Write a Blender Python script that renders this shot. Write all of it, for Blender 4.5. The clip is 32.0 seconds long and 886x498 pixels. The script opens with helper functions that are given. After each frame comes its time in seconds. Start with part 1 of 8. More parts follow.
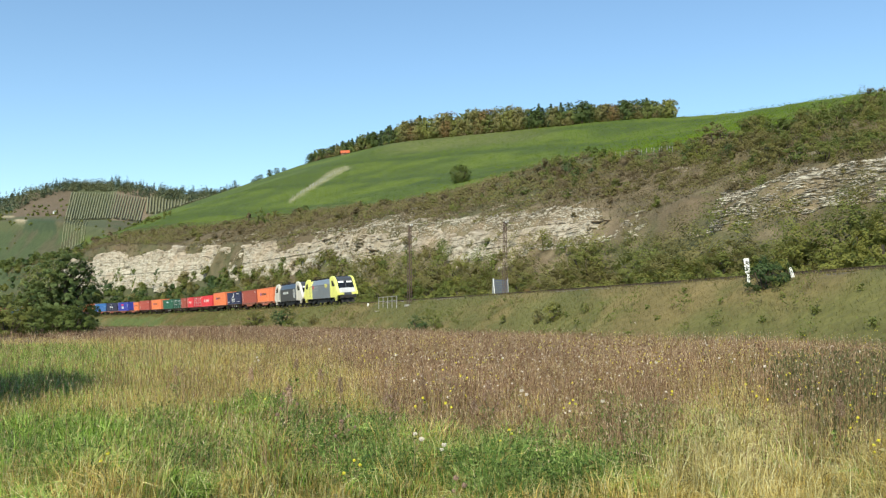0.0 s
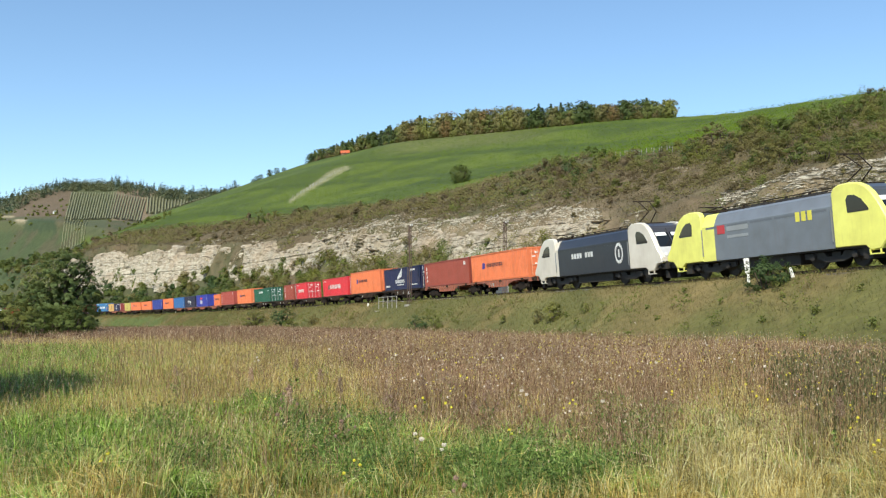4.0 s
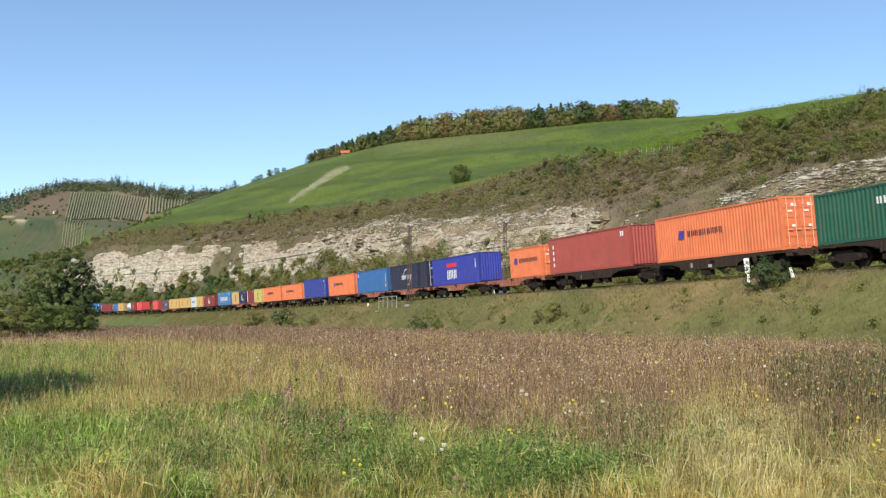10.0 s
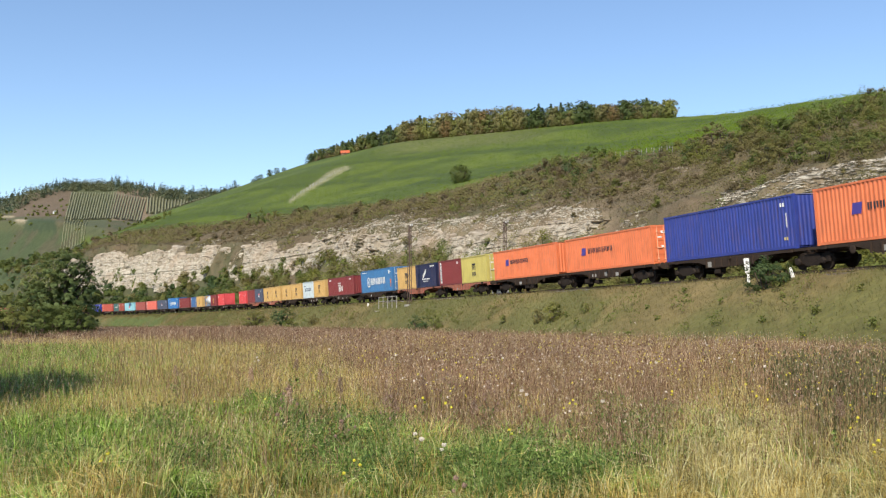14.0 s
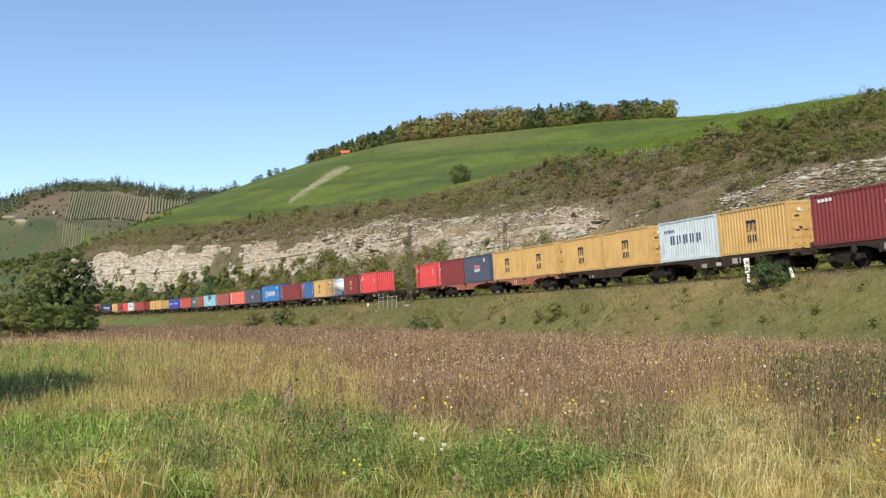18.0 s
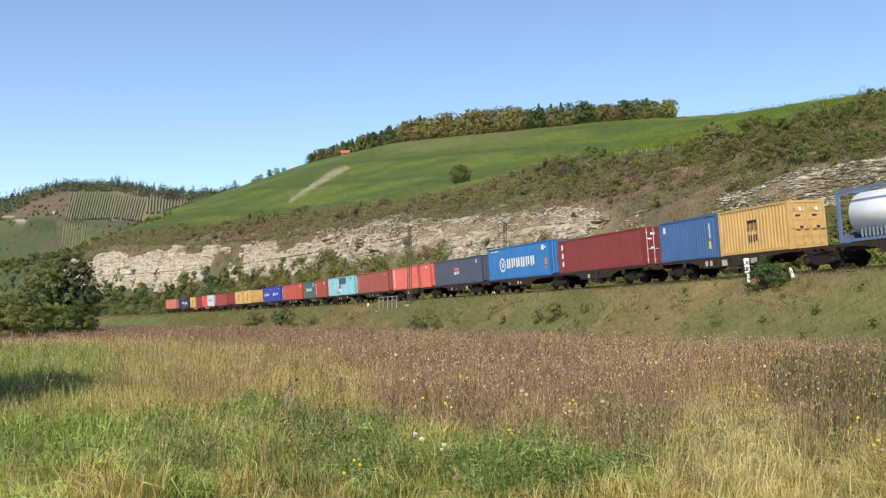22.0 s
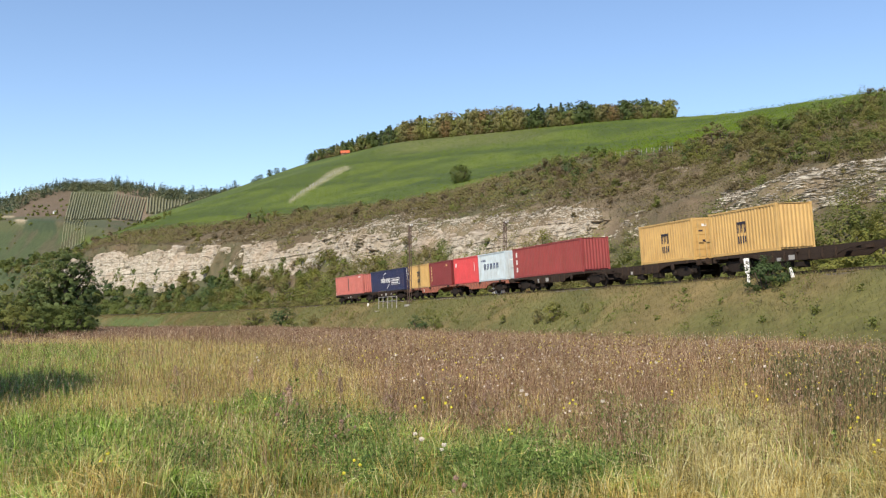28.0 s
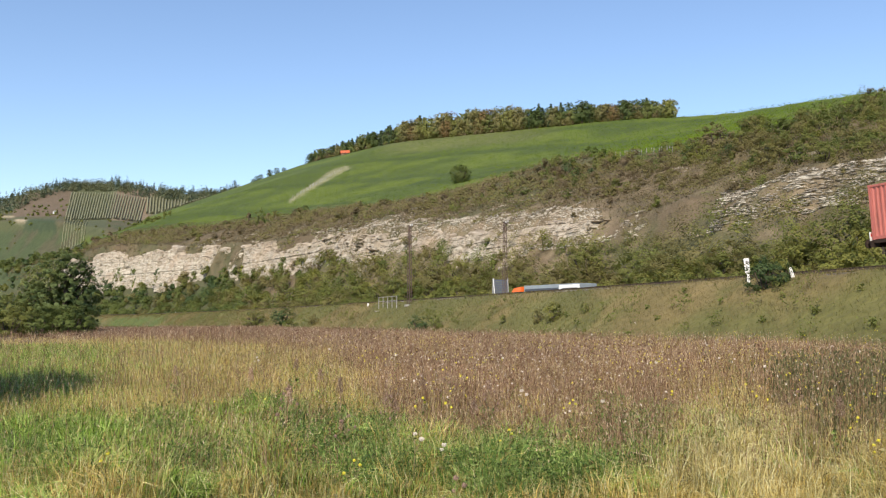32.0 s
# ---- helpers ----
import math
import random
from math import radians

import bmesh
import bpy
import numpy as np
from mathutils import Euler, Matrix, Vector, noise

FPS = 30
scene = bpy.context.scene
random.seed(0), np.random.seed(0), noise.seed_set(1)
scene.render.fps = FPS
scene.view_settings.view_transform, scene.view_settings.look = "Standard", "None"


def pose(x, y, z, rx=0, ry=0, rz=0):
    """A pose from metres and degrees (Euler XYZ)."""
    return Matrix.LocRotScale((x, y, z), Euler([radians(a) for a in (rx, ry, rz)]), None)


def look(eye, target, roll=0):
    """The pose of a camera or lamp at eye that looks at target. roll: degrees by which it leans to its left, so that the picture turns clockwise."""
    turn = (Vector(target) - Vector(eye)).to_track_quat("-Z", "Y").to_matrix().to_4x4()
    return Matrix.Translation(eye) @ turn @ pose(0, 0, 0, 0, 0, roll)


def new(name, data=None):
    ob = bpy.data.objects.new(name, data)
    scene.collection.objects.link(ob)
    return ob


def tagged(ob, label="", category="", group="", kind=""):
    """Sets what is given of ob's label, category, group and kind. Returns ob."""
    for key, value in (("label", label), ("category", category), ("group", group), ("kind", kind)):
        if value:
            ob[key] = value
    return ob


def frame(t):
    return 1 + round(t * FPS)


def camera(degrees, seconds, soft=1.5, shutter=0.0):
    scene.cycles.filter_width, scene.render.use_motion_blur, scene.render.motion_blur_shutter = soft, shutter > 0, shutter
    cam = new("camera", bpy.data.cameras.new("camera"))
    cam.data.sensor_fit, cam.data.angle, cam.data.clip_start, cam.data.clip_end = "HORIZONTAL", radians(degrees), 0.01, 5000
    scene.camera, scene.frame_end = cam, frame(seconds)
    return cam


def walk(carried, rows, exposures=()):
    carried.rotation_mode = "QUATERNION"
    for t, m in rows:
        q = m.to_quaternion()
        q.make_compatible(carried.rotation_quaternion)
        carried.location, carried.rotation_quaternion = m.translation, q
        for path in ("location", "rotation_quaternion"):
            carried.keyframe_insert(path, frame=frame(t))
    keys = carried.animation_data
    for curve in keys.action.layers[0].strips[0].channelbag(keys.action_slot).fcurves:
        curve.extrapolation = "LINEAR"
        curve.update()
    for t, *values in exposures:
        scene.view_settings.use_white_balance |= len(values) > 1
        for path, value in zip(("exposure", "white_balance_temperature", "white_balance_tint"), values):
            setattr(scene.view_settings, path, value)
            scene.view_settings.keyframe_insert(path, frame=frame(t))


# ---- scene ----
cam = camera(51.04, 32.0, soft=1.25)
EYE = pose(0, 0, 0, 90 + 4.576, 0, 0) @ pose(0, 0, 0, 0, 0, 0.118)
walk(cam, [(0.0, EYE), (32.0, EYE)], exposures=[(0.0, 0.54, 6480, 0), (3.0, 0.53, 6420, 1.6), (6.0, 0.51, 6370, 5.4), (9.0, 0.5, 6400, 7.0), (14.0, 0.5, 6480, 10), (25.0, 0.51, 6540, 11.5), (32.0, 0.52, 6600, 12.5)])

# ---- light ----
SUN_EL, SUN_AZ = radians(43), radians(200)          # azimuth clockwise from +y
world = bpy.data.worlds.new("sky")
scene.world = world
world.use_nodes = True
wn, wl = world.node_tree.nodes, world.node_tree.links
sky = wn.new("ShaderNodeTexSky")
sky.sky_type, sky.sun_disc = "NISHITA", False
sky.sun_elevation, sky.sun_rotation = SUN_EL, SUN_AZ
sky.air_density, sky.dust_density, sky.ozone_density, sky.altitude = 1.0, 0.1, 3.0, 200
wn["Background"].inputs["Strength"].default_value = 0.127
wl.new(sky.outputs[0], wn["Background"].inputs[0])
sun = new("sun", bpy.data.lights.new("sun", "SUN"))
sun.data.energy, sun.data.angle, sun.data.color = 4.6, radians(0.5), (1.0, 0.91, 0.76)
to_sun = Vector((math.sin(SUN_AZ) * math.cos(SUN_EL), math.cos(SUN_AZ) * math.cos(SUN_EL), math.sin(SUN_EL)))
sun.matrix_world = look(to_sun * 300, (0, 0, 0))

# ---- the line of the track ----
RAIL, CANT, SPEED = 2.84, 4.235, 24.493
S_LO, S_HI = -1700, 900
ss = np.arange(S_LO, S_HI + 1.0)
sc = np.clip(ss, -245, 112)
head = -1.15194 - 5.0546e-4 * sc - 1.40384e-6 * sc ** 2 / 2 - 1.014e-7 * sc ** 3 / 6
step_x, step_y = np.cos(head), np.sin(head)
tx = np.concatenate(([0], np.cumsum((step_x[1:] + step_x[:-1]) / 2)))
ty = np.concatenate(([0], np.cumsum((step_y[1:] + step_y[:-1]) / 2)))
tx, ty = tx - tx[-S_LO] - 21.822, ty - ty[-S_LO] + 152.456


def on_track(s, d=0.0):
    """Place in the plan at s metres along the line and d metres to its left, and the heading."""
    h = np.interp(s, ss, head)
    return np.interp(s, ss, tx) - d * np.sin(h), np.interp(s, ss, ty) + d * np.cos(h), h


def track_coords(x, y):
    """s and d of places in the plan."""
    x, y = np.atleast_1d(np.asarray(x, float)), np.atleast_1d(np.asarray(y, float))
    so, do = np.empty_like(x), np.empty_like(x)
    cx, cy, cs = tx[::4], ty[::4], ss[::4]
    for i in range(0, len(x), 4000):
        a, b = x[i:i + 4000, None], y[i:i + 4000, None]
        j = np.argmin((a - cx) ** 2 + (b - cy) ** 2, axis=1)
        h = np.interp(cs[j], ss, head)
        ex, ey = a[:, 0] - cx[j], b[:, 0] - cy[j]
        so[i:i + 4000] = cs[j] + ex * np.cos(h) + ey * np.sin(h)
        do[i:i + 4000] = -ex * np.sin(h) + ey * np.cos(h)
    return so, do


def rail_pose(s, d=0.0):
    x, y, h = on_track(s, d)
    return pose(x, y, RAIL, 0, 0, math.degrees(h)) @ pose(0, 0, 0, CANT, 0, 0)


def vehicle_pose(rear, front):
    """Pose at rail height midway between two points of the track."""
    xa, ya, _ = on_track(rear)
    xb, yb, _ = on_track(front)
    h = math.atan2(yb - ya, xb - xa)
    return pose((xa + xb) / 2, (ya + yb) / 2, RAIL, 0, 0, math.degrees(h)) @ pose(0, 0, 0, CANT, 0, 0)


# ---- the lie of the land: profile lines along the valley, as slopes seen from the meadow ----
def offset_line(d, wx, up):
    """Heights along the parallel at d: up[i] is the rise (height by distance) in the bearing wx[i]."""
    s = np.arange(-1300.0, 320.0, 4.0)
    x, y, _ = on_track(s, d)
    ok = y > 8
    b = np.where(ok, x / np.maximum(y, 8), 6.0)
    z = np.interp(b, wx, up) * np.where(ok, y, np.minimum(np.hypot(x, y), 60))
    k = np.ones(9) / 9
    z = np.convolve(np.pad(z, 4, mode="edge"), k, "valid")
    return s, z


BX = (np.array([-500, 0, 100, 200, 300, 400, 540, 700, 800, 900, 1000, 1100, 1250, 1400, 1568, 2200]) - 784) / 1642
def rise(*y):
    return (572.4 - np.array(y, float)) / 1642
LINES = [
    (44.0, offset_line(44.0, BX, rise(515, 515, 512, 506, 502, 498, 484, 464, 454, 450, 446, 440, 422, 396, 366, 335))),
    (50.0, offset_line(50.0, BX, rise(484, 480, 464, 432, 436, 436, 418, 400, 394, 390, 386, 380, 356, 324, 300, 255))),
    (62.0, offset_line(62.0, BX, rise(478, 474, 458, 424, 420, 418, 402, 380, 372, 358, 350, 342, 318, 285, 262, 210))),
    (88.0, offset_line(88.0, BX, rise(474, 470, 452, 412, 398, 392, 376, 360, 346, 312, 286, 275, 266, 212, 178, 120))),
    (300.0, offset_line(300.0, BX, rise(470, 466, 446, 408, 377, 340, 287, 249, 239, 229, 218, 207, 202, 181, 152, 100))),
    (420.0, offset_line(420.0, BX, rise(470, 470, 450, 420, 390, 352, 300, 262, 252, 242, 231, 220, 214, 195, 170, 120))),
    (1000.0, offset_line(1000.0, BX, rise(500, 500, 480, 450, 430, 400, 380, 370, 370, 370, 370, 370, 370, 370, 370, 370))),
]
NEAR_D = np.array([-400.0, -40.0, -9.5, -8.0, -2.9, -2.1, 4.2, 9.0, 12.0, 24.0, 34.0])
NEAR_Z = np.array([-1.75, -1.65, -1.25, -0.9, 2.28, 2.49, 2.2, 1.2, 0.85, 0.9, 2.6])
RIDGE_B = (np.array([-900, -300, 0, 50, 100, 200, 300, 395, 540, 700, 900]) - 784) / 1642
RIDGE_Z = rise(440, 360, 358, 342, 331, 327, 341, 347, 385, 440, 560)


def smooth_noise(x, y, size, seed):
    """Soft value noise in the plan, 0 to 1."""
    r = np.random.RandomState(seed)
    g = r.rand(64, 64)
    u, v = np.asarray(x) / size + 1000.0, np.asarray(y) / size + 1000.0
    i, j = np.floor(u).astype(int), np.floor(v).astype(int)
    a, c = u - i, v - j
    a, c = a * a * (3 - 2 * a), c * c * (3 - 2 * c)
    p = lambda di, dj: g[(i + di) % 64, (j + dj) % 64]
    return (p(0, 0) * (1 - a) + p(1, 0) * a) * (1 - c) + (p(0, 1) * (1 - a) + p(1, 1) * a) * c


def far_hill(x, y):
    """The wooded hill across the side valley, beyond the end of the rocks."""
    r = np.maximum(y, 1.0)
    b = np.where(y > 60, x / r, 5.0)
    g = np.interp(r, [300, 430, 600, 950, 1250, 1700], [0.0, 0.42, 0.66, 1.0, 0.86, 0.5])
    return np.interp(b, RIDGE_B, RIDGE_Z) * g * r


def lay(x, y):
    """Height of the ground, and s and d."""
    x, y = np.atleast_1d(np.asarray(x, float)), np.atleast_1d(np.asarray(y, float))
    s, d = track_coords(x, y)
    cols = [np.interp(s, a, z) for _, (a, z) in LINES]
    z = np.interp(d, NEAR_D, NEAR_Z)
    knots = [34.0] + [k for k, _ in LINES]
    vals = [np.full_like(s, 2.6)] + cols
    for i in range(len(knots) - 1):
        m = (d > knots[i]) & (d <= knots[i + 1])
        f = (d[m] - knots[i]) / (knots[i + 1] - knots[i])
        z[m] = vals[i][m] * (1 - f) + vals[i + 1][m] * f
    z[d > knots[-1]] = vals[-1][d > knots[-1]]
    hill = far_hill(x, y) * np.clip((d - 55) / 60, 0, 1)
    z = np.where(d > 55, np.maximum(z, hill), z)
    near = np.clip((600 - np.hypot(x, y)) / 300, 0.15, 1)
    z = z + np.where(d > 30, np.clip((d - 30) / 12, 0, 1) * near * ((smooth_noise(x, y, 9, 11) - 0.5) * 1.6 + (smooth_noise(x, y, 3.2, 12) - 0.5) * 0.8), 0)
    z = z + (smooth_noise(x, y, 4, 13) - 0.5) * 0.16
    return z, s, d


def lay_at(x, y):
    return float(lay([x], [y])[0][0])


def bearing_at(px, d):
    """Place in the plan in the bearing px (in 1/1642 of the way ahead, 784 is straight on) on the parallel d."""
    s = np.arange(-1300.0, 320.0, 1.0)
    x, y, _ = on_track(s, d)
    b = np.where(y > 2, x / np.maximum(y, 2), 50)
    i = int(np.argmin(np.abs(b - (px - 784) / 1642)))
    return float(x[i]), float(y[i]), float(s[i])


# ---- mesh building ----
class Shape:
    """Collects boxes, prisms and lathed pieces into one mesh."""
    def __init__(self):
        self.v, self.f = [], []

    def add(self, v, f):
        n = len(self.v)
        self.v += [tuple(p) for p in v]
        self.f += [tuple(i + n for i in g) for g in f]
        return self

    def box(self, x0, x1, y0, y1, z0, z1):
        v = [(x, y, z) for x in (x0, x1) for y in (y0, y1) for z in (z0, z1)]
        return self.add(v, [(0, 1, 3, 2), (4, 6, 7, 5), (0, 4, 5, 1), (2, 3, 7, 6), (0, 2, 6, 4), (1, 5, 7, 3)])

    def beam(self, a, b, w, h=None):
        """A bar of square section between two points."""
        a, b, h = Vector(a), Vector(b), h or w
        t = (b - a).normalized()
        u = t.cross((0, 0, 1)) if abs(t.z) < 0.9 else t.cross((0, 1, 0))
        u.normalize()
        o = u.cross(t)
        v = [p + u * i * w / 2 + o * j * h / 2 for p in (a, b) for i, j in ((-1, -1), (1, -1), (1, 1), (-1, 1))]
        return self.add(v, [(3, 2, 1, 0), (4, 5, 6, 7)] + [(i, (i + 1) % 4, (i + 1) % 4 + 4, i + 4) for i in range(4)])

    def prism(self, poly, y0, y1):
        """A polygon in x and z, pulled along y."""
        n = len(poly)
        v = [(x, y0, z) for x, z in poly] + [(x, y1, z) for x, z in poly]
        return self.add(v, [tuple(range(n)), tuple(reversed(range(n, 2 * n)))] + [(i, i + n, (i + 1) % n + n, (i + 1) % n) for i in range(n)])

    def round(self, c, profile, axis="y", n=14):
        """Lathe of (along, radius) pairs about an axis through c."""
        v, f = [], []
        for a, r in profile:
            for k in range(n):
                u, w = r * math.cos(2 * math.pi * k / n), r * math.sin(2 * math.pi * k / n)
                v.append({"y": (c[0] + u, c[1] + a, c[2] + w), "z": (c[0] + u, c[1] + w, c[2] + a), "x": (c[0] + a, c[1] + u, c[2] + w)}[axis])
        for i in range(len(profile) - 1):
            f += [(i * n + k, i * n + (k + 1) % n, (i + 1) * n + (k + 1) % n, (i + 1) * n + k) for k in range(n)]
        f += [tuple(range(n)), tuple(range((len(profile) - 1) * n, len(profile) * n))]
        return self.add(v, f)

    def mesh(self, name, mat=None, smooth=False):
        me = bpy.data.meshes.new(name)
        me.from_pydata(self.v, [], self.f)
        bm = bmesh.new()
        bm.from_mesh(me)
        bmesh.ops.recalc_face_normals(bm, faces=bm.faces)
        bm.to_mesh(me)
        bm.free()
        if smooth:
            me.shade_smooth()
        if mat:
            me.materials.append(mat)
        return me


def raw_mesh(name, v, f, mat, smooth=False):
    """A mesh from arrays of corners and of equal faces."""
    me = bpy.data.meshes.new(name)
    v, f = np.asarray(v, np.float32), np.asarray(f, np.int32)
    k = f.shape[1]
    me.vertices.add(len(v))
    me.vertices.foreach_set("co", v.ravel())
    me.loops.add(f.size)
    me.loops.foreach_set("vertex_index", f.ravel())
    me.polygons.add(len(f))
    me.polygons.foreach_set("loop_start", np.arange(0, f.size, k, dtype=np.int32))
    me.polygons.foreach_set("use_smooth", np.full(len(f), smooth))
    me.update(calc_edges=True)
    me.materials.append(mat)
    return me


def part(name, me, parent, label="", m=None, colour=None):
    ob = new(name, me)
    ob.parent = parent
    if m is not None:
        ob.matrix_basis = m
    if colour:
        ob.color = (*colour, 1)
    return tagged(ob, label)


# ---- materials ----
def material(name, rough=0.8, metal=0.0):
    m = bpy.data.materials.new(name)
    m.use_nodes = True
    b = m.node_tree.nodes["Principled BSDF"]
    b.inputs["Roughness"].default_value, b.inputs["Metallic"].default_value = rough, metal
    return m, m.node_tree.nodes, m.node_tree.links, b


def noise_fac(n, l, scale, detail=4.0, lo=0.35, hi=0.65, stretch=None, coord="Object", rough=0.55):
    tc = n.new("ShaderNodeTexCoord") if coord != "Position" else n.new("ShaderNodeNewGeometry")
    t = n.new("ShaderNodeTexNoise")
    t.inputs["Scale"].default_value, t.inputs["Detail"].default_value, t.inputs["Roughness"].default_value = scale, detail, rough
    src = tc.outputs[coord]
    if stretch:
        mp = n.new("ShaderNodeMapping")
        mp.inputs["Scale"].default_value = stretch
        l.new(src, mp.inputs[0])
        src = mp.outputs[0]
    l.new(src, t.inputs["Vector"])
    r = n.new("ShaderNodeMapRange")
    r.inputs[1].default_value, r.inputs[2].default_value = lo, hi
    l.new(t.outputs[0], r.inputs[0])
    return r.outputs[0]


def mix(n, l, fac, a, b):
    x = n.new("ShaderNodeMix")
    x.data_type = "RGBA"
    for i, v in ((0, fac), (6, a), (7, b)):
        if isinstance(v, bpy.types.NodeSocket):
            l.new(v, x.inputs[i])
        else:
            x.inputs[i].default_value = v if i == 0 else (*v, 1)
    return x.outputs[2]


def bump(n, l, b, height, strength=0.3, distance=0.05):
    k = n.new("ShaderNodeBump")
    k.inputs["Strength"].default_value, k.inputs["Distance"].default_value = strength, distance
    l.new(height, k.inputs["Height"])
    l.new(k.outputs[0], b.inputs["Normal"])


def two_tone(name, c0, c1, scale, rough=0.85, fine=None, metal=0.0, bumps=0.0, coord="Object", stretch=None):
    m, n, l, b = material(name, rough, metal)
    f = noise_fac(n, l, scale, coord=coord, stretch=stretch)
    col = mix(n, l, f, c0, c1)
    g = noise_fac(n, l, scale * 9, 3.0, coord=coord)
    col = mix(n, l, g, col, fine or tuple(0.75 * (p + q) / 2 for p, q in zip(c0, c1)))
    l.new(col, b.inputs["Base Color"])
    if bumps:
        bump(n, l, b, g, bumps)
    return m


def leaf_material(name, c0, c1, c2, transl=0.25, patch=0.12, gloss=0.2):
    """Leaves: colour varies from clump to clump and from plant to plant, and light comes through."""
    m, n, l, b = material(name, 0.6)
    geo, obi = n.new("ShaderNodeNewGeometry"), n.new("ShaderNodeObjectInfo")
    col = mix(n, l, geo.outputs["Random Per Island"], c0, c1)
    f = noise_fac(n, l, patch, 3.0, 0.42, 0.60, coord="Position")
    mul = n.new("ShaderNodeMath")
    mul.operation = "MULTIPLY_ADD"
    l.new(obi.outputs["Random"], mul.inputs[0])
    mul.inputs[1].default_value = 0.6
    l.new(f, mul.inputs[2])
    mul.use_clamp = True
    half = n.new("ShaderNodeMath")
    half.operation = "MULTIPLY"
    half.inputs[1].default_value = 0.6
    l.new(mul.outputs[0], half.inputs[0])
    col = mix(n, l, half.outputs[0], col, c2)
    l.new(col, b.inputs["Base Color"])
    b.inputs["Specular IOR Level"].default_value = gloss
    tr, ad = n.new("ShaderNodeBsdfTranslucent"), n.new("ShaderNodeMixShader")
    l.new(col, tr.inputs[0])
    ad.inputs[0].default_value = transl
    l.new(b.outputs[0], ad.inputs[1])
    l.new(tr.outputs[0], ad.inputs[2])
    l.new(ad.outputs[0], n["Material Output"].inputs[0])
    return m


def grass_material(name, stops, transl=0.25, fine=False):
    """Blades of mixed age, from dark to bleached, in tussocks."""
    m, n, l, b = material(name, 0.6)
    geo, ramp = n.new("ShaderNodeNewGeometry"), n.new("ShaderNodeValToRGB")
    e = ramp.color_ramp.elements
    while len(e) < len(stops):
        e.new(0.5)
    for k, c in enumerate(stops):
        e[k].position, e[k].color = k / (len(stops) - 1), (*c, 1)
    l.new(geo.outputs["Random Per Island"], ramp.inputs[0])
    col = ramp.outputs[0]
    for size, lo in ((1.7, 0.55), (0.28, 0.7)) + (((4.5, 0.70),) if fine else ()):
        f = noise_fac(n, l, size, 3.0, 0.35, 0.65, coord="Position")
        x = n.new("ShaderNodeMix")
        x.data_type, x.blend_type = "RGBA", "MULTIPLY"
        l.new(f, x.inputs[0])
        l.new(col, x.inputs[6])
        x.inputs[7].default_value = (lo, lo * 1.02, lo, 1)
        col = x.outputs[2]
    l.new(col, b.inputs["Base Color"])
    b.inputs["Specular IOR Level"].default_value = 0.25
    tr, ad = n.new("ShaderNodeBsdfTranslucent"), n.new("ShaderNodeMixShader")
    l.new(col, tr.inputs[0])
    ad.inputs[0].default_value = transl
    l.new(b.outputs[0], ad.inputs[1])
    l.new(tr.outputs[0], ad.inputs[2])
    l.new(ad.outputs[0], n["Material Output"].inputs[0])
    return m


def paint_material(name, rough=0.45, dirt=0.35):
    """Coat of paint in the object's own colour, faded, dusty and rusty in streaks."""
    m, n, l, b = material(name, rough)
    obi = n.new("ShaderNodeObjectInfo")
    f = noise_fac(n, l, 0.9, 5.0, 0.35, 0.75)
    fade = n.new("ShaderNodeMix")
    fade.data_type, fade.blend_type = "RGBA", "MULTIPLY"
    l.new(obi.outputs["Color"], fade.inputs[6])
    fade.inputs[7].default_value = (0.80, 0.78, 0.76, 1)
    l.new(f, fade.inputs[0])
    streak = noise_fac(n, l, 2.2, 4.0, 0.52, 0.78, stretch=(3.0, 3.0, 0.30))
    half = n.new("ShaderNodeMath")
    half.operation = "MULTIPLY"
    half.inputs[1].default_value = dirt
    l.new(streak, half.inputs[0])
    col = mix(n, l, half.outputs[0], fade.outputs[2], (0.16, 0.085, 0.05))
    l.new(col, b.inputs["Base Color"])
    return m


PAINT = paint_material("container_paint", 0.5, 0.42)
GLOSS = paint_material("vehicle_paint", 0.3, 0.12)
MARK = paint_material("marking_paint", 0.5, 0.1)
STEEL_RED = two_tone("red_oxide_steel", (0.44, 0.135, 0.08), (0.32, 0.105, 0.066), 1.2, 0.7, (0.18, 0.08, 0.055))
STEEL_DARK = two_tone("grimy_dark_steel", (0.034, 0.025, 0.021), (0.02, 0.016, 0.014), 1.5, 0.85, (0.055, 0.037, 0.027))
RUNNING = two_tone("rusty_running_gear", (0.02, 0.016, 0.014), (0.013, 0.011, 0.01), 2.0, 0.9, (0.036, 0.026, 0.02))
GLASS, _n, _l, _b = material("dark_window_glass", 0.06)
_b.inputs["Base Color"].default_value = (0.012, 0.014, 0.016, 1)
RAIL_STEEL = two_tone("rail_steel", (0.055, 0.042, 0.034), (0.04, 0.031, 0.026), 2.0, 0.9, (0.075, 0.056, 0.044))
for grimy in (STEEL_DARK, RUNNING, RAIL_STEEL):
    grimy.node_tree.nodes["Principled BSDF"].inputs["Specular IOR Level"].default_value = 0.12
BALLAST = two_tone("ballast_stone", (0.085, 0.07, 0.05), (0.055, 0.046, 0.034), 3.0, 0.95, (0.14, 0.115, 0.09), bumps=0.5)
CONCRETE = two_tone("weathered_concrete", (0.42, 0.40, 0.37), (0.30, 0.29, 0.27), 2.0, 0.9)
WHITE = two_tone("white_paint_weathered", (0.78, 0.77, 0.74), (0.66, 0.65, 0.62), 4.0, 0.6)
GALV = two_tone("galvanised_steel", (0.33, 0.34, 0.35), (0.24, 0.25, 0.26), 3.0, 0.5, metal=0.3)
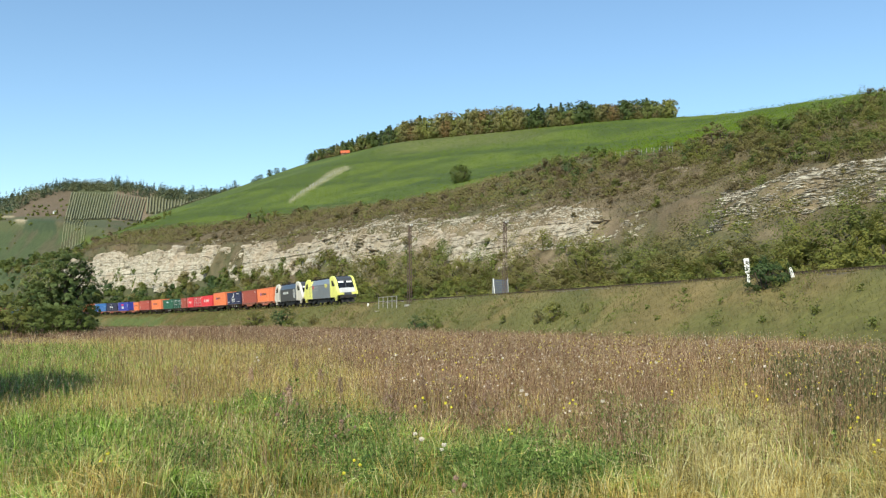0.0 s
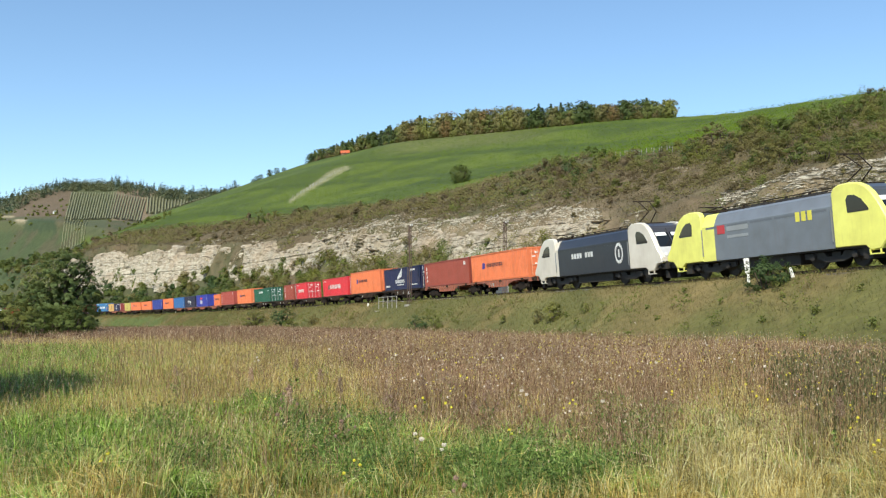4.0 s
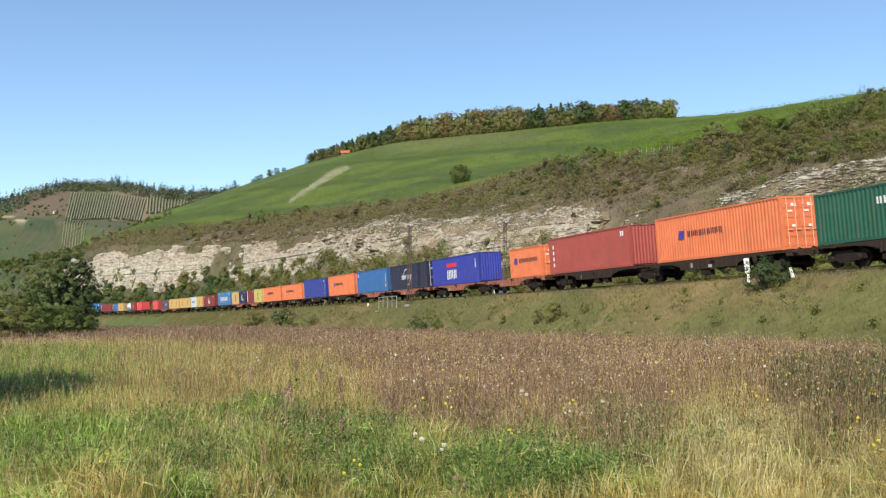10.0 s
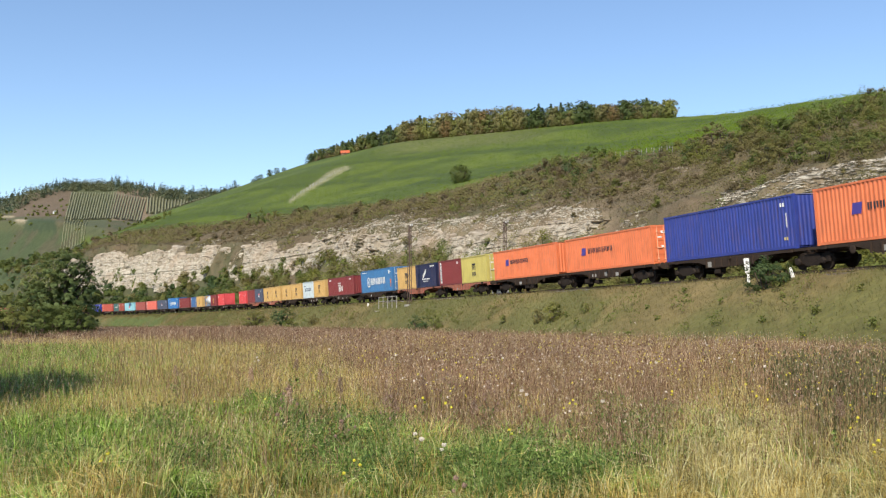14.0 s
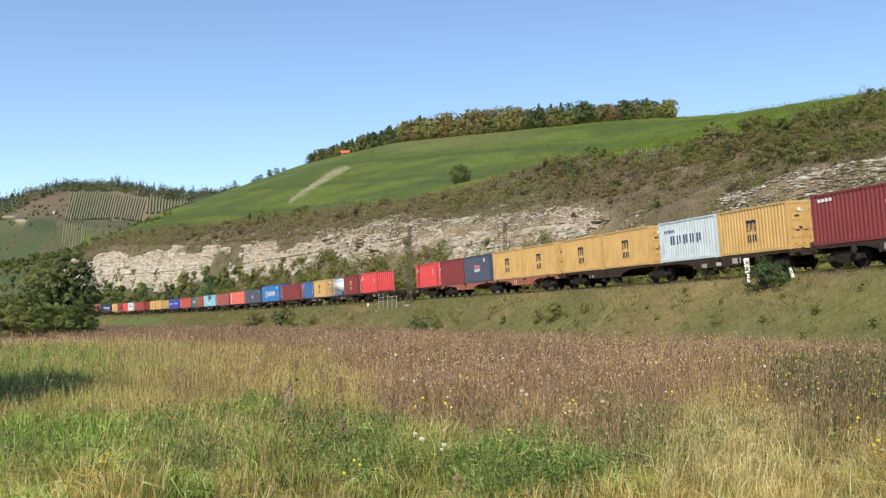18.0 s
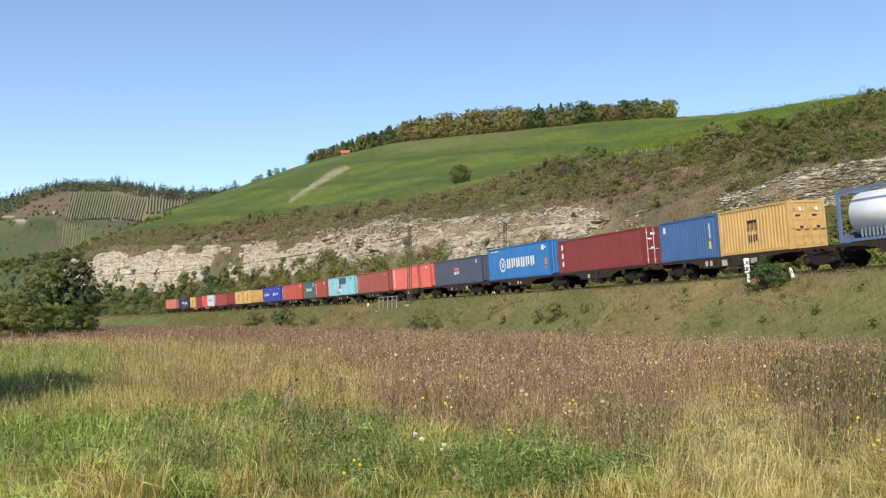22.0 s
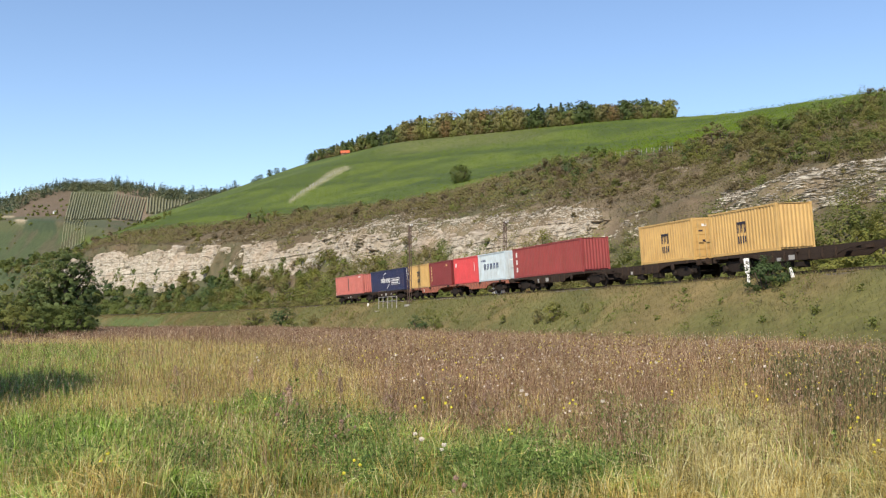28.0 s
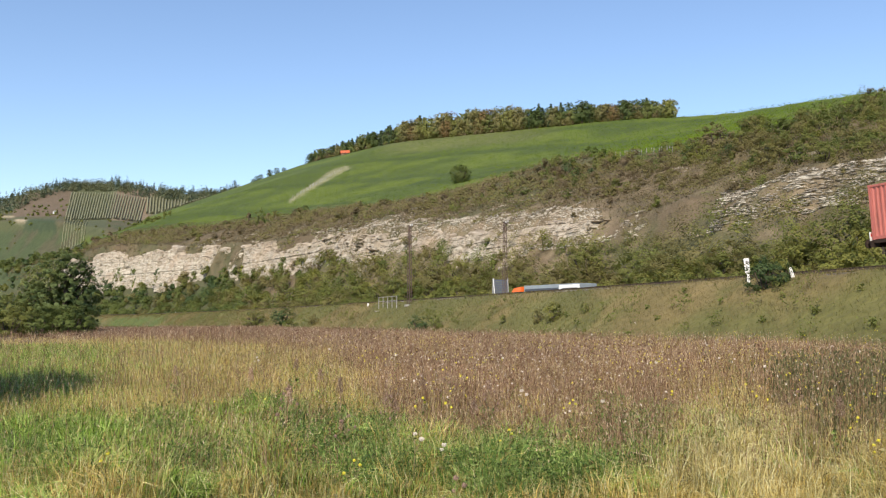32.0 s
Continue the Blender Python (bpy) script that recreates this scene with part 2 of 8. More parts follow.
LATTICE = two_tone("weathered_mast_steel", (0.13, 0.08, 0.06), (0.085, 0.055, 0.045), 3.0, 0.7)
ASPHALT = two_tone("asphalt", (0.055, 0.055, 0.055), (0.04, 0.04, 0.042), 1.0, 0.9)
BARK = two_tone("bark", (0.10, 0.075, 0.05), (0.05, 0.04, 0.03), 3.0, 0.95)

# ---- ground ----
def ground_material():
    m, n, l, b = material("ground_cover", 0.95)
    at = n.new("ShaderNodeAttribute")
    at.attribute_name = "cover"
    f = noise_fac(n, l, 0.22, 6.0, 0.35, 0.68, coord="Position")
    mul = n.new("ShaderNodeMix")
    mul.data_type, mul.blend_type = "RGBA", "MULTIPLY"
    l.new(f, mul.inputs[0])
    l.new(at.outputs["Color"], mul.inputs[6])
    mul.inputs[7].default_value = (0.62, 0.66, 0.55, 1)
    g = noise_fac(n, l, 2.6, 5.0, 0.3, 0.75, coord="Position")
    mul2 = n.new("ShaderNodeMix")
    mul2.data_type, mul2.blend_type = "RGBA", "MULTIPLY"
    l.new(g, mul2.inputs[0])
    l.new(mul.outputs[2], mul2.inputs[6])
    mul2.inputs[7].default_value = (0.6, 0.6, 0.55, 1)
    l.new(mul2.outputs[2], b.inputs["Base Color"])
    bump(n, l, b, g, 0.35, 0.3)
    return m


def blend(a, b, f):
    f = np.clip(f, 0, 1)[:, None]
    return np.asarray(a) * (1 - f) + np.asarray(b) * f


def step(x, a, b):
    t = np.clip((x - a) / (b - a), 0, 1)
    return t * t * (3 - 2 * t)


TERRACE = lambda px: np.interp(px, [510, 615], [124, 214])
SCAR_WIDE = lambda px: np.interp(px, [508, 535, 560, 578, 596, 618], [1, 5, 13, 22, 20, 4])


def bank_patch(x, y):
    """Where the bank grass is dry (1) and where it is green (0)."""
    return smooth_noise(x, y, 6.5, 201) * 0.5 + smooth_noise(x, y, 2.2, 202) * 0.3 + smooth_noise(x, y, 0.8, 203) * 0.2


def verge(px, d):
    """Share of fresh green grass on the verge of the bank at the far end."""
    return step(px, 120, 160) * step(px, 330, 270) * step(d, -13, -11) * step(d, -3, -5)


def vine_edge(px):
    """Lower edge of the vineyard as an offset from the track, by bearing."""
    return np.interp(px, [150, 300, 400, 540, 700, 780, 888, 1000, 1100, 1250], [70, 74, 79, 88, 87, 96, 97, 90, 87, 86])


def cover(x, y, s, d):
    """Base colour of the ground by what grows or lies on it."""
    n1, n2, n3 = smooth_noise(x, y, 6, 1), smooth_noise(x, y, 22, 2), smooth_noise(x, y, 2.2, 3)
    n = len(x)
    tile = lambda c: np.tile(c, (n, 1))
    px = 784 + 1642 * x / np.maximum(y, 5)
    meadow = blend(tile((0.34, 0.285, 0.12)), (0.17, 0.125, 0.07), step(np.hypot(x, y) + 12 * (n1 - 0.5), 16, 40))
    dry = blend(tile((0.14, 0.132, 0.036)), (0.22, 0.165, 0.064), step(bank_patch(x, y), 0.42, 0.66))
    c = blend(meadow, dry, step(d, -11, -7.5))
    c = blend(c, (0.105, 0.142, 0.028), verge(px, d) * step(n1, 0.2, 0.45))
    c = blend(c, (0.16, 0.14, 0.06), step(d, 7, 10))
    # steep slope: mauve-brown soil, olive turf, bare tan earth
    scrub = blend(tile((0.155, 0.112, 0.066)), (0.105, 0.10, 0.042), step(n2 * 0.5 + n1 * 0.3 + n3 * 0.2, 0.42, 0.6))
    scrub = blend(scrub, (0.23, 0.17, 0.105), step(n3 * 0.5 + n1 * 0.5, 0.58, 0.70) * 0.7)
    bald = (step(px, 560, 640) * step(px, 1110, 1040) + step(px, 1300, 1400)) * step(d, 60, 53)
    scrub = blend(scrub, (0.30, 0.225, 0.145), np.clip(bald * step(smooth_noise(x, y, 4.5, 67) * 0.5 + smooth_noise(x, y, 1.4, 68) * 0.5, 0.42, 0.66), 0, 1))
    c = blend(c, scrub, step(d, 26, 40))
    # darker olive ground between track and rocks at the far end
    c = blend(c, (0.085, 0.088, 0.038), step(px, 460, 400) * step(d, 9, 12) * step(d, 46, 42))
    # vineyard: broad lighter and darker bands along the slope
    vine = blend(tile((0.11, 0.15, 0.008)), (0.07, 0.105, 0.007), step(n2, 0.3, 0.7))
    vine = blend(vine, (0.05, 0.082, 0.007), 0.85 * step(np.sin(d * 0.10 + n2 * 2.5 + s * 0.012) + 0.5 * np.sin(d * 0.31 + s * 0.02), 0.1, 1.0))
    vine = blend(vine, (0.17, 0.175, 0.06), 0.6 * step(d, 238, 262) * step(px, 640, 720) * step(px, 1020, 900))
    c = blend(c, vine, step(d + 5 * (n1 - 0.5) + 3 * (n3 - 0.5), vine_edge(px) - 2, vine_edge(px) + 2))
    wide = SCAR_WIDE(px)
    scar = step(px, 506, 514) * step(px, 622, 610) * step(d - TERRACE(px), -9, -5) * step(d - TERRACE(px), wide + 4, wide)
    c = blend(c, (0.38, 0.34, 0.21), scar * (0.25 + 0.6 * n3))
    field = blend(tile((0.062, 0.085, 0.028)), (0.085, 0.08, 0.038), step(n2, 0.45, 0.6))
    c = blend(c, field, step(px, 175, 120) * step(d, 40, 46))
    c = blend(c, (0.085, 0.075, 0.035), step(d + 14 * (n2 - 0.5), 420, 440))
    # far hill: fields and terraces, told by their height on the slope
    up = far_hill(x, y) / np.maximum(y, 5) * 1642
    other = blend(tile((0.10, 0.088, 0.042)), (0.075, 0.088, 0.032), step(n2 * 0.6 + n1 * 0.4, 0.40, 0.58))

    def plot(c0, p0, p1, u0, u1, lean=0.0, f=1.0):
        q = px + lean * (up - u0) + 5 * (n1 - 0.5)
        return blend(c0, plot.colour, f * step(q, p0 - 3, p0 + 3) * step(q, p1 + 3, p1 - 3) * step(up, u0 - 1.5, u0 + 1.5) * step(up, u1 + 1.5, u1 - 1.5))
    for plot.colour, p0, p1, u0, u1, lean in (
            ((0.15, 0.105, 0.066), 15, 118, 188, 236, -0.5), ((0.045, 0.068, 0.024), 48, 112, 152, 183, 0.6), ((0.085, 0.095, 0.034), -80, 46, 154, 180, 0.3),
            ((0.36, 0.31, 0.22), -80, 62, 147, 150, 0.0), ((0.06, 0.075, 0.028), -80, 34, 122, 145, 0.0), ((0.042, 0.066, 0.022), 34, 88, 112, 146, 0.5),
            ((0.36, 0.31, 0.23), 26, 36, 112, 130, -0.6), ((0.40, 0.36, 0.29), -20, 76, 107, 110, 0.0), ((0.42, 0.34, 0.24), 22, 42, 179, 183, -0.4), ((0.40, 0.33, 0.23), -80, 20, 186, 189, 0.0),
            ((0.12, 0.13, 0.055), 112, 196, 181, 240, -0.22), ((0.25, 0.18, 0.12), 190, 264, 181, 236, -0.22), ((0.14, 0.14, 0.065), 262, 372, 176, 226, 0.0), ((0.085, 0.095, 0.04), 92, 165, 110, 181, -0.3)):
        other = plot(other, p0, p1, u0, u1, lean)
    c = blend(c, other, step(far_hill(x, y) - lay(x, y)[0], -1.6, -0.8) * (d > 110))
    return c


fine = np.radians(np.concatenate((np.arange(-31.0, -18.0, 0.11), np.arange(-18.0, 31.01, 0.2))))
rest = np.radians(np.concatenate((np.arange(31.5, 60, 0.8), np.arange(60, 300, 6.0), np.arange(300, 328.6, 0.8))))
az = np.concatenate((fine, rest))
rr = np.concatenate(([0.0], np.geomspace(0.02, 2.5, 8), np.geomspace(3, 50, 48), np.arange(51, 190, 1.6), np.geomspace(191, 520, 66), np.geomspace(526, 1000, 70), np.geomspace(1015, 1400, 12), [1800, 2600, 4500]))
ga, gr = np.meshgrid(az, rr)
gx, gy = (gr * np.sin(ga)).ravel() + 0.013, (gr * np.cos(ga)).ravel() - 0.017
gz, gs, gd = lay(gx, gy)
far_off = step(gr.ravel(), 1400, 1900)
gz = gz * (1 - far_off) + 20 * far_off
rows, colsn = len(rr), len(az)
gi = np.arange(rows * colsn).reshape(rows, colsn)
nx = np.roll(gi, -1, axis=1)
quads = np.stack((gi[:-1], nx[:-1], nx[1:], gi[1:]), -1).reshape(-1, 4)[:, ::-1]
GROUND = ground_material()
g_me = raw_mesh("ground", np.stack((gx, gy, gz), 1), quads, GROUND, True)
ca = g_me.color_attributes.new("cover", "FLOAT_COLOR", "POINT")
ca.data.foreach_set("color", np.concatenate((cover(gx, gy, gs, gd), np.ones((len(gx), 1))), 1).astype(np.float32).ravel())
tagged(new("ground", g_me), "meadow, railway bank and vineyard hillside of one valley", "ground", kind="structure")

# ---- ballast bed, rails and sleepers ----
def sweep(name, section, s0, s1, ds, mat, smooth=False):
    """A section in (d, z) swept along the track at rail height, canted."""
    s = np.arange(s0, s1 + ds, ds)
    ring = []
    c, sn = math.cos(radians(CANT)), math.sin(radians(CANT))
    for dd, z in section:
        a, e = dd * c - z * sn, dd * sn + z * c
        x, y, _ = on_track(s, a)
        ring.append(np.stack((x, y, np.full_like(s, RAIL + e)), 1))
    v = np.stack(ring, 1)
    k, m = len(section), len(s)
    i = np.arange(k * m).reshape(m, k)
    q = np.stack((i[:-1], np.roll(i, -1, 1)[:-1], np.roll(i, -1, 1)[1:], i[1:]), -1).reshape(-1, 4)
    return raw_mesh(name, v.reshape(-1, 3), q, mat, smooth)


track = tagged(new("railway_track"), "single ballasted railway track on a low embankment", "railway track", kind="structure")
part("ballast_bed", sweep("ballast_bed", [(2.6, -0.75), (1.75, -0.22), (-1.75, -0.22), (-2.6, -0.75), (-2.6, -1.1), (2.6, -1.1)], -420, 200, 2.0, BALLAST), track)
for dd in (0.755, -0.755):
    part("rail", sweep("rail", [(dd - 0.036, 0), (dd + 0.036, 0), (dd + 0.03, -0.05), (dd + 0.01, -0.06), (dd + 0.075, -0.17), (dd - 0.075, -0.17), (dd - 0.01, -0.06), (dd - 0.03, -0.05)], -420, 200, 2.0, RAIL_STEEL), track)
sl = Shape().box(-0.13, 0.13, -1.3, 1.3, -0.33, -0.175).mesh("sleeper", CONCRETE)
for i in range(230):
    part("sleeper", sl, track, m=rail_pose(-60 + i * 0.65))
road_d = 17.0
def flat_strip(name, d0, d1, s0, s1, z, mat):
    s = np.arange(s0, s1, 4.0)
    a, b = on_track(s, d0), on_track(s, d1)
    v = np.concatenate((np.stack((a[0], a[1], np.full_like(s, z)), 1), np.stack((b[0], b[1], np.full_like(s, z)), 1)))
    v = np.concatenate((v, v - (0, 0, 0.25)))
    n = len(s)
    i = np.arange(n - 1)
    q = np.concatenate([np.stack((i + a0, i + 1 + a0, i + 1 + b0, i + b0), 1) for a0, b0 in ((0, n), (0, 2 * n), (n, 3 * n), (2 * n, 3 * n))])
    return raw_mesh(name, v, q, mat)
ROAD_Z = 0.95
tagged(new("road", flat_strip("road", road_d - 3.5, road_d + 3.5, -300, 200, ROAD_Z, ASPHALT)), "grey asphalt road behind the railway bank", "road", kind="structure")

# ---- the goods train ----
MOVING = []          # (thing, rear, front, place of its origin along the vehicle) at the clip's start
ORANGE, BROWN, NAVY, RED = (0.72, 0.19, 0.075), (0.30, 0.065, 0.045), (0.015, 0.021, 0.068), (0.62, 0.035, 0.05)
GREEN, BLUE, SKYBLUE, YELLOW = (0.018, 0.10, 0.06), (0.03, 0.045, 0.32), (0.026, 0.165, 0.44), (0.56, 0.355, 0.125)
LIME, MAROON, PALE, SLATE = (0.50, 0.43, 0.12), (0.20, 0.03, 0.031), (0.52, 0.60, 0.63), (0.063, 0.078, 0.125)
CORAL, CYAN, STEELBLUE, TEAL = (0.64, 0.14, 0.105), (0.24, 0.50, 0.58), (0.045, 0.12, 0.29), (0.045, 0.12, 0.12)
SCARLET, ROSE, INK, WHITEC = (0.63, 0.065, 0.07), (0.50, 0.15, 0.12), (0.03, 0.025, 0.04), (0.80, 0.80, 0.78)
_cache = {}


def cached(key, make):
    if key not in _cache:
        _cache[key] = make()
    return _cache[key]


def corrugated(length, height):
    """A trapezoid-corrugated steel side, outer face at y = 0, inside at +y."""
    sh, x, pts = Shape(), 0.16, []
    n = round((length - 0.32) / 0.278)
    p = (length - 0.32) / n
    for i in range(n):
        a = x + i * p
        pts += [(a, 0.0), (a + p * 0.26, 0.0), (a + p * 0.5, 0.042), (a + p * 0.76, 0.042)]
    pts.append((x + n * p, 0.0))
    v = [(a, b, z) for z in (0.16, height - 0.10) for a, b in pts] + [(a, 0.06, z) for z in (0.16, height - 0.10) for a in (x, x + n * p)]
    k = len(pts)
    f = [(i, i + 1, i + 1 + k, i + k) for i in range(k - 1)] + [(2 * k, 2 * k + 2, 2 * k + 3, 2 * k + 1)]
    return sh.add(v, f).mesh("side_panel", PAINT)


def door_leaf(height):
    """A door leaf with pressed horizontal panels and rubber edges."""
    sh = Shape().box(-0.535, 0.535, 0.025, 0.06, 0.17, height - 0.13)
    p = (height - 0.30) / 5
    for i in range(5):
        z = 0.17 + i * p
        sh.box(-0.535, 0.535, 0.006, 0.025, z, z + p * 0.34)
    for x in (-0.535, 0.475):
        sh.box(x, x + 0.06, 0.004, 0.025, 0.17, height - 0.13)
    return sh.mesh("door", PAINT)


def container(name, label, length, height, colour, doors=True, door_colour=None, group="containers on the train"):
    """A shipping container; origin at the middle of its floor, front towards +x."""
    h2, w = length / 2, 1.219
    ob = tagged(new(name), label, "shipping container", group)
    key = (length, height)
    side = cached(("side",) + key, lambda: corrugated(length, height))
    part("side_panel", side, ob, m=pose(-h2, -w + 0.012, 0), colour=colour)
    part("side_panel", side, ob, m=pose(h2, w - 0.012, 0, 0, 0, 180), colour=colour)
    part("roof", cached(("roof",) + key, lambda: Shape().box(-h2 + 0.1, h2 - 0.1, -w + 0.05, w - 0.05, height - 0.05, height - 0.02).mesh("roof", PAINT)), ob, colour=colour)
    part("floor", cached(("floor",) + key, lambda: Shape().box(-h2 + 0.1, h2 - 0.1, -w + 0.05, w - 0.05, 0.06, 0.16).mesh("floor", PAINT)), ob, colour=colour)
    post = cached(("post",) + key, lambda: Shape().box(0, 0.16, 0, 0.13, 0.12, height - 0.12).box(-0.006, 0.172, -0.006, 0.15, 0, 0.12).box(-0.006, 0.172, -0.006, 0.15, height - 0.12, height).mesh("corner_post", PAINT))
    for x, y, r in ((-h2, -w, 0), (h2, w, 180)):
        part("corner_post", post, ob, m=pose(x, y, 0, 0, 0, r), colour=colour)
    post_b = cached(("postb",) + key, lambda: Shape().box(0, 0.13, 0, 0.16, 0.12, height - 0.12).box(-0.006, 0.15, -0.006, 0.172, 0, 0.12).box(-0.006, 0.15, -0.006, 0.172, height - 0.12, height).mesh("corner_post", PAINT))
    for x, y, r in ((h2, -w, 90), (-h2, w, 270)):
        part("corner_post", post_b, ob, m=pose(x, y, 0, 0, 0, r), colour=colour)
    lo = cached(("lo",) + key, lambda: Shape().box(-h2 + 0.175, h2 - 0.175, 0, 0.05, 0.02, 0.17).mesh("bottom_rail", PAINT))
    hi = cached(("hi",) + key, lambda: Shape().box(-h2 + 0.175, h2 - 0.175, 0, 0.06, height - 0.11, height - 0.01).mesh("top_rail", PAINT))
    for me, nm in ((lo, "bottom_rail"), (hi, "top_rail")):
        part(nm, me, ob, m=pose(0, -w - 0.002, 0), colour=colour)
        part(nm, me, ob, m=pose(0, w + 0.002, 0, 0, 0, 180), colour=colour)
    dc = door_colour or colour
    wall = cached(("end",) + key, lambda: corrugated(2.44, height))
    front, back = (True, False) if doors else (False, True)
    for is_door, x, r in ((front, h2, 90), (back, -h2, -90)):
        turn = pose(x, 0, 0, 0, 0, r)
        if not is_door:
            part("end_panel", wall, ob, m=turn @ pose(-1.22, 0.012, 0), colour=colour)
            continue
        leaf = cached(("leaf",) + key, lambda: door_leaf(height))
        rod = cached(("rod",) + key, lambda: Shape().round((0, -0.03, 0.1), [(0, 0.022), (height - 0.2, 0.022)], "z", 6).box(-0.07, 0.07, -0.045, -0.01, 0.3, 0.36).box(-0.07, 0.07, -0.045, -0.01, height - 0.45, height - 0.39).box(-0.03, 0.34, -0.05, -0.02, 1.05, 1.10).mesh("lock_rod", MARK))
        plate = cached("plate", lambda: Shape().box(0, 0.34, -0.004, 0.011, 0, 0.16).mesh("data_plate", MARK))
        for sx in (-0.545, 0.545):
            dr = part("door", leaf, ob, m=turn @ pose(sx, 0, 0), colour=dc)
            for rx in (-0.27, 0.27):
                part("lock_rod", rod, dr, m=pose(rx, 0, 0), colour={YELLOW: (0.50, 0.36, 0.16), ORANGE: (0.80, 0.42, 0.26), CORAL: (0.66, 0.3, 0.25)}.get(dc, (0.58, 0.58, 0.56)))
            part("data_plate", plate, dr, m=pose(0.05, 0, height - 0.55), colour=WHITEC)
            pc = INK if dc == YELLOW else WHITEC
            part("data_plate", plate, dr, m=pose(-0.2, 0, height - 0.86) @ Matrix.Diagonal((0.9, 1, 0.6, 1)), colour=pc)
            part("data_plate", plate, dr, m=pose(0.04, 0, height * 0.42) @ Matrix.Diagonal((0.6, 1, 0.8, 1)), colour=pc)
        rail = cached("sill", lambda: Shape().box(-1.06, 1.06, 0, 0.06, 0, 0.13).mesh("door_sill", PAINT))
        part("door_sill", rail, ob, m=turn @ pose(0, 0, 0.025), colour=dc)
        part("door_header", rail, ob, m=turn @ pose(0, 0, height - 0.14), colour=dc)
    return ob


def marks(ob, rows, label):
    """Painted panels on the side that faces the meadow: x, z of the lower corner, width, height, slant, colour."""
    over = False
    for x, z, w, h, k, col in rows:
        me = cached(("mark", round(w, 3), round(h, 3), round(k, 3)), lambda: Shape().add([(0, -1.213, 0), (w, -1.213, 0), (w + k, -1.213, h), (k, -1.213, h), (0, -1.207, 0), (w, -1.207, 0), (w + k, -1.207, h), (k, -1.207, h)],
               [(0, 1, 2, 3), (7, 6, 5, 4), (0, 4, 5, 1), (1, 5, 6, 2), (2, 6, 7, 3), (3, 7, 4, 0)]).mesh("marking", MARK))
        part("marking", me, ob, label, m=pose(x, -0.004 if over else 0, z), colour=col)
        over = over or w * h > 1.0


def blocks(x, z, n, w, h, gap, col, k=0.0):
    """A line of writing as plain bars: two uprights for each broad mark, one for each small one."""
    if w * h < 0.07:
        return [(x + i * (w + gap), z, w, h, k, col) for i in range(n)]
    r = []
    for i in range(n):
        a = x + i * (w + gap)
        r += [(a, z, w * 0.36, h, k, col), (a + w * 0.58, z + (0, 0.16, 0.08)[i % 3] * h, w * 0.36, h * (1.0, 0.84, 0.92)[i % 3], k, col)]
    return r


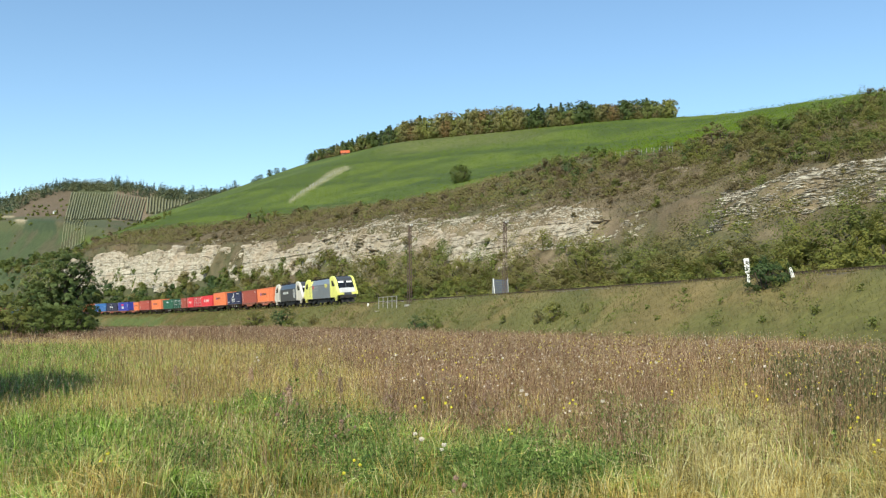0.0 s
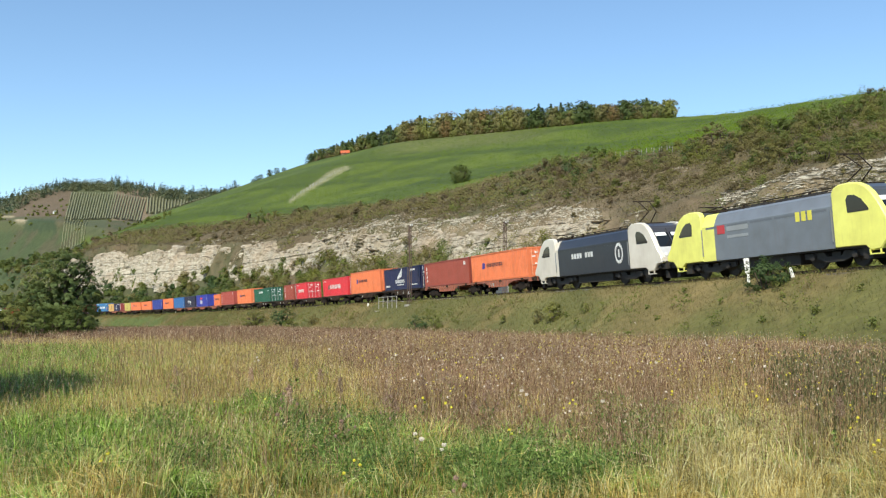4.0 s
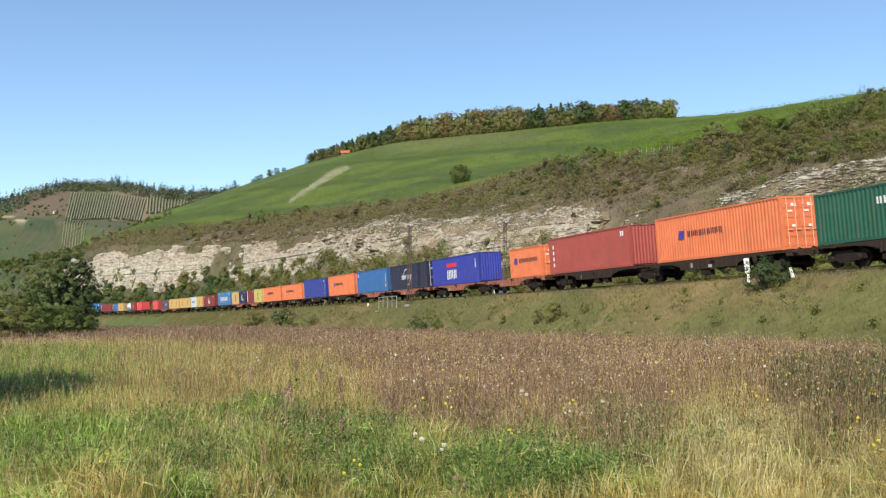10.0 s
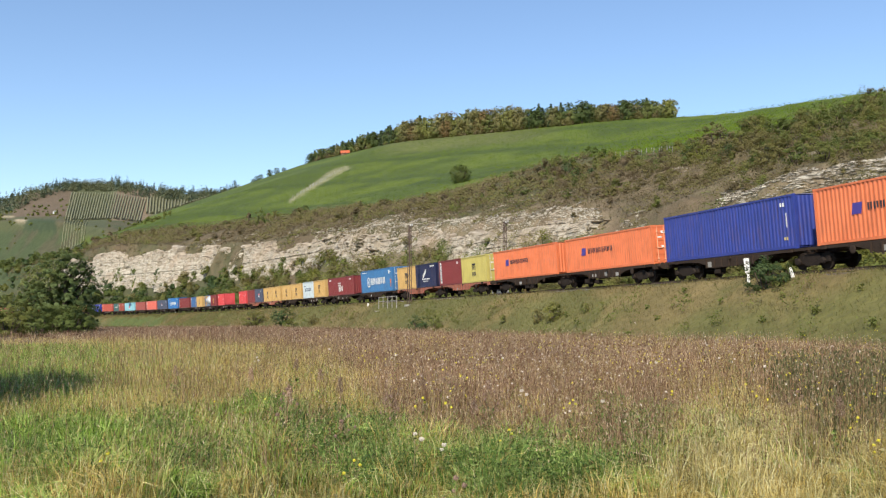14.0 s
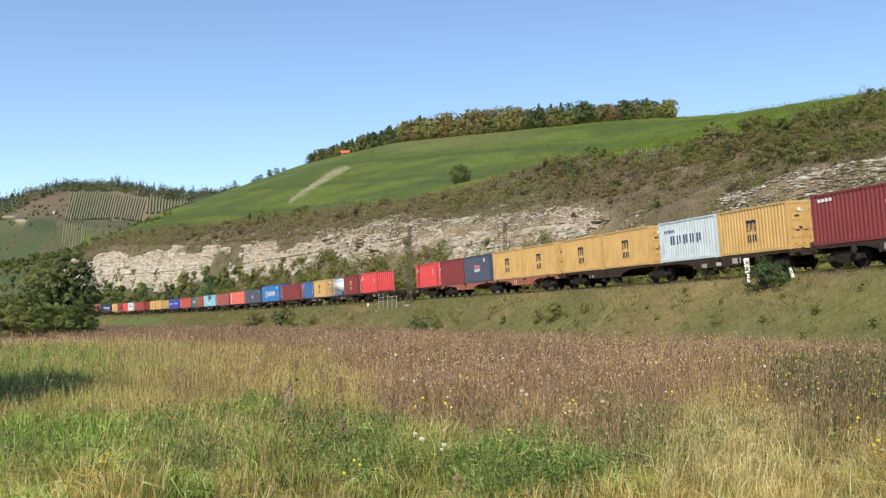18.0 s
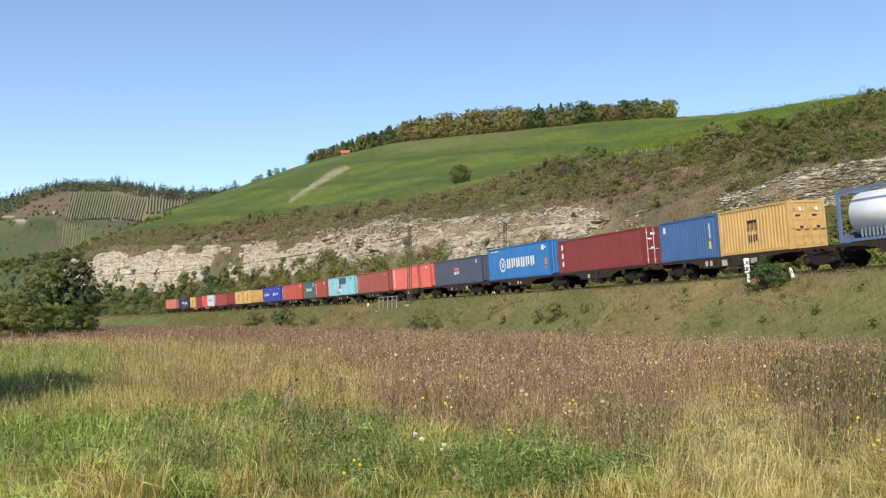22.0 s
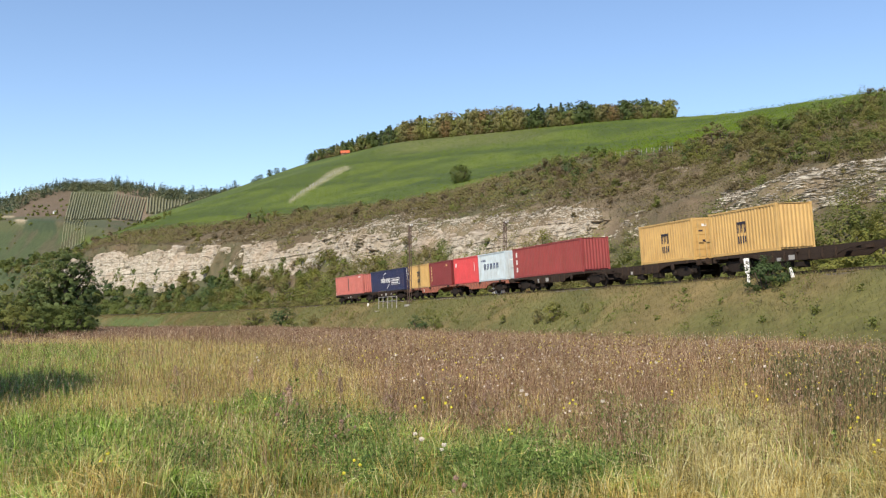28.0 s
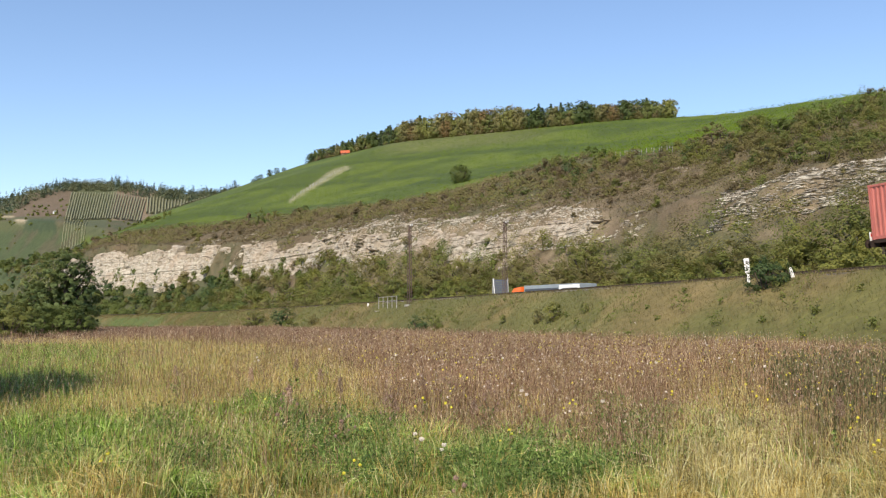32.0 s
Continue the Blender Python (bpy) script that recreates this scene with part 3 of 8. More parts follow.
def deco(ob, kind, length, height):
    """The painted panels of each livery as plain blocks of its size and colour."""
    r, lab = [], "plain painted panels"
    if kind == "word_white":       # broad white word with a green mark before it
        r = blocks(-2.4 if length > 8 else -1.7, 1.02, 7, 0.55 if length > 8 else 0.36, 0.62 if length > 8 else 0.5, 0.2 if length > 8 else 0.1, WHITEC) + [(-3.4 if length > 8 else -2.3, 1.02, 0.5 if length > 8 else 0.3, 0.6, 0.2, GREEN)] + blocks(-length / 2 + 0.5, height - 0.42, 6, 0.16, 0.1, 0.05, WHITEC)
        lab = "white block lettering shapes with a green sail shape"
    elif kind == "word_dark":      # small dark blue word with a square mark
        x = -3.6 if length > 8 else -2.2
        r = [(x, height * 0.46, 0.62, 0.55, 0.12, (0.07, 0.05, 0.30))] + blocks(x + 1.05, height * 0.5, 5, 0.3, 0.36, 0.09, INK) + blocks(x + 3.05, height * 0.5, 4, 0.3, 0.36, 0.09, INK)
        lab = "dark blue square and dark lettering shapes"
    elif kind == "m_mark":         # tall black mark over a short one
        r = blocks(-0.42, height * 0.47, 3, 0.17, 0.62, 0.15, INK) + [(-0.42, height * 0.47 + 0.50, 0.81, 0.14, 0, INK)] + blocks(-0.38, height * 0.24, 2, 0.34, 0.42, 0.08, INK)
        lab = "black upright and block shapes"
    elif kind == "m_gold":
        g = (0.65, 0.42, 0.10)
        r = blocks(-0.42, height * 0.47, 3, 0.17, 0.62, 0.15, g) + [(-0.42, height * 0.47 + 0.50, 0.81, 0.14, 0, g)] + blocks(-0.38, height * 0.24, 2, 0.34, 0.42, 0.08, g)
        lab = "gold upright and block shapes"
    elif kind == "h_word":         # ring and white word, small flags beyond
        r = blocks(-2.0, 0.95, 6, 0.72, 0.85, 0.22, WHITEC)
        for a in range(12):
            t0 = a * math.pi / 6
            r.append((-2.95 + 0.55 * math.cos(t0) - 0.1, 1.3 + 0.55 * math.sin(t0) - 0.1, 0.2, 0.2, 0, WHITEC))
        r += [(-3.1, 1.05, 0.1, 0.5, 0, WHITEC), (-2.85, 1.05, 0.1, 0.5, 0, WHITEC), (-3.1, 1.25, 0.3, 0.1, 0, WHITEC)]
        r += blocks(-length / 2 + 0.7, height - 0.35, 8, 0.16, 0.1, 0.06, WHITEC) + [(length / 2 - 1.3, height - 0.75, 0.45, 0.4, 0, WHITEC), (length / 2 - 0.75, height - 0.62, 0.25, 0.15, 0, WHITEC), (length / 2 - 0.8, 0.9, 0.35, 0.55, 0, (0.8, 0.2, 0.03)), (length / 2 - 0.75, 0.55, 0.22, 0.2, 0, (0.8, 0.2, 0.03))]
        lab = "white ring and white block lettering shapes"
    elif kind == "arc_word":       # white word between two arcs
        r = blocks(-2.0, height * 0.40, 3, 0.44, 0.5, 0.1, WHITEC) + blocks(-0.2, height * 0.40, 3, 0.44, 0.5, 0.1, WHITEC)
        for a in range(6):
            t0 = radians(95 + a * 13)
            r.append((-0.25 + 1.15 * math.cos(t0) - 0.12, height * 0.46 + 0.95 * math.sin(t0), 0.24, 0.09, 0.05, WHITEC))
            r.append((-0.25 - 1.15 * math.cos(t0) - 0.12, height * 0.5 - 0.95 * math.sin(t0) - 0.04, 0.24, 0.09, 0.05, WHITEC))
        lab = "white block lettering shapes between two white arcs"
    elif kind == "arc_word_box":
        deco(ob, "arc_word", length, height)
        r = [(1.6, height * 0.28, 3.0, 0.05, 0, WHITEC), (1.6, height * 0.56, 3.0, 0.05, 0, WHITEC), (1.6, height * 0.28, 0.05, 0.75, 0, WHITEC), (4.56, height * 0.28, 0.05, 0.75, 0, WHITEC)] + blocks(1.85, height * 0.44, 9, 0.2, 0.2, 0.08, WHITEC) + blocks(1.85, height * 0.33, 8, 0.2, 0.18, 0.08, WHITEC)
        lab = "white outlined panel with small bars"
    elif kind == "a_word":         # red slanting flash over white letters
        r = blocks(-2.0, height * 0.2, 3, 0.75, 0.95, 0.12, WHITEC, 0.1) + [(-2.1, height * 0.62, 2.7, 0.42, 0.15, (0.75, 0.03, 0.06))] + blocks(length / 2 - 0.8, height * 0.5, 1, 0.16, 0.9, 0.1, WHITEC)
        lab = "red flash over white block lettering shapes"
    elif kind == "sail":           # white sail and small letters
        r = [(-1.5 + i * 0.28, 1.25 + i * 0.05, 0.2, 0.35 + 0.13 * i, 0.25, WHITEC) for i in range(6)] + blocks(-2.1, 0.78, 9, 0.25, 0.4, 0.1, WHITEC) + blocks(-1.6, 0.52, 9, 0.18, 0.12, 0.08, WHITEC) + blocks(-length / 2 + 0.5, 0.4, 5, 0.22, 0.22, 0.08, WHITEC) + blocks(length / 2 - 3.2, height - 0.5, 5, 0.26, 0.2, 0.1, WHITEC) + blocks(length / 2 - 3.0, 0.45, 7, 0.22, 0.13, 0.08, WHITEC)
        lab = "white sail shape over white block lettering shapes"
    elif kind == "globe":
        r = [(-0.9 + 0.16 * i, 1.0 + 0.11 * i, 0.18, 0.42, 0.1, WHITEC) for i in range(6)] + blocks(-1.2, 0.85, 5, 0.4, 0.14, 0.1, WHITEC) + blocks(-0.8, 0.62, 6, 0.18, 0.1, 0.08, WHITEC) + blocks(1.4, height - 0.4, 5, 0.2, 0.14, 0.06, WHITEC)
        lab = "white curved shape over small white bars"
    elif kind == "c_word":
        r = blocks(-1.75, height * 0.42, 5, 0.46, 0.55, 0.24, (0.06, 0.08, 0.16)) + blocks(-2.4, height * 0.72, 5, 0.16, 0.16, 0.07, (0.10, 0.12, 0.2))
        lab = "dark blue block lettering shapes"
    elif kind == "z_word":
        r = blocks(-0.9, 0.55, 3, 0.55, 0.75, 0.12, WHITEC, 0.05) + blocks(-1.2, 1.35, 4, 0.26, 0.16, 0.12, WHITEC) + blocks(-1.2, 1.65, 4, 0.26, 0.16, 0.12, WHITEC) + blocks(-length / 2 + 0.5, height - 0.42, 4, 0.2, 0.16, 0.06, WHITEC) + blocks(length / 2 - 1.9, height - 0.5, 3, 0.22, 0.14, 0.08, WHITEC)
        lab = "white block lettering shapes"
    elif kind == "green_word":
        r = blocks(-2.0, height * 0.64, 7, 0.34, 0.34, 0.1, WHITEC) + blocks(length / 2 - 1.6, height - 0.6, 3, 0.2, 0.13, 0.07, WHITEC)
        lab = "white block lettering shapes"
    elif kind == "stack":          # letters one under another at the rear edge
        r = [(-length / 2 + 0.62, height * 0.2 + i * height * 0.165, 0.2, 0.3, 0.03, WHITEC) for i in range(4)] + blocks(length / 2 - 1.2, height - 0.7, 2, 0.18, 0.35, 0.08, WHITEC)
        lab = "column of white block shapes"
    elif kind == "stack3":
        r = [(-length / 2 + 0.6, height * 0.2 + i * height * 0.25, 0.26, 0.4, 0.03, WHITEC) for i in range(3)]
        lab = "column of white block shapes"
    elif kind == "stack_gold":
        g = (0.70, 0.50, 0.20)
        r = [(-length / 2 + 0.5, height * 0.22 + i * height * 0.13, 0.2, 0.24, 0, g) for i in range(5)] + blocks(length / 2 - 1.3, height - 0.6, 2, 0.16, 0.2, 0.08, g)
        lab = "column of gold block shapes"
    elif kind == "band":
        r = [(-length / 2 + 0.3, 0.25, 0.42, height - 0.45, 0, WHITEC)] + [(-length / 2 + 0.36, 0.45 + i * 0.26, 0.26, 0.18, 0, (0.10, 0.30, 0.34)) for i in range(7)] + blocks(length / 2 - 1.2, height - 0.5, 2, 0.16, 0.2, 0.08, WHITEC)
        lab = "white upright band with teal bars"
    elif kind == "square":
        x = -0.7 if length > 8 else -0.5
        r = blocks(x, height * 0.52, 3, 0.4, 0.3, 0.04, (0.75, 0.2, 0.22)) + blocks(x, height * 0.38, 3, 0.4, 0.3, 0.04, WHITEC) + blocks(length / 2 - 1.3, height - 0.7, 2, 0.1, 0.35, 0.08, WHITEC)
        lab = "small red and white panel"
    elif kind == "patch":
        r = [(-0.9, height * 0.60, 3.3, 0.9, 0, (0.05, 0.10, 0.20)), (-1.0, height * 0.36, 1.2, 0.5, 0, (0.72, 0.06, 0.06)), (-1.0, height * 0.20, 1.2, 0.42, 0, WHITEC)] + blocks(-1.9, height * 0.12, 3, 0.3, 0.3, 0.15, (0.05, 0.2, 0.2)) + [(-4.3, height * 0.62, 0.22, 0.35, 0, (0.05, 0.1, 0.2)), (4.3, height * 0.8, 0.5, 0.3, 0, (0.05, 0.1, 0.2))]
        lab = "dark blue, red and white painted patches"
    elif kind == "script":
        r = [(-1.6 + 0.34 * i, height * (0.38 + 0.04 * (i % 3)), 0.2, 0.28 + 0.3 * (i in (0, 4)), 0.08, WHITEC) for i in range(9)] + [(-2.3, height * 0.36, 0.5, 0.5, 0.1, (0.62, 0.75, 0.85))] + blocks(1.7, height - 0.5, 3, 0.2, 0.14, 0.06, WHITEC)
        lab = "white slanting lettering shapes with a pale star shape"
    elif kind == "number":
        r = blocks(-0.9, height * 0.42, 5, 0.34, 0.42, 0.12, WHITEC) + blocks(-1.6, height * 0.42, 1, 0.5, 0.5, 0.1, WHITEC) + [(length / 2 - 0.9, height * 0.62, 0.22, 0.7, 0, WHITEC)]
        lab = "white block lettering shapes"
    elif kind == "flags":
        r = [(-2.6, height * 0.66, 0.30, 0.38, 0.08, WHITEC)] + blocks(length / 2 - 0.9, height * 0.45, 1, 0.08, 0.8, 0.1, WHITEC)
        lab = "small white flag shape"
    elif kind == "corner":
        r = blocks(length / 2 - 1.1, height - 0.6, 2, 0.14, 0.2, 0.06, WHITEC) + blocks(length / 2 - 0.7, height * 0.4, 1, 0.07, 0.8, 0.1, WHITEC) + blocks(length / 2 - 0.95, 0.5, 2, 0.12, 0.16, 0.06, (0.7, 0.55, 0.2))
        lab = "small white corner markings"
    elif kind == "dark_patch":
        r = [(-0.4, 0.55, 0.55, height - 0.9, 0, (0.22, 0.08, 0.06))] + blocks(length / 2 - 1.6, height - 0.42, 3, 0.22, 0.16, 0.1, WHITEC)
        lab = "dark upright patch and small white bars"
    elif kind == "plates":
        r = [(-length / 2 + 0.45, height - 0.75, 0.26, 0.4, 0, WHITEC), (length / 2 - 0.85, 0.55, 0.22, 0.45, 0, (0.75, 0.55, 0.05))] + blocks(length / 2 - 0.75, height * 0.45, 1, 0.1, 0.9, 0.1, WHITEC)
        lab = "small white and yellow plates"
    if r:
        marks(ob, r, lab)


STD, TALL, L40, L20 = 2.591, 2.896, 12.192, 6.058
FLOOR = 1.2
# rear end along the track at the clip's start, length, height, colour, words for the label, livery, doors in front
LOADS = [
    (-31.3, L40, STD, ORANGE, "orange", "word_dark", True), (-44.3, L40, STD, BROWN, "brown red", "stack", False),
    (-58.0, L40, STD, NAVY, "navy blue", "sail", True), (-71.9, L40, TALL, ORANGE, "tall orange", "word_dark", False),
    (-85.7, L40, STD, RED, "bright red", "word_white", True), (-101.2, L20, STD, RED, "short bright red", "word_white", True),
    (-109.3, L20, STD, BROWN, "short brown red", "stack", True), (-131.7, L40, STD, GREEN, "dark green", "green_word", True),
    (-146.5, L40, TALL, ORANGE, "tall orange", "word_dark", True), (-162.0, L40, TALL, (0.36, 0.07, 0.055), "tall faded red", "stack", False),
    (-169.6, L20, STD, ORANGE, "short orange", "word_dark", True), (-188.8, L40, TALL, BLUE, "tall royal blue", "a_word", False),
    (-202.8, L40, TALL, (0.019, 0.021, 0.052), "tall navy blue", "arc_word", True), (-216.1, L40, TALL, (0.035, 0.13, 0.35), "tall sky blue", "plates", False),
    (-229.7, L40, TALL, ORANGE, "tall orange", "word_dark", False), (-243.4, L40, TALL, (0.03, 0.05, 0.27), "tall royal blue", "corner", False),
    (-257.2, L40, STD, ORANGE, "orange", "word_dark", True), (-271.0, L40, STD, ORANGE, "orange", "word_dark", False),
    (-278.8, L20, STD, LIME, "short yellow-green", "m_mark", True), (-284.9, L20, STD, MAROON, "short dark red", "band", False),
    (-292.0, L20, STD, NAVY, "short navy blue", "globe", False), (-298.2, L20, STD, YELLOW, "short sand yellow", "m_mark", False),
    (-312.3, L40, TALL, (0.045, 0.17, 0.37), "tall sky blue", "h_word", True), (-327.9, L40, STD, MAROON, "dark red", "z_word", False),
    (-335.8, L20, STD, YELLOW, "short sand yellow", "m_mark", True), (-342.1, L20, STD, PALE, "short pale grey", "c_word", False),
    (-349.4, L20, STD, YELLOW, "short sand yellow", "m_mark", True), (-355.8, L20, STD, YELLOW, "short sand yellow", "m_mark", False),
    (-363.0, L20, STD, YELLOW, "short sand yellow", "m_mark", True), (-369.2, L20, STD, YELLOW, "short sand yellow", "m_mark", False),
    (-376.1, L20, STD, SLATE, "short slate blue", "square", True), (-382.4, L20, STD, MAROON, "short dark red", "", False),
    (-389.9, L20, STD, SCARLET, "short scarlet", "flags", True), (-410.2, L20, STD, SCARLET, "short scarlet", "flags", False),
    (-418.0, L20, STD, MAROON, "short dark red", "m_gold", True), (-433.7, L20, STD, YELLOW, "short sand yellow", "m_mark", True),
    (-440.0, L20, STD, STEELBLUE, "short steel blue", "plates", False), (-454.4, L40, STD, MAROON, "dark red", "stack3", True),
    (-468.2, L40, TALL, SKYBLUE, "tall sky blue", "h_word", False), (-482.1, L40, STD, SLATE, "slate blue", "square", False),
    (-495.8, L40, STD, CORAL, "coral red", "band", False), (-509.9, L40, STD, (0.31, 0.075, 0.065), "dull red", "stack_gold", False),
    (-523.6, L40, STD, CYAN, "pale cyan patched", "patch", False), (-531.1, L20, STD, BROWN, "short brown red", "stack", True),
    (-537.3, L20, STD, TEAL, "short dark teal", "number", False), (-550.9, L40, STD, (0.42, 0.075, 0.05), "rust red", "stack", False),
    (-558.9, L20, STD, BLUE, "short royal blue", "script", True), (-565.1, L20, STD, BLUE, "short royal blue", "script", False),
    (-581.6, L20, STD, YELLOW, "short sand yellow", "m_mark", False), (-589.4, L20, STD, YELLOW, "short sand yellow", "m_mark", True),
    (-609.8, L40, STD, (0.28, 0.048, 0.043), "dark red", "stack3", False), (-617.5, L20, STD, PALE, "short pale grey", "c_word", True),
    (-623.7, L20, STD, SCARLET, "short scarlet", "flags", False), (-630.6, L20, STD, MAROON, "short dark red", "stack_gold", False),
    (-637.1, L20, STD, YELLOW, "short sand yellow", "m_mark", False), (-651.1, L40, STD, NAVY, "navy blue", "arc_word_box", True),
    (-666.9, L40, STD, ROSE, "faded pink red", "dark_patch", False),
]
# platforms of the articulated wagons, front half and rear half: front end, joint, rear end, red or dark
WAGONS = [
    (-18.6, -31.7, -44.8, 1), (-45.4, -58.6, -72.3, 0), (-73.1, -86.4, -101.9, 0), (-102.6, -118.0, -132.4, 0), (-133.5, -148.2, -162.5, 0),
    (-163.1, -176.2, -189.4, 1), (-190.1, -203.4, -216.6, 1), (-217.0, -230.5, -244.0, 0), (-244.5, -258.0, -271.5, 0), (-272.2, -285.5, -298.8, 1),
    (-299.6, -314.0, -328.4, 0), (-329.2, -342.8, -356.2, 0), (-356.6, -369.6, -382.9, 1), (-383.4, -397.0, -410.8, 0), (-411.5, -425.8, -440.6, 0),
    (-441.6, -455.2, -468.8, 0), (-469.4, -482.8, -496.4, 0), (-497.1, -510.6, -524.2, 0), (-524.7, -537.9, -551.6, 0), (-552.3, -567.0, -581.9, 0),
    (-582.5, -596.2, -610.5, 0), (-611.0, -624.2, -637.7, 1), (-638.4, -652.8, -667.5, 0),
]


def wheelset(parent, x, mat=RUNNING):
    me = cached("wheelset", lambda: Shape().round((0, 0, 0.46), [(-0.84, 0.10), (-0.82, 0.30), (-0.815, 0.455), (-0.73, 0.46), (-0.70, 0.49), (-0.685, 0.42), (-0.67, 0.20), (-0.6, 0.085), (0.6, 0.085), (0.67, 0.2), (0.685, 0.42), (0.70, 0.49), (0.73, 0.46), (0.815, 0.455), (0.82, 0.3), (0.84, 0.10)], "y", 18).mesh("wheelset", RUNNING))
    return part("wheelset", me, parent, m=pose(x, 0, 0))


def bogie(parent, x):
    def frame_mesh():
        sh = Shape()
        for y in (-1.02, 0.90):
            sh.prism([(-1.28, 0.40), (-1.28, 0.68), (-0.6, 0.70), (-0.45, 0.84), (0.45, 0.84), (0.6, 0.70), (1.28, 0.68), (1.28, 0.40), (0.62, 0.36), (0.42, 0.24), (-0.42, 0.24), (-0.62, 0.36)], y, y + 0.12)
        return sh.box(-0.25, 0.25, -0.9, 0.9, 0.4, 0.86).mesh("bogie", RUNNING)
    b = part("bogie", cached("bogie", frame_mesh), parent, m=pose(x, 0, 0))
    for wx in (-0.9, 0.9):
        wheelset(b, wx)
        for y in (-1.1, 1.1):
            part("axle_box", cached("axlebox", lambda: Shape().round((0, -0.07, 0.46), [(0, 0.13), (0.05, 0.17), (0.14, 0.17)], "y", 8).mesh("axle_box", RUNNING)), b, m=pose(wx, y, 0))
    return b


def platform(rear, front, red, buffer_front, buffer_rear, bogies):
    """Half of an articulated container wagon: fish-belly side sills, cross-members, bogies, buffers."""
    ln = front - rear
    ob = tagged(new("container_wagon"), ("red-brown" if red else "grimy dark") + " steel container wagon platform on the rails", "railway wagon", "wagons of the goods train")
    mat = STEEL_RED if red else STEEL_DARK
    h = ln / 2
    e0, e1 = -h + (0.55 if buffer_rear else 0.05), h - (0.55 if buffer_front else 0.05)

    def sill():
        return Shape().prism([(e0, 1.05), (e0, 1.19), (e1, 1.19), (e1, 1.05), (e1 - 2.6, 1.03), (e1 - 3.4, 0.96), (e1 - 4.0, 0.82), (e1 - 4.6, 0.58), (e0 + 4.6, 0.58), (e0 + 4.0, 0.82), (e0 + 3.4, 0.96), (e0 + 2.6, 1.03)], 0, 0.09).mesh("side_sill", mat)
    me = sill()
    part("side_sill", me, ob, m=pose(0, -1.2, 0))
    part("side_sill", me, ob, m=pose(0, 1.11, 0))
    rib = cached(("rib", red), lambda: Shape().box(-0.04, 0.04, 0, 0.10, 0.52, 1.02).mesh("sill_rib", mat))
    for i in range(7):
        x = (e0 + 4.3) + (e1 - e0 - 8.6) * i / 6
        part("sill_rib", rib, ob, m=pose(x, -1.3, 0.08))
    cross = cached(("cross", red), lambda: Shape().box(-0.12, 0.12, -1.1, 1.1, 0.92, 1.15).mesh("cross_member", mat))
    for i in range(6):
        part("cross_member", cross, ob, m=pose(e0 + 0.2 + (e1 - e0 - 0.4) * i / 5, 0, 0))
    part("centre_sill", Shape().box(e0, e1, -0.22, 0.22, 0.85, 1.12).mesh("centre_sill", mat), ob)
    for x in bogies:
        bogie(ob, x)
    tank = cached(("tank",), lambda: Shape().round((-0.5, 0, 0.72), [(0, 0.05), (0.04, 0.2), (0.96, 0.2), (1.0, 0.05)], "x", 10).mesh("air_tank", STEEL_DARK))
    part("air_tank", tank, ob, m=pose(-1.2, -0.75, 0))
    box = cached("plate2", lambda: Shape().box(0, 0.9, -0.012, 0, 0, 0.34).mesh("data_panel", MARK))
    g = random.Random(round(front * 7))
    for i in range(1 if red else g.randint(1, 3)):
        k = g.uniform(0.25, 0.5)
        part("data_panel", box, ob, m=pose(-2.2 + 1.7 * i + g.random(), -1.202 - 0.002 * i, g.uniform(0.62, 0.72)) @ Matrix.Diagonal((g.uniform(0.3, 0.9), 1, g.uniform(0.5, 1.0), 1)), colour=(k, k * 0.96, k * 0.9))
    gear = cached(("gear",), lambda: Shape().box(-0.35, 0.35, -0.2, 0.2, 0.30, 0.60).box(-0.12, 0.5, -0.1, 0.1, 0.22, 0.34).mesh("brake_gear", RUNNING))
    wheel = cached(("hand_wheel",), lambda: Shape().round((0, 0, 0), [(0, 0.15), (0.015, 0.21), (0.03, 0.21), (0.045, 0.15)], "y", 12).mesh("hand_wheel", STEEL_DARK))
    for i in range(2):
        part("brake_gear", gear, ob, m=pose(g.uniform(-3.0, 3.0), -0.95, 0) @ Matrix.Diagonal((g.uniform(0.6, 1.2), 1, g.uniform(0.7, 1.1), 1)))
    part("hand_wheel", wheel, ob, m=pose(g.choice((-1, 1)) * (h - 3.2), -1.27, 0.86))
    for x in (e0 + 1.2, 0.3, e1 - 1.2):
        part("twist_lock", cached(("lock",), lambda: Shape().box(-0.11, 0.11, -0.1, 0.1, 1.16, 1.195).box(-0.16, 0.16, -0.09, 0.05, 1.02, 1.16).mesh("twist_lock", STEEL_DARK)), ob, m=pose(x, -1.21, 0))
    buf = cached("buffer", lambda: Shape().round((0, 0, 1.05), [(-0.05, 0.12), (0.3, 0.11), (0.32, 0.08), (0.55, 0.08), (0.56, 0.22), (0.6, 0.2)], "x", 12).mesh("buffer", STEEL_DARK))
    for on, x, r in ((buffer_front, e1, 0), (buffer_rear, e0, 180)):
        if on:
            part("end_beam", Shape().box(x - 0.08, x + 0.08, -1.25, 1.25, 0.85, 1.17).mesh("end_beam", mat), ob)
            for y in (-0.875, 0.875):
                part("buffer", buf, ob, m=pose(x, y, 0, 0, 0, r))
    return ob


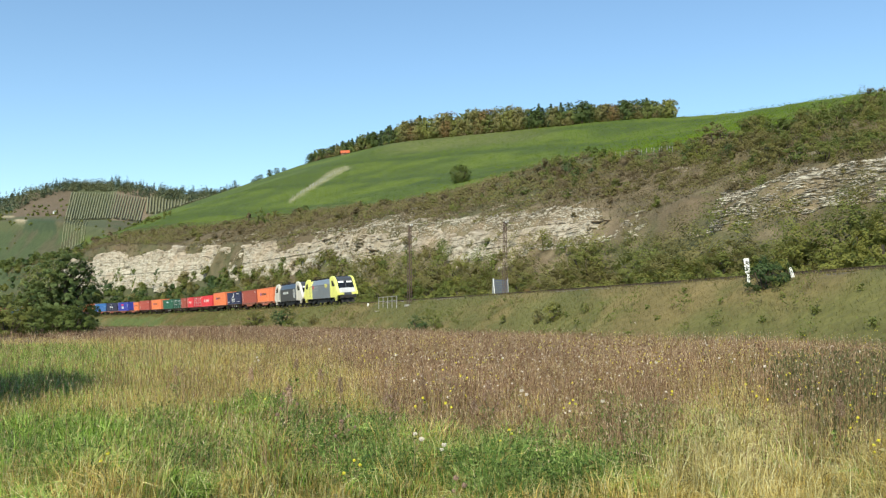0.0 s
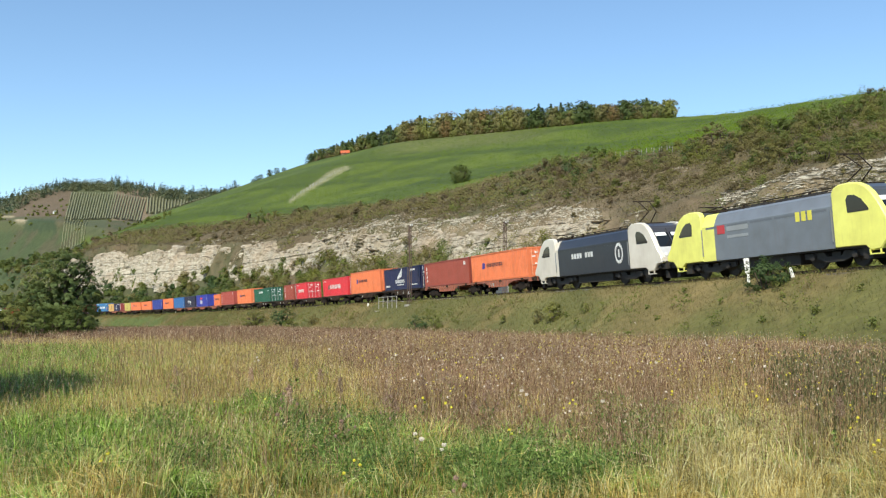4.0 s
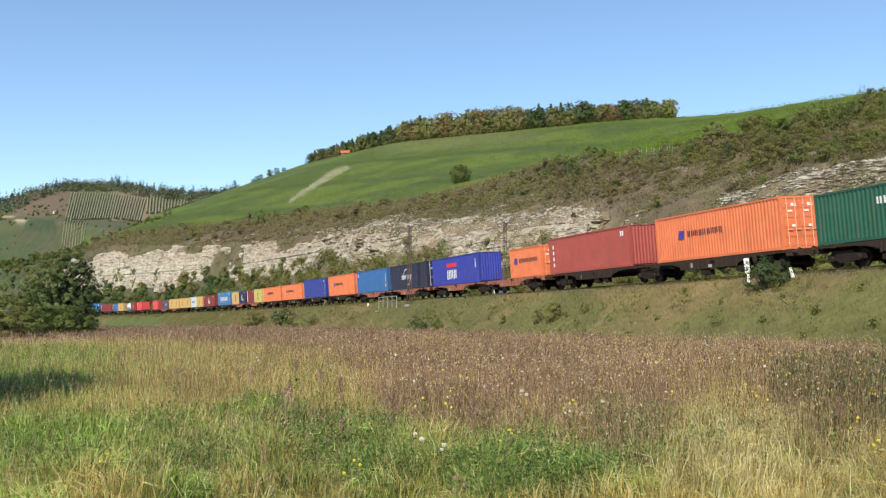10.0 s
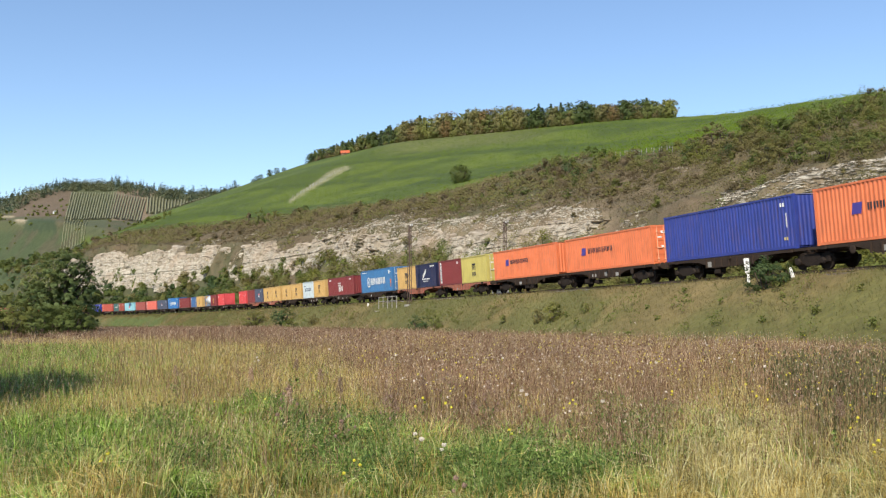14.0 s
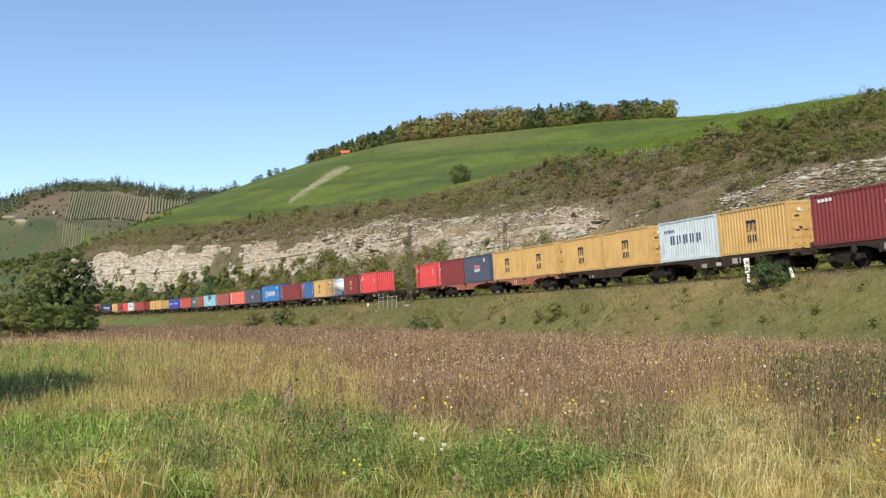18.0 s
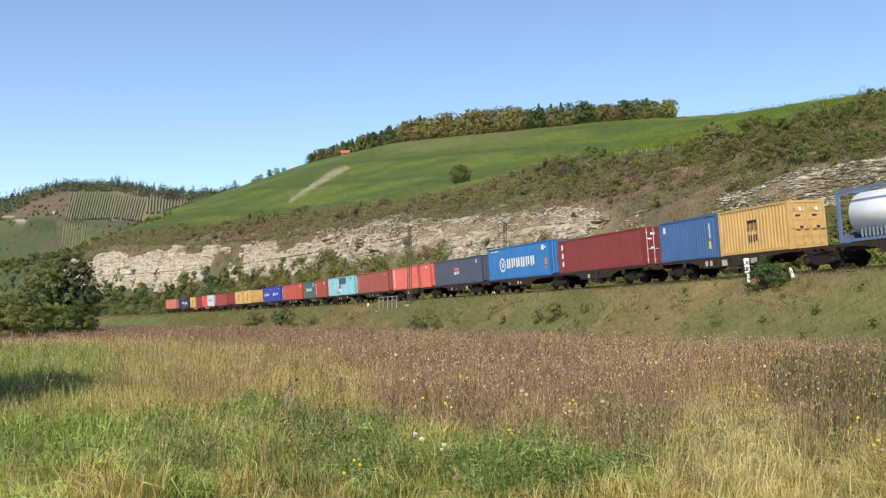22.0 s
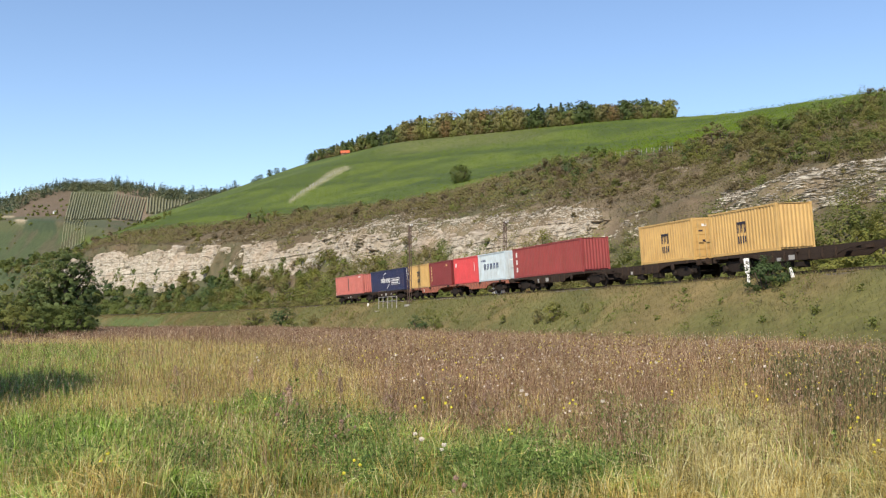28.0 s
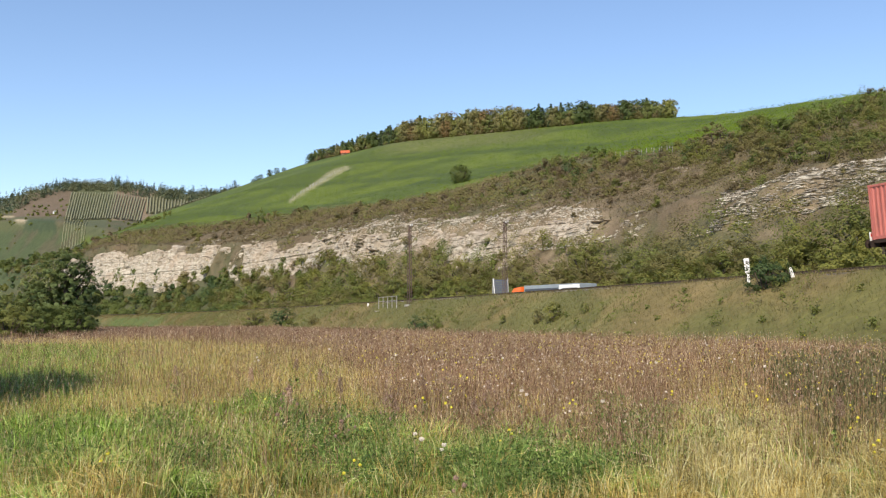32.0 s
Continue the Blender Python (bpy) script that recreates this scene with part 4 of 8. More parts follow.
def build_wagons():
    for front, joint, rear, red in WAGONS:
        a = platform(joint, front, red, True, False, [(front - joint) / 2 - 2.35, -(front - joint) / 2 + 0.05])
        MOVING.append((a, joint, front, 0.0))
        b = platform(rear, joint, red, False, True, [-(joint - rear) / 2 + 2.35])
        if rear < -667:
            for y in (-1.05, 1.05):
                board = part("tail_board", Shape().box(-0.02, 0.02, -0.14, 0.14, 0, 0.42).mesh("tail_board", MARK), b, "white and red tail board", m=pose(-(joint - rear) / 2 + 0.42, y, 1.17), colour=(0.82, 0.82, 0.8))
                part("red_field", Shape().box(-0.026, 0.026, -0.1, 0.1, 0.2, 0.36).mesh("red_field", MARK), board, colour=(0.7, 0.04, 0.03))
        MOVING.append((b, rear, joint, 0.0))


def build_loads():
    for rear, ln, ht, col, words, livery, doors in LOADS:
        ob = container("shipping_container", "%s corrugated steel shipping container on a wagon" % words, ln, ht, col, doors)
        deco(ob, livery, ln, ht)
        MOVING.append((ob, rear, rear + ln, FLOOR))
    # tank container
    ob = tagged(new("tank_container"), "silver tank container in a steel frame on a wagon", "tank container", "containers on the train")
    tank_paint, n, l, b = material("polished_tank", 0.28, 0.2)
    b.inputs["Base Color"].default_value = (0.86, 0.86, 0.85, 1)
    part("tank_vessel", Shape().round((-2.75, 0, 1.35), [(0, 0.3), (0.12, 0.8), (0.35, 1.1), (5.15, 1.1), (5.38, 0.8), (5.5, 0.3)], "x", 28).mesh("tank_vessel", tank_paint, True), ob)
    grey = (0.10, 0.16, 0.28)
    for x in (-2.95, 2.95):
        for y in (-1.16, 1.16):
            part("corner_post", Shape().box(x - 0.08, x + 0.08, y - 0.06, y + 0.06, 0, 2.59).mesh("corner_post", PAINT), ob, colour=grey)
        for z in (0.06, 2.52):
            part("end_rail", Shape().box(x - 0.06, x + 0.06, -1.1, 1.1, z - 0.06, z + 0.06).mesh("end_rail", PAINT), ob, colour=grey)
        part("saddle", Shape().box(x - 0.3, x + 0.3, -0.7, 0.7, 0.1, 0.5).mesh("saddle", PAINT), ob, colour=grey)
    for y in (-1.16, 1.16):
        for z in (0.1, 2.52):
            part("side_rail", Shape().box(-2.87, 2.87, y - 0.05, y + 0.05, z - 0.07, z + 0.07).mesh("side_rail", PAINT), ob, colour=grey)
        fence = Shape()
        for i in range(14):
            fence.box(-1.6 + i * 0.24, -1.52 + i * 0.24, y - 0.02, y + 0.02, 0.2, 0.62)
        part("side_slats", fence.mesh("side_slats", MARK), ob, colour=(0.2, 0.25, 0.33))
    MOVING.append((ob, -424.1, -418.04, FLOOR))


LOCO_DARK = two_tone("black_running_gear", (0.022, 0.020, 0.019), (0.013, 0.012, 0.012), 2.0, 0.7, (0.04, 0.032, 0.026))
LOCO_WHEELS = []
LOCO_R = 0.625


def loco_bogie(parent, x):
    def frame_mesh():
        sh = Shape()
        for y in (-1.16, 1.02):
            sh.prism([(-2.1, 0.55), (-2.1, 0.82), (-0.7, 0.86), (-0.5, 0.62), (0.5, 0.62), (0.7, 0.86), (2.1, 0.82), (2.1, 0.55), (1.1, 0.5), (0.6, 0.34), (-0.6, 0.34), (-1.1, 0.5)], y, y + 0.14)
        return sh.box(-0.3, 0.3, -1.02, 1.02, 0.45, 0.85).mesh("bogie", LOCO_DARK)
    def wheel_mesh():
        sh = Shape().round((0, 0, 0), [(-0.84, 0.12), (-0.82, 0.45), (-0.815, 0.60), (-0.73, LOCO_R), (-0.70, 0.655), (-0.685, 0.56), (-0.67, 0.25), (-0.6, 0.10), (0.6, 0.10), (0.67, 0.25), (0.685, 0.56), (0.70, 0.655), (0.73, LOCO_R), (0.815, 0.60), (0.82, 0.45), (0.84, 0.12)], "y", 24)
        for k in range(6):
            a = k * math.pi / 3
            for y in (-0.86, 0.83):
                sh.box(0.32 * math.cos(a) - 0.04, 0.32 * math.cos(a) + 0.04, y, y + 0.03, 0.32 * math.sin(a) - 0.04, 0.32 * math.sin(a) + 0.04)
        return sh.mesh("wheelset", LOCO_DARK)
    b = part("bogie", cached("loco_bogie", frame_mesh), parent, m=pose(x, 0, 0))
    for wx in (-1.45, 1.45):
        w = part("wheelset", cached("loco_wheelset", wheel_mesh), b, m=pose(wx, 0, LOCO_R))
        LOCO_WHEELS.append((w, wx))
        for y in (-1.2, 1.2):
            part("axle_box", cached("axlebox2", lambda: Shape().round((0, -0.09, LOCO_R), [(0, 0.16), (0.06, 0.2), (0.18, 0.2)], "y", 10).mesh("axle_box", LOCO_DARK)), b, m=pose(wx, y, 0))


def locomotive(name, label, cab, mid, dark_front, rear, words, split):
    """Electric locomotive with rounded arch-shaped cabs."""
    ob = tagged(new(name), label, "locomotive", "locomotives of the goods train")
    # body section: sides upright, upper flanks leaning in
    w = 1.49
    a = [(-w, 0.98), (-w, 3.05), (-w + 0.06, 3.16), (-w + 0.30, 3.66), (-w + 0.46, 3.78), (w - 0.46, 3.78), (w - 0.30, 3.66), (w - 0.06, 3.16), (w, 3.05), (w, 0.98)]
    k = len(a)
    for x0, x1, col in ((-5.42, split, cab), (split, 5.42, mid)):
        part("machine_room", Shape().add([(x0, y, z) for y, z in a] + [(x1, y, z) for y, z in a], [tuple(range(k)), tuple(range(2 * k - 1, k - 1, -1))] + [(i, (i + 1) % k, (i + 1) % k + k, i + k) for i in range(k)]).mesh("machine_room", GLOSS), ob, colour=col)
    arch = [(5.44, 1.0), (5.44, 3.70), (5.58, 3.92), (5.9, 4.04), (6.6, 4.08), (7.2, 4.0), (7.62, 3.80), (8.0, 3.46), (8.36, 2.96), (8.68, 2.40), (8.95, 1.94), (9.2, 1.68), (9.28, 1.5), (9.28, 1.22), (8.7, 1.16), (8.35, 0.78), (7.75, 0.72), (7.4, 0.98)]

    def cheek(sg):
        """A side panel of the cab with a rounded outer edge."""
        sh, n = Shape(), len(arch)
        cx, cz = 7.0, 2.3
        rings = [[(x, sg * 1.20, z) for x, z in arch], [(x, sg * 1.44, z) for x, z in arch], [(x - 0.05 * (x - cx) / 2, sg * 1.505, z - 0.05 * (z - cz) / 1.7) for x, z in arch]]
        v = [p for g in rings for p in g]
        f = [tuple(range(n)), tuple(range(3 * n - 1, 2 * n - 1, -1))]
        for q in range(2):
            f += [(q * n + e, q * n + (e + 1) % n, (q + 1) * n + (e + 1) % n, (q + 1) * n + e) for e in range(n)]
        return sh.add(v, f).mesh("cab_side", GLOSS)

    def curved(rows):
        """A sheet lying on the nose: (x, half width, z) from top to bottom."""
        v = [(x, sg * hw, z) for x, hw, z in rows for sg in (-1, 1)] + [(x - 0.06, sg * hw, z - 0.03) for x, hw, z in rows for sg in (-1, 1)]
        k = len(rows)
        f = []
        for q in range(k - 1):
            f += [(2 * q, 2 * q + 1, 2 * q + 3, 2 * q + 2), (2 * k + 2 * q, 2 * k + 2 * q + 2, 2 * k + 2 * q + 3, 2 * k + 2 * q + 1), (2 * q, 2 * q + 2, 2 * k + 2 * q + 2, 2 * k + 2 * q), (2 * q + 1, 2 * k + 2 * q + 1, 2 * k + 2 * q + 3, 2 * q + 3)]
        return Shape().add(v, f + [(0, 2 * k, 2 * k + 1, 1), (2 * k - 2, 2 * k - 1, 4 * k - 1, 4 * k - 2)])
    for sgn, r in ((1, 0), (-1, 180)):
        t = pose(0, 0, 0, 0, 0, r)
        c = part("cab", Shape().prism([(5.44, 1.0), (5.44, 3.92), (6.9, 3.97), (7.55, 3.74), (7.74, 3.58), (8.60, 2.28), (8.98, 1.66), (9.1, 1.3), (9.1, 1.0)], -1.21, 1.21).mesh("cab", GLOSS), ob, m=t, colour=dark_front)
        part("windscreen", curved([(7.97, 1.10, 3.28), (8.31, 1.13, 2.79), (8.64, 1.16, 2.30)]).mesh("windscreen", GLASS), c)
        # white panels across the top of the windscreen, and wipers
        for y in (-0.62, 0.62):
            part("sun_blind", Shape().add([(8.01, y - 0.42, 3.27), (8.01, y + 0.42, 3.27), (8.16, y + 0.42, 3.05), (8.16, y - 0.42, 3.05), (7.97, y - 0.42, 3.25), (7.97, y + 0.42, 3.25), (8.12, y + 0.42, 3.03), (8.12, y - 0.42, 3.03)], [(0, 1, 2, 3), (7, 6, 5, 4), (0, 4, 5, 1), (1, 5, 6, 2), (2, 6, 7, 3), (3, 7, 4, 0)]).mesh("sun_blind", MARK), c, colour=(0.80, 0.80, 0.80))
            part("wiper", Shape().beam((8.38, y * 0.2, 2.74), (8.68, y, 2.33), 0.03).mesh("wiper", RUNNING), c)
        part("centre_post", Shape().beam((7.80, 0, 3.56), (8.67, 0, 2.30), 0.07).mesh("centre_post", GLOSS), c, colour=dark_front)
        part("front_band", curved([(8.65, 1.19, 2.28), (8.85, 1.19, 1.96), (9.05, 1.19, 1.60)]).mesh("front_band", GLOSS), c, colour=(0.52, 0.52, 0.54))
        for y in (-1, 1):
            part("cab_side", cheek(y), c, colour=cab)
            yy = sorted((y * 1.49, y * 1.518))
            part("side_window", Shape().prism([(6.45, 2.62), (6.40, 3.25), (6.55, 3.46), (6.95, 3.44), (7.38, 3.20), (7.80, 2.70), (7.78, 2.62)], yy[0], yy[1]).mesh("side_window", GLASS), c)
            part("headlight", Shape().round((8.98, y * 0.95, 1.76), [(0, 0.12), (0.08, 0.12), (0.1, 0.08)], "x", 10).mesh("headlight", MARK), c, colour=(0.8, 0.8, 0.78))
            part("bumper", Shape().box(9.0, 9.36, min(y * 0.62, y * 1.46), max(y * 0.62, y * 1.46), 1.30, 1.58).mesh("bumper", GLOSS), c, colour=cab)
            part("step", Shape().box(7.6, 8.3, min(y * 1.3, y * 1.49), max(y * 1.3, y * 1.49), 0.52, 0.58).box(7.6, 7.66, min(y * 1.42, y * 1.49), max(y * 1.42, y * 1.49), 0.52, 0.80).box(8.24, 8.3, min(y * 1.42, y * 1.49), max(y * 1.42, y * 1.49), 0.52, 0.80).mesh("step", GLOSS), c, colour=cab)
            part("buffer", Shape().round((9.25, y * 0.875, 1.05), [(0, 0.14), (0.22, 0.13), (0.33, 0.1), (0.34, 0.25), (0.40, 0.22)], "x", 12).mesh("buffer", LOCO_DARK), ob, m=t)
            part("handrail", Shape().beam((5.38, y * 1.54, 1.3), (5.38, y * 1.54, 2.9), 0.05).mesh("handrail", GALV), ob, m=t)
        part("end_beam", Shape().box(8.6, 9.34, -1.2, 1.2, 0.80, 1.24).mesh("end_beam", LOCO_DARK), ob, m=t)
        part("coupler", Shape().box(9.34, 9.60, -0.16, 0.16, 0.80, 1.12).mesh("coupler", LOCO_DARK), ob, m=t)
        part("snow_plough", Shape().prism([(8.8, 0.25), (9.2, 0.18), (9.1, 0.72), (8.8, 0.72)], -0.95, 0.95).mesh("snow_plough", LOCO_DARK), ob, m=t)
        loco_bogie(ob, sgn * 4.95)
        part("sandbox", Shape().box(sgn * 7.3 - 0.3, sgn * 7.3 + 0.3, -1.3, 1.3, 0.35, 0.95).mesh("sandbox", LOCO_DARK), ob)
        # pantograph
        px = sgn * 5.9
        pg = Shape()
        up = 1.55 if (sgn > 0 and name == "locomotive") else 0.25
        for y in (-0.5, 0.5):
            pg.beam((px - 0.7, y, 4.05), (px + 0.5, y * 0.6, 4.05 + up * 0.5), 0.05).beam((px + 0.5, y * 0.6, 4.05 + up * 0.5), (px - 0.5, y * 0.9, 4.1 + up), 0.045)
        pg.beam((px - 0.5, -0.85, 4.1 + up), (px - 0.5, 0.85, 4.1 + up), 0.06).box(px - 0.9, px + 0.9, -0.6, 0.6, 3.9, 4.05)
        part("pantograph", pg.mesh("pantograph", RUNNING), ob)
    part("underframe", Shape().box(-8.9, 8.9, -1.34, 1.34, 0.90, 1.10).mesh("underframe", LOCO_DARK), ob)
    part("transformer", Shape().box(-2.5, 2.5, -1.15, 1.15, 0.34, 0.92).mesh("transformer", LOCO_DARK), ob)
    for i in range(4):
        part("roof_equipment", Shape().box(-3.9 + i * 2.1, -2.7 + i * 2.1, -0.6, 0.6, 3.8, 3.98).mesh("roof_equipment", LOCO_DARK), ob)
    pipes = Shape()
    for y in (-0.45, 0.5):
        pipes.beam((-4.6, y, 4.08), (4.9, y, 4.08), 0.045)
    part("roof_line", pipes.mesh("roof_line", RUNNING), ob)
    ins = cached("insulator", lambda: Shape().round((0, 0, 3.76), [(0, 0.09), (0.08, 0.05), (0.14, 0.10), (0.2, 0.05), (0.26, 0.09), (0.34, 0.04)], "z", 8).mesh("insulator", RUNNING))
    for i in range(6):
        for y in (-0.45, 0.5):
            part("insulator", ins, ob, m=pose(-4.4 + i * 1.8, y, 0))
    for y in (-1, 1):
        for i in range(5):
            yy = sorted((y * 1.478, y * 1.496))
            part("air_grille", Shape().box(-5.0 + i * 2.05, -3.15 + i * 2.05, yy[0], yy[1], 2.86, 2.98).mesh("air_grille", GLOSS), ob, colour=tuple(0.75 * k for k in mid))
    for x, z, w, h, col in words:
        part("marking", Shape().box(x, x + w, -1.505, -1.488, z, z + h).mesh("marking", MARK), ob, "plain painted shape", colour=col)
    MOVING.append((ob, rear, rear + 19.58, 0.0))


def build_train():
    yel, grey = (0.84, 0.82, 0.20), (0.17, 0.19, 0.225)
    locomotive("locomotive", "yellow and grey electric locomotive at the head of the train", yel, grey, (0.06, 0.065, 0.075), 1.55,
               [(-3.9, 2.5, 0.7, 0.5, (0.5, 0.05, 0.06)), (-3.0, 2.6, 1.9, 0.28, (0.3, 0.32, 0.34)), (-3.0, 2.2, 1.9, 0.16, (0.3, 0.32, 0.34)), (2.8, 2.55, 0.3, 0.5, (0.75, 0.68, 0.1)), (3.25, 2.55, 0.3, 0.5, (0.75, 0.68, 0.1)), (3.7, 2.55, 0.3, 0.5, (0.75, 0.68, 0.1))], -4.2)
    locomotive("locomotive", "white and black electric locomotive coupled second in the train", (0.66, 0.61, 0.54), (0.03, 0.033, 0.045), (0.05, 0.05, 0.06), -17.75,
               [(-2.8 + i * 0.42, 2.2, 0.3, 0.38, (0.65, 0.65, 0.65)) for i in range(8) if i != 4] + [(4.1 + 0.46 * math.cos(a * math.pi / 9) - 0.06, 2.2 + 0.62 * math.sin(a * math.pi / 9) - 0.11, 0.12, 0.22, (0.7, 0.7, 0.7)) for a in range(18)] + [(4.02, 1.92, 0.16, 0.56, (0.7, 0.7, 0.7))], -5.0)
    build_wagons()
    build_loads()


build_train()

# ---- rock face ----
def rock_material(soil):
    m, n, l, b = material("limestone", 0.92)
    layers = noise_fac(n, l, 1.0, 6.0, 0.40, 0.58, stretch=(0.14, 0.14, 1.3), coord="Position", rough=0.65)
    col = mix(n, l, layers, (0.34, 0.295, 0.225), (0.46, 0.42, 0.34))
    grain = noise_fac(n, l, 0.8, 6.0, 0.34, 0.50, coord="Position", rough=0.7)
    col = mix(n, l, grain, (0.235, 0.19, 0.13), col)
    joints = noise_fac(n, l, 1.0, 3.0, 0.67, 0.75, stretch=(0.16, 0.16, 3.4), coord="Position")
    col = mix(n, l, joints, col, (0.15, 0.12, 0.085))
    cracks = noise_fac(n, l, 1.0, 4.0, 0.63, 0.70, stretch=(1.3, 1.3, 0.3), coord="Position")
    col = mix(n, l, cracks, col, (0.17, 0.135, 0.09))
    rust = noise_fac(n, l, 0.09, 3.0, 0.54, 0.78, coord="Position")
    col = mix(n, l, rust, col, (0.40, 0.30, 0.205))
    if soil:
        at = n.new("ShaderNodeAttribute")
        at.attribute_name = "soil"
        col = mix(n, l, at.outputs["Fac"], col, mix(n, l, grain, (0.18, 0.14, 0.095), (0.31, 0.25, 0.18)))
    l.new(col, b.inputs["Base Color"])
    bump(n, l, b, grain, 0.8, 0.3)
    return m


ROCK, ROCK_FACE = rock_material(False), rock_material(True)


def rock_share(px):
    """How much of the face is bare rock, by bearing."""
    return np.interp(px, [-300, 100, 132, 160, 500, 530, 560, 620, 680, 700, 1040, 1075, 1360, 1400, 1568, 1900], [0.1, 0.1, 1.2, 1.4, 1.3, 0.95, 0.80, 0.62, 0.70, 0.92, 0.92, 0.25, -0.2, -0.2, -0.2, -0.2])


def build_cliff():
    s = np.concatenate((np.arange(-540.0, -250.0, 0.7), np.arange(-250.0, 190.0, 0.45)))
    hgt = 76
    v = np.linspace(0, 1, hgt)
    sg, vg = np.meshgrid(s, v)
    bx, by, _ = on_track(sg.ravel(), 44.0)
    ux, uy, _ = on_track(sg.ravel(), 50.2)
    zb, zt = lay(bx, by)[0], lay(ux, uy)[0]
    vv, sr = vg.ravel(), sg.ravel()
    d = 44.0 + 6.2 * vv
    z = zb - 4.0 + (zt - zb + 4.0) * vv
    # strata: thick banks, split into thin beds, broken along the face into blocks
    dice = lambda a: (np.sin(a) * 43758.5453) % 1.0
    zw = z + 0.9 * (smooth_noise(sr, z * 0, 26, 21) - 0.5) + 0.25 * (smooth_noise(sr, z * 0, 6, 33) - 0.5)
    bank, bed = np.floor(zw / 1.7), np.floor(zw / 0.62)
    block = np.floor(sr / (1.6 + 2.2 * dice(bed * 5.17)) + dice(bed * 7.13) * 9)
    out = dice(bank * 12.9898) * 0.40 + dice(bed * 4.31 + 3) * 0.22 + dice(bed * 3.77 + block * 78.233) * 0.16
    out -= 0.14 * ((zw / 0.62) % 1.0 < 0.2) * (dice(bed * 9.7 + np.floor(sr / 11)) > 0.55) + 0.25 * ((zw / 1.7) % 1.0 < 0.08)
    out += (smooth_noise(sr, z * 2.0, 5.5, 22) - 0.5) * 0.7 + (smooth_noise(sr, z * 1.6, 0.8, 23) - 0.5) * 0.35
    pier = sr / 8.5 + 1.5 * smooth_noise(sr, z * 0.15, 14, 35)
    out += (smooth_noise(sr, z * 0.1, 18, 24) - 0.5) * 2.6 + dice(np.floor(pier) * 5.3) * 1.5 - 0.5 * (pier % 1.0 < 0.06)
    x0, y0, _ = on_track(sr, d)
    px = 784 + 1642 * x0 / np.maximum(y0, 5)
    share = rock_share(px)
    patch = smooth_noise(sr, z * 2.2, 7, 25) * 0.4 + smooth_noise(sr, z * 2, 2.6, 26) * 0.35 + smooth_noise(sr, z * 2.5, 1.0, 27) * 0.25
    brow = 0.26 * (smooth_noise(sr, z * 0, 15, 28) - 0.5) + 0.16 * (dice(np.floor(pier) * 3.1) - 0.5) + 0.06 * (smooth_noise(sr, z * 0, 2.0, 34) - 0.5)
    gully = np.exp(-((px - 423) / 8) ** 2) + 0.6 * np.exp(-((px - 228) / 4) ** 2) * step(vv, 0.35, 0.6)
    edge = (1 - 0.95 * step(vv + brow, 0.84, 0.93)) * (1 - np.clip(gully, 0, 1) * step(smooth_noise(sr, z * 1.5, 2.2, 39), 0.25, 0.5))
    bare = np.maximum(step(patch + (share - 0.5) * 0.9, 0.44, 0.54), step(share, 1.05, 1.2)) * edge
    d = d - 0.7 - out + (1 - bare) * 4.5
    x, y, _ = on_track(sr, d)
    i = np.arange(len(s) * hgt).reshape(hgt, len(s))
    q = np.stack((i[:-1, :-1], i[:-1, 1:], i[1:, 1:], i[1:, :-1]), -1).reshape(-1, 4)
    me = raw_mesh("cliff", np.stack((x, y, z), 1), q, ROCK_FACE)
    speck = smooth_noise(sr, z * 2, 1.5, 29) * 0.4 + smooth_noise(sr, z * 2, 0.7, 30) * 0.35 + smooth_noise(sr, z * 1.5, 5, 32) * 0.25
    ledge = step(vv, 0.55, 0.45) * step(vv, 0.32, 0.38)
    soil = step(speck, 0.66, 0.5) * np.interp(px, [140, 420, 540, 620, 700, 1060, 1380], [0.15, 0.25, 0.6, 0.6, 0.42, 0.45, 0.5]) * (1 - 0.8 * ledge) * step(vv + 0.2 * speck, -0.2, 0.6)
    soil = np.clip(np.maximum(soil, 0.8 * step(vv + brow, 0.66, 0.84) * step(speck, 0.35, 0.55)), 0, 1)
    at = me.attributes.new("soil", "FLOAT", "POINT")
    at.data.foreach_set("value", soil.astype(np.float32))
    tagged(new("cliff", me), "cream limestone rock face in broken layers above the bushes", "cliff", kind="structure")


